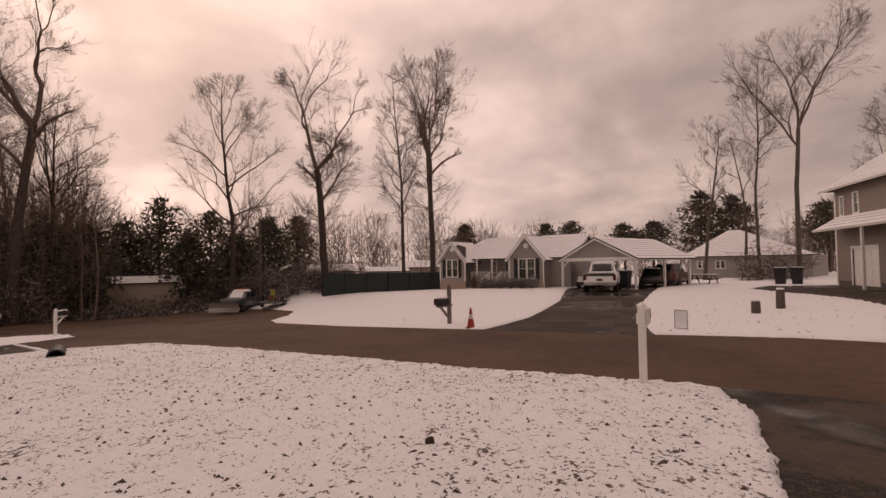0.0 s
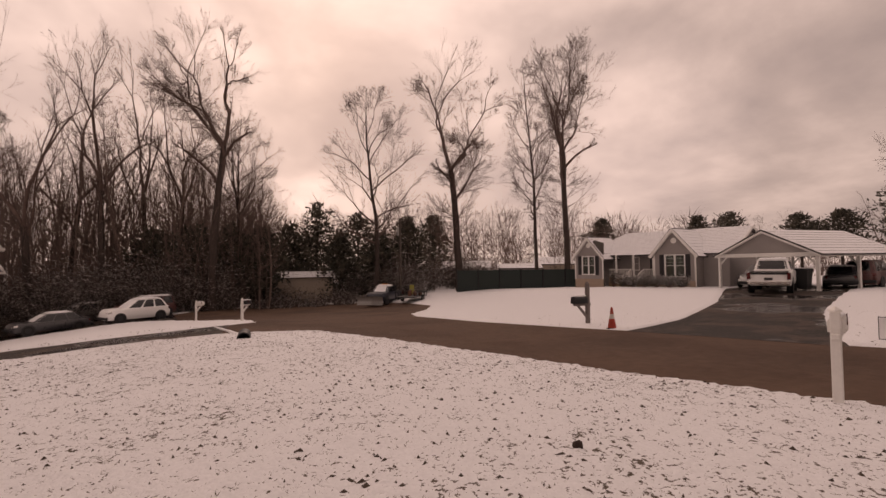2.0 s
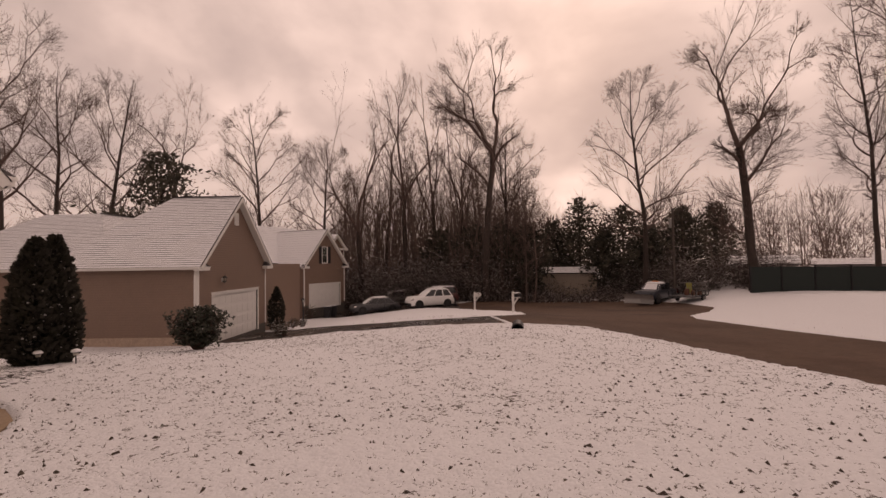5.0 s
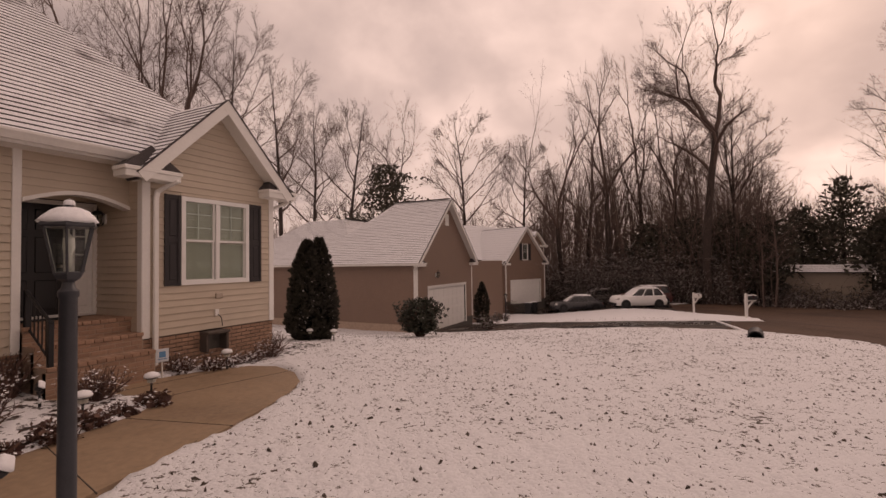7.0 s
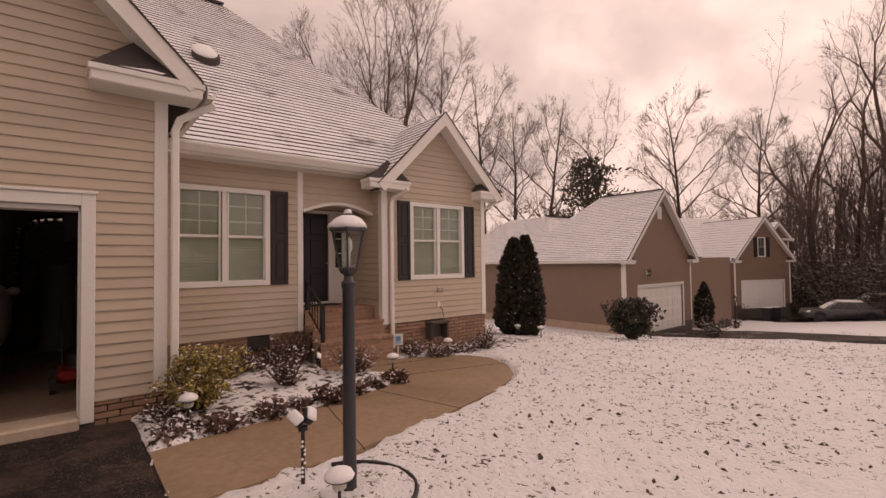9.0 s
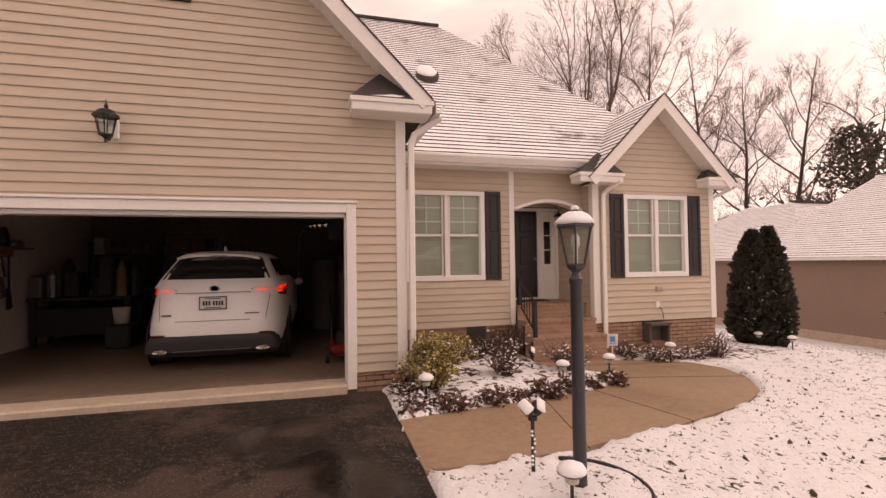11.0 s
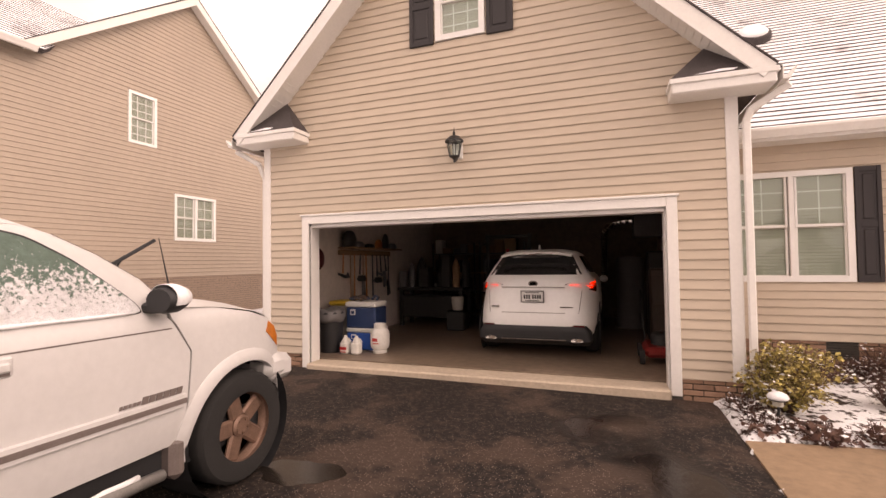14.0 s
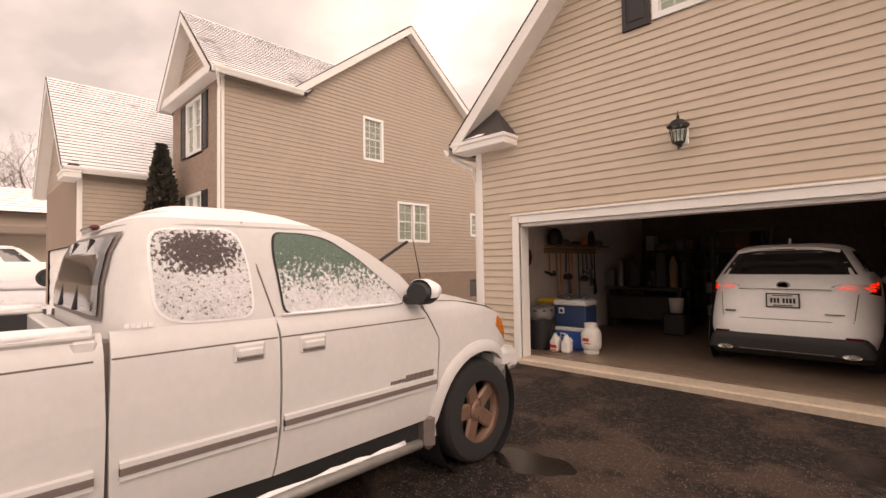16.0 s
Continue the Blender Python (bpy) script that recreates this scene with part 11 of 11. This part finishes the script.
for nm, b in (("tabletop", (-0.95, -0.38, 0.7, 0.95, 0.38, 0.75)), ("bench", (-0.95, -0.8, 0.42, 0.95, -0.55, 0.46)), ("bench", (-0.95, 0.55, 0.42, 0.95, 0.8, 0.46))):
    g = Geo(); g.box(*b, 0, 0.01)
    part(nm, g, M["bark"], pt)
for x in (-0.7, 0.7):
    for s in (-1, 1):
        g = Geo(); beam(g, (x, s * 0.25, 0.7), (x, s * 0.75, 0.0), 0.05, 0.09)
        part("leg", g, M["bark"], pt)
    g = Geo(); g.box(x - 0.03, -0.8, 0.36, x + 0.03, 0.8, 0.42)
    part("cross_beam", g, M["bark"], pt)
g = Geo(); g.box(-0.93, -0.36, 0.75, 0.93, 0.36, 0.785, 0, 0.015)
part("snow_cap", g, M["snow"], pt)
# fence behind the far lawn: panels and posts
fn = thing("fence", pose(0, 0, 0), "dark green fence panels behind a snowy lawn", "fence")
fa_, fb_ = Vector((41.5, -24.8, 0)), Vector((33.2, -35.0, 0))
for i in range(6):
    a, b = fa_.lerp(fb_, i / 6), fa_.lerp(fb_, (i + 1) / 6)
    za, zb_ = gz(a.x, a.y), gz(b.x, b.y)
    g = Geo(); g.prism([(a.x, a.y, za - 0.1), (b.x, b.y, zb_ - 0.1), (b.x, b.y, max(zb_ + 1.5, 0.75)), (a.x, a.y, max(za + 1.5, 0.75))], (0.04, 0.04, 0))
    part("panel", g, mat("fence_green", (0.012, 0.022, 0.02), 0.7), fn)
    g = Geo(); g.box(a.x - 0.05, a.y - 0.05, za - 0.2, a.x + 0.05, a.y + 0.05, max(za + 1.6, 0.85))
    part("post", g, M["black"], fn)


def shed(x, y, az, w, d, eave, ridge, label, wall="siding_a"):
    t = thing("shed", pose(0, 0, 0), label, "shed")
    f = Face((x, y, 0), az)
    g = Geo(); f.block(g, -w / 2, w / 2, gz(x, y) - 0.3, eave, -d, 0)
    part("wall", g, M[wall], t)
    roof_plane(t, f.p(-w / 2 - 0.3, eave - 0.1, 0.4), f.p(w / 2 + 0.3, eave - 0.1, 0.4), f.p(w / 2 + 0.3, ridge, -d / 2), f.p(-w / 2 - 0.3, ridge, -d / 2), row=0.5, seg=1.5, snow="roofsnow_thick", seed=int(x))
    roof_plane(t, f.p(-w / 2 - 0.3, eave - 0.1, -d - 0.4), f.p(w / 2 + 0.3, eave - 0.1, -d - 0.4), f.p(w / 2 + 0.3, ridge, -d / 2), f.p(-w / 2 - 0.3, ridge, -d / 2), row=0.5, seg=1.5, snow="roofsnow_thick", seed=int(x) + 1)
    return t


shed(48.5, -30.5, 300, 5.5, 4, 1.0, 1.75, "low outbuilding with a snowy roof behind the fence")
shed(45.5, -36.5, 305, 5.0, 4, 0.9, 1.35, "low outbuilding with a snowy roof behind the fence")
shed(46.0, -44.0, 318, 7.0, 5, 1.3, 2.2, "pale outbuilding with a snowy roof beyond the fence", "siding_d")
shed(57.4, -12.4, 285, 7.4, 3.0, 0.15, 0.75, "low pale snow-covered outbuilding among the trees", "siding_d")
shed(62.0, 3.5, 265, 1.6, 1.6, -1.0, 0.2, "small hut with a snowy roof in the brush")
# utility pole
up = thing("utility_pole", on(46.5, -20.6, 0.0), "grey wooden utility pole with a transformer can", "utility pole")
g = Geo(); g.tube([(0, 0, -0.3), (0, 0, 8.8)], [0.16, 0.11], 10)
part("pole", g, M["bark2"], up, smooth=True, autos=60)
g = Geo(); g.lathe([(0.0, 6.9), (0.24, 6.95), (0.24, 7.8), (0.0, 7.9)], 14, 0, (0.35, 0, 0))
part("transformer", g, M["silver"], up, smooth=True, autos=40)

# ---- things in the garage ----
FZ = 0.09
def colour(name, c, r=0.5, **k):
    return mat(name, c, r, **k)


tc_ = thing("waste_bin", pose(-4.42, 7.42, FZ), "black waste bin with a bag over its rim", "bin")
g = Geo(); g.lathe([(0.0, 0.0), (0.17, 0.0), (0.21, 0.62), (0.23, 0.63), (0.22, 0.66), (0.19, 0.66), (0.0, 0.5)], 18)
part("can", g, M["blackplastic"], tc_, smooth=True, autos=40)
g = Geo(); g.lathe([(0.222, 0.5), (0.235, 0.56), (0.225, 0.68), (0.19, 0.70), (0.12, 0.62), (0.0, 0.6)], 18)
for i, v in enumerate(g.v):
    k = 1 + 0.05 * math.sin(i * 3.1)
    g.v[i] = (v[0] * k, v[1] * k, v[2] + 0.02 * math.sin(i * 1.7))
part("bag", g, colour("grey_bag", (0.16, 0.15, 0.15), 0.4), tc_, smooth=True)
yb = thing("yellow_bin", pose(-4.45, 7.95, FZ), "yellow-lidded container behind the waste bin", "container")
g = Geo(); g.box(-0.22, -0.2, 0, 0.22, 0.2, 0.72, 0, 0.03)
part("body", g, colour("container_grey", (0.25, 0.24, 0.22)), yb)
g = Geo(); g.box(-0.24, -0.22, 0.72, 0.24, 0.22, 0.80, 0, 0.03)
part("lid", g, colour("lid_yellow", (0.55, 0.36, 0.03)), yb)


def cooler(x, y, z, w, d, h, body, label):
    t = thing("cooler", pose(x, y, z), label, "cooler", "coolers")
    g = Geo(); g.box(-w / 2, -d / 2, 0, w / 2, d / 2, h * 0.8, 0, 0.025)
    part("body", g, body, t)
    g = Geo(); g.box(-w / 2 - 0.01, -d / 2 - 0.01, h * 0.8, w / 2 + 0.01, d / 2 + 0.01, h, 0, 0.02)
    part("lid", g, colour("cooler_white", (0.7, 0.69, 0.66)), t)
    g = Geo(); g.box(-0.05 - w * 0.25, -d / 2 - 0.012, h * 0.50, 0.05 - w * 0.25, -d / 2, h * 0.72, 0, 0.006)
    lb = part("label_panel", g, colour("label_white", (0.72, 0.72, 0.7)), t)
    g = Geo(); g.box(-0.03 - w * 0.25, -d / 2 - 0.016, h * 0.54, 0.03 - w * 0.25, -d / 2 - 0.01, h * 0.66, 0, 0.003)
    part("label_mark", g, body, lb)
    return t


NAVY, BLUE = colour("cooler_navy", (0.02, 0.045, 0.12)), colour("cooler_blue", (0.02, 0.09, 0.38))
cooler(-3.98, 7.85, FZ, 0.56, 0.42, 0.36, BLUE, "bright blue cooler with white lid on the garage floor")
cooler(-4.0, 7.86, FZ + 0.36, 0.56, 0.42, 0.44, NAVY, "navy cooler with white lid stacked on another")
rp_ = thing("rag_pile", pose(-4.0, 7.86, FZ + 0.8), "heap of brown and blue rags on a cooler", "rags")
rnd = random.Random(9)
rag_mat = colour("brown_blue_rags", (0.15, 0.10, 0.07), 0.9, col2=(0.06, 0.09, 0.16), mscale=9)
for i in range(16):
    a = rnd.uniform(0, 3.14)
    x, y = rnd.uniform(-0.22, 0.22), rnd.uniform(-0.15, 0.15)
    g = Geo(); g.tube([(x, y, 0.02 + 0.01 * (i % 3)), (x + 0.06 * math.cos(a), y + 0.06 * math.sin(a), 0.035 + 0.012 * (i % 4)), (x + 0.12 * math.cos(a + 0.4), y + 0.12 * math.sin(a + 0.4), 0.03 + 0.01 * (i % 4))], [0.018, 0.026, 0.014], 7)
    part("rag", g, rag_mat, rp_, smooth=True)


def jug(x, y, label, red):
    t = thing("jug", pose(x, y, FZ), label, "jug", "jugs")
    g = Geo(); g.box(-0.075, -0.075, 0, 0.075, 0.075, 0.2, 0, 0.03); g.lathe([(0.07, 0.19), (0.04, 0.25), (0.025, 0.27), (0.025, 0.29), (0.0, 0.29)], 12)
    part("bottle", g, colour("jug_white", (0.72, 0.70, 0.66)), t)
    g = Geo(); g.tube([(0.06, 0, 0.16), (0.1, 0, 0.2), (0.05, 0, 0.25)], [0.012] * 3, 6)
    part("handle", g, bpy.data.materials["jug_white"], t)
    if red:
        g = Geo(); g.box(-0.06, -0.079, 0.07, 0.06, -0.074, 0.12); g.box(-0.05, -0.079, 0.03, 0.05, -0.074, 0.045)
        part("label_print", g, colour("label_red", (0.5, 0.03, 0.03)), t)
    return t


jug(-4.08, 7.32, "white jug with a red label on the floor", True)
jug(-3.88, 7.32, "plain white jug on the floor", False)
pp = thing("propane_tank", pose(-3.58, 7.55, FZ), "white propane cylinder with a collar", "gas cylinder")
g = Geo(); g.lathe([(0.11, 0.0), (0.12, 0.02), (0.12, 0.04), (0.1, 0.05), (0.145, 0.09), (0.155, 0.15), (0.155, 0.30), (0.14, 0.36), (0.09, 0.40), (0.0, 0.42)], 22)
part("cylinder", g, colour("tank_white", (0.68, 0.66, 0.62), 0.45), pp, smooth=True, autos=40)
g = Geo(); g.lathe([(0.10, 0.38), (0.10, 0.47), (0.095, 0.47), (0.095, 0.38)], 18, caps=False); g.lathe([(0.03, 0.41), (0.03, 0.46), (0.0, 0.47)], 10)
part("collar", g, bpy.data.materials["tank_white"], pp)
g = Geo(); g.box(-0.06, -0.158, 0.2, 0.03, -0.15, 0.25); g.box(-0.05, -0.158, 0.16, 0.05, -0.15, 0.175)
part("label_print", g, colour("tank_label_red", (0.45, 0.03, 0.03)), pp)
# long wall: shelf board with hooks and tools
sh = thing("wall_rack", pose(-4.85, 9.3, 1.7), "wooden wall rack hung with garden tools", "tool rack")
g = Geo(); g.box(0.0, -1.0, 0.0, 0.05, 1.1, 0.1, 0, 0.006); g.box(0.0, -1.0, 0.12, 0.35, 1.1, 0.15, 0, 0.006)
part("board", g, colour("raw_timber", (0.26, 0.16, 0.08), 0.8), sh)
rnd = random.Random(14)
cols = [colour("tool_black", (0.02, 0.02, 0.02)), colour("tool_orange", (0.45, 0.16, 0.03)), colour("tool_wood", (0.28, 0.17, 0.09)), colour("tool_grey", (0.18, 0.18, 0.18), 0.4, metal=0.5)]
y = -0.95
while y < 1.05:
    L, kind_ = rnd.uniform(0.25, 1.15), rnd.randrange(4)
    g = Geo(); g.tube([(0.09, y, 0.02), (0.10, y + rnd.uniform(-0.06, 0.06), -L)], [0.014, 0.017], 6)
    tool = part("tool_handle", g, cols[rnd.choice((0, 0, 1, 2))], sh)
    g = Geo()
    if kind_ == 0:
        g.box(0.05, y - 0.11, -L - 0.26, 0.10, y + 0.11, -L, 0, 0.02)
    elif kind_ == 1:
        g.tube([(0.08, y - 0.16, -L), (0.16, y - 0.05, -L - 0.06), (0.16, y + 0.05, -L - 0.06), (0.08, y + 0.16, -L)], [0.02, 0.035, 0.035, 0.02], 7)
    elif kind_ == 2:
        g.lathe([(0.0, -0.06), (0.08, -0.05), (0.10, 0.0), (0.07, 0.06), (0.0, 0.07)], 10, 0, (0.12, y, -L - 0.08), "z", 1.0, rnd.uniform(0.8, 1.5))
    else:
        g.prism([(0.07, y - 0.03, -L), (0.07, y + 0.03, -L), (0.07, y + 0.10, -L - 0.32), (0.07, y - 0.02, -L - 0.36)], (0.03, 0, 0))
    part("tool_head", g, cols[rnd.choice((0, 0, 3))], tool)
    y += rnd.uniform(0.10, 0.30)
for i in range(6):
    g = Geo(); y = -0.85 + 0.36 * i + rnd.uniform(-0.06, 0.06); h = rnd.uniform(0.08, 0.34); w = rnd.uniform(0.05, 0.14)
    g.lathe([(0.0, 0.0), (w, 0.0), (w * 1.1, h * 0.5), (w * 0.8, h * 0.85), (w * 0.4, h), (0.0, h)], 9, 0, (0.18, y, 0.151), "z", 0.8, 1.3)
    part("stored_item", g, cols[(0, 3, 0, 1, 0, 3)[i]], sh, smooth=True)
g = Geo(); g.lathe([(0.0, -0.05), (0.1, -0.04), (0.13, 0.0), (0.1, 0.05), (0.0, 0.07)], 14, 0, (0, 0, 0), "x", 1.0, 1.5)
tagged(put("hanging_bag", g, colour("dark_red_cloth", (0.10, 0.015, 0.015), 0.8), m=pose(-4.78, 7.6, 1.62), smooth=True), "dark red bag hanging on the garage wall", "bag")
# shelving with boxes along the back
for x0, lab in ((-4.5, "dark shelving unit crowded with boxes and tools"), (-3.2, "dark shelving unit with stored boxes")):
    su = thing("shelving_unit", pose(x0, 12.6, FZ), lab, "shelving")
    for x in (0.0, 1.15):
        for y in (-0.25, 0.25):
            g = Geo(); g.box(x - 0.02, y - 0.02, 0, x + 0.02, y + 0.02, 1.95)
            part("upright", g, M["black"], su)
    for k, z in enumerate((0.15, 0.65, 1.15, 1.65)):
        g = Geo(); g.box(-0.02, -0.28, z, 1.17, 0.28, z + 0.03)
        part("shelf", g, cols[2] if k == 2 else M["black"], su)
        x = 0.05
        while x < 0.95:
            w, h = rnd.uniform(0.14, 0.3), rnd.uniform(0.12, 0.38)
            bm_m = rnd.choice([colour("box_card", (0.22, 0.14, 0.08), 0.9), colour("box_grey", (0.14, 0.14, 0.14)), colour("box_dark", (0.03, 0.03, 0.035)), colour("box_white", (0.5, 0.48, 0.45))])
            g = Geo(); g.box(x, -0.2, z + 0.032, x + w, 0.15, z + 0.032 + h, 0, 0.012)
            tagged(put("storage_box", g, bm_m, m=pose(x0, 12.6, FZ)), "storage box on a garage shelf", "box", "storage boxes")
            x += w + 0.03
wb = thing("workbench", pose(-3.9, 10.9, FZ), "dark workbench with clutter in the garage", "workbench")
g = Geo(); g.box(-0.8, -0.35, 0.82, 0.8, 0.35, 0.88, 0, 0.01)
part("bench_top", g, cols[0], wb)
for x in (-0.72, 0.72):
    for y in (-0.28, 0.28):
        g = Geo(); g.box(x - 0.04, y - 0.04, 0, x + 0.04, y + 0.04, 0.82)
        part("leg", g, cols[0], wb)
g = Geo(); g.box(-0.7, -0.3, 0.2, 0.7, 0.3, 0.7, 0, 0.02)
part("drawer_chest", g, cols[0], wb)
for i in range(9):
    x, h, w = -0.72 + 0.18 * i, rnd.uniform(0.12, 0.75), rnd.uniform(0.06, 0.12)
    g = Geo()
    if i % 3:
        g.lathe([(0.0, 0.88), (w, 0.88), (w, 0.88 + h * 0.7), (w * 0.5, 0.88 + h * 0.9), (0.0, 0.88 + h)], 10, 0, (x, rnd.uniform(-0.2, 0.2), 0))
    else:
        g.box(x - w, -0.25, 0.88, x + w, 0.1, 0.88 + h, 0, 0.02)
    part("bench_item", g, cols[rnd.choice((0, 0, 3, 0, 2))], wb)
bk_ = put("bucket", Geo().lathe([(0.0, 0.0), (0.11, 0.0), (0.14, 0.28), (0.13, 0.28), (0.1, 0.02), (0.0, 0.02)], 16), colour("bucket_white", (0.55, 0.52, 0.47)), m=pose(-3.15, 10.3, FZ + 0.42), smooth=True)
tagged(bk_, "white plastic bucket on a stand", "bucket")
st_ = put("step_stool", Geo().box(-0.2, -0.2, 0, 0.2, 0.2, 0.42, 0, 0.03), cols[0], m=pose(-3.15, 10.3, FZ))
tagged(st_, "dark stool under a white bucket", "stool")
sp_ = thing("power_rack", pose(-2.3, 11.6, FZ), "dark upright metal rack with a red tag", "rack")
for x in (-0.5, 0.5):
    g = Geo(); g.box(x - 0.035, -0.035, 0, x + 0.035, 0.035, 2.1)
    part("upright", g, cols[0], sp_)
g = Geo(); g.box(-0.55, -0.03, 2.0, 0.55, 0.03, 2.08)
part("crossbar", g, cols[0], sp_)
g = Geo(); g.box(-0.05, -0.06, 1.62, 0.03, -0.04, 1.74, 0, 0.004)
part("tag", g, colour("tag_red", (0.5, 0.02, 0.03)), sp_)
# water heater and silver flexible duct
wh_ = thing("water_heater", pose(0.35, 11.6, FZ), "grey water heater with a silver flexible duct", "water heater")
g = Geo(); g.lathe([(0.0, 0.0), (0.28, 0.0), (0.28, 1.45), (0.25, 1.5), (0.0, 1.52)], 22)
part("tank", g, colour("heater_grey", (0.22, 0.22, 0.22)), wh_, smooth=True, autos=40)
g = Geo()
ps = [(-0.5, -0.6, 1.0 + 0.1 * i) for i in range(11)] + [(-0.45, -0.6, 2.1), (-0.33, -0.6, 2.2), (-0.15, -0.6, 2.24), (0.1, -0.6, 2.25)]
fine = []
for a, b in zip(ps[:-1], ps[1:]):
    for k in range(4):
        fine.append(tuple(Vector(a).lerp(Vector(b), k / 4)))
g.tube(fine, [0.075 if i % 2 else 0.06 for i in range(len(fine))], 12)
part("flexible_duct", g, M["chrome"], wh_)
g = Geo(); g.box(0.05, -0.8, 1.9, 0.6, -0.4, 2.35, 0, 0.02)
part("air_handler", g, colour("handler_grey", (0.12, 0.12, 0.12)), wh_)
# mower
mw = thing("lawn_mower", pose(0.62, 8.1, FZ), "dark red push mower at the garage wall", "lawn mower")
g = Geo(); g.box(-0.25, -0.35, 0.1, 0.25, 0.35, 0.24, 0, 0.05)
part("deck", g, colour("mower_red", (0.20, 0.015, 0.012), 0.4), mw)
g = Geo(); g.lathe([(0.0, 0.24), (0.15, 0.24), (0.15, 0.38), (0.1, 0.42), (0.0, 0.42)], 16)
part("engine", g, cols[0], mw, smooth=True, autos=40)
for sx in (-1, 1):
    for y in (-0.3, 0.3):
        g = Geo(); g.lathe([(0.1, -0.03), (0.1, 0.03)], 16, 0, (sx * 0.28, y, 0.1), "x")
        part("wheel", g, M["rubber"], mw)
    g = Geo(); g.tube([(sx * 0.2, 0.3, 0.2), (sx * 0.22, 0.9, 0.95)], [0.014] * 2, 6)
    part("handle", g, cols[0], mw)
for i, (x, y, h, w) in enumerate(((0.7, 9.2, 1.3, 0.3), (0.75, 10.0, 1.6, 0.35), (0.75, 10.7, 1.0, 0.35), (-0.9, 12.9, 1.2, 0.5), (-1.7, 12.9, 0.8, 0.4))):
    g = Geo(); g.box(-w / 2, -w / 2, 0, w / 2, w / 2, h, 0, 0.03); g.box(-w / 2 + 0.03, -w / 2 - 0.015, h * 0.2, w / 2 - 0.03, -w / 2, h * 0.45, 0, 0.006); g.box(-w / 2 + 0.03, -w / 2 - 0.015, h * 0.55, w / 2 - 0.03, -w / 2, h * 0.9, 0, 0.006)
    tagged(put("cabinet", g, cols[0] if i % 2 else colour("cabinet_brown", (0.06, 0.04, 0.03)), m=pose(x, y, FZ)), "dark storage cabinet against the garage wall", "cabinet")
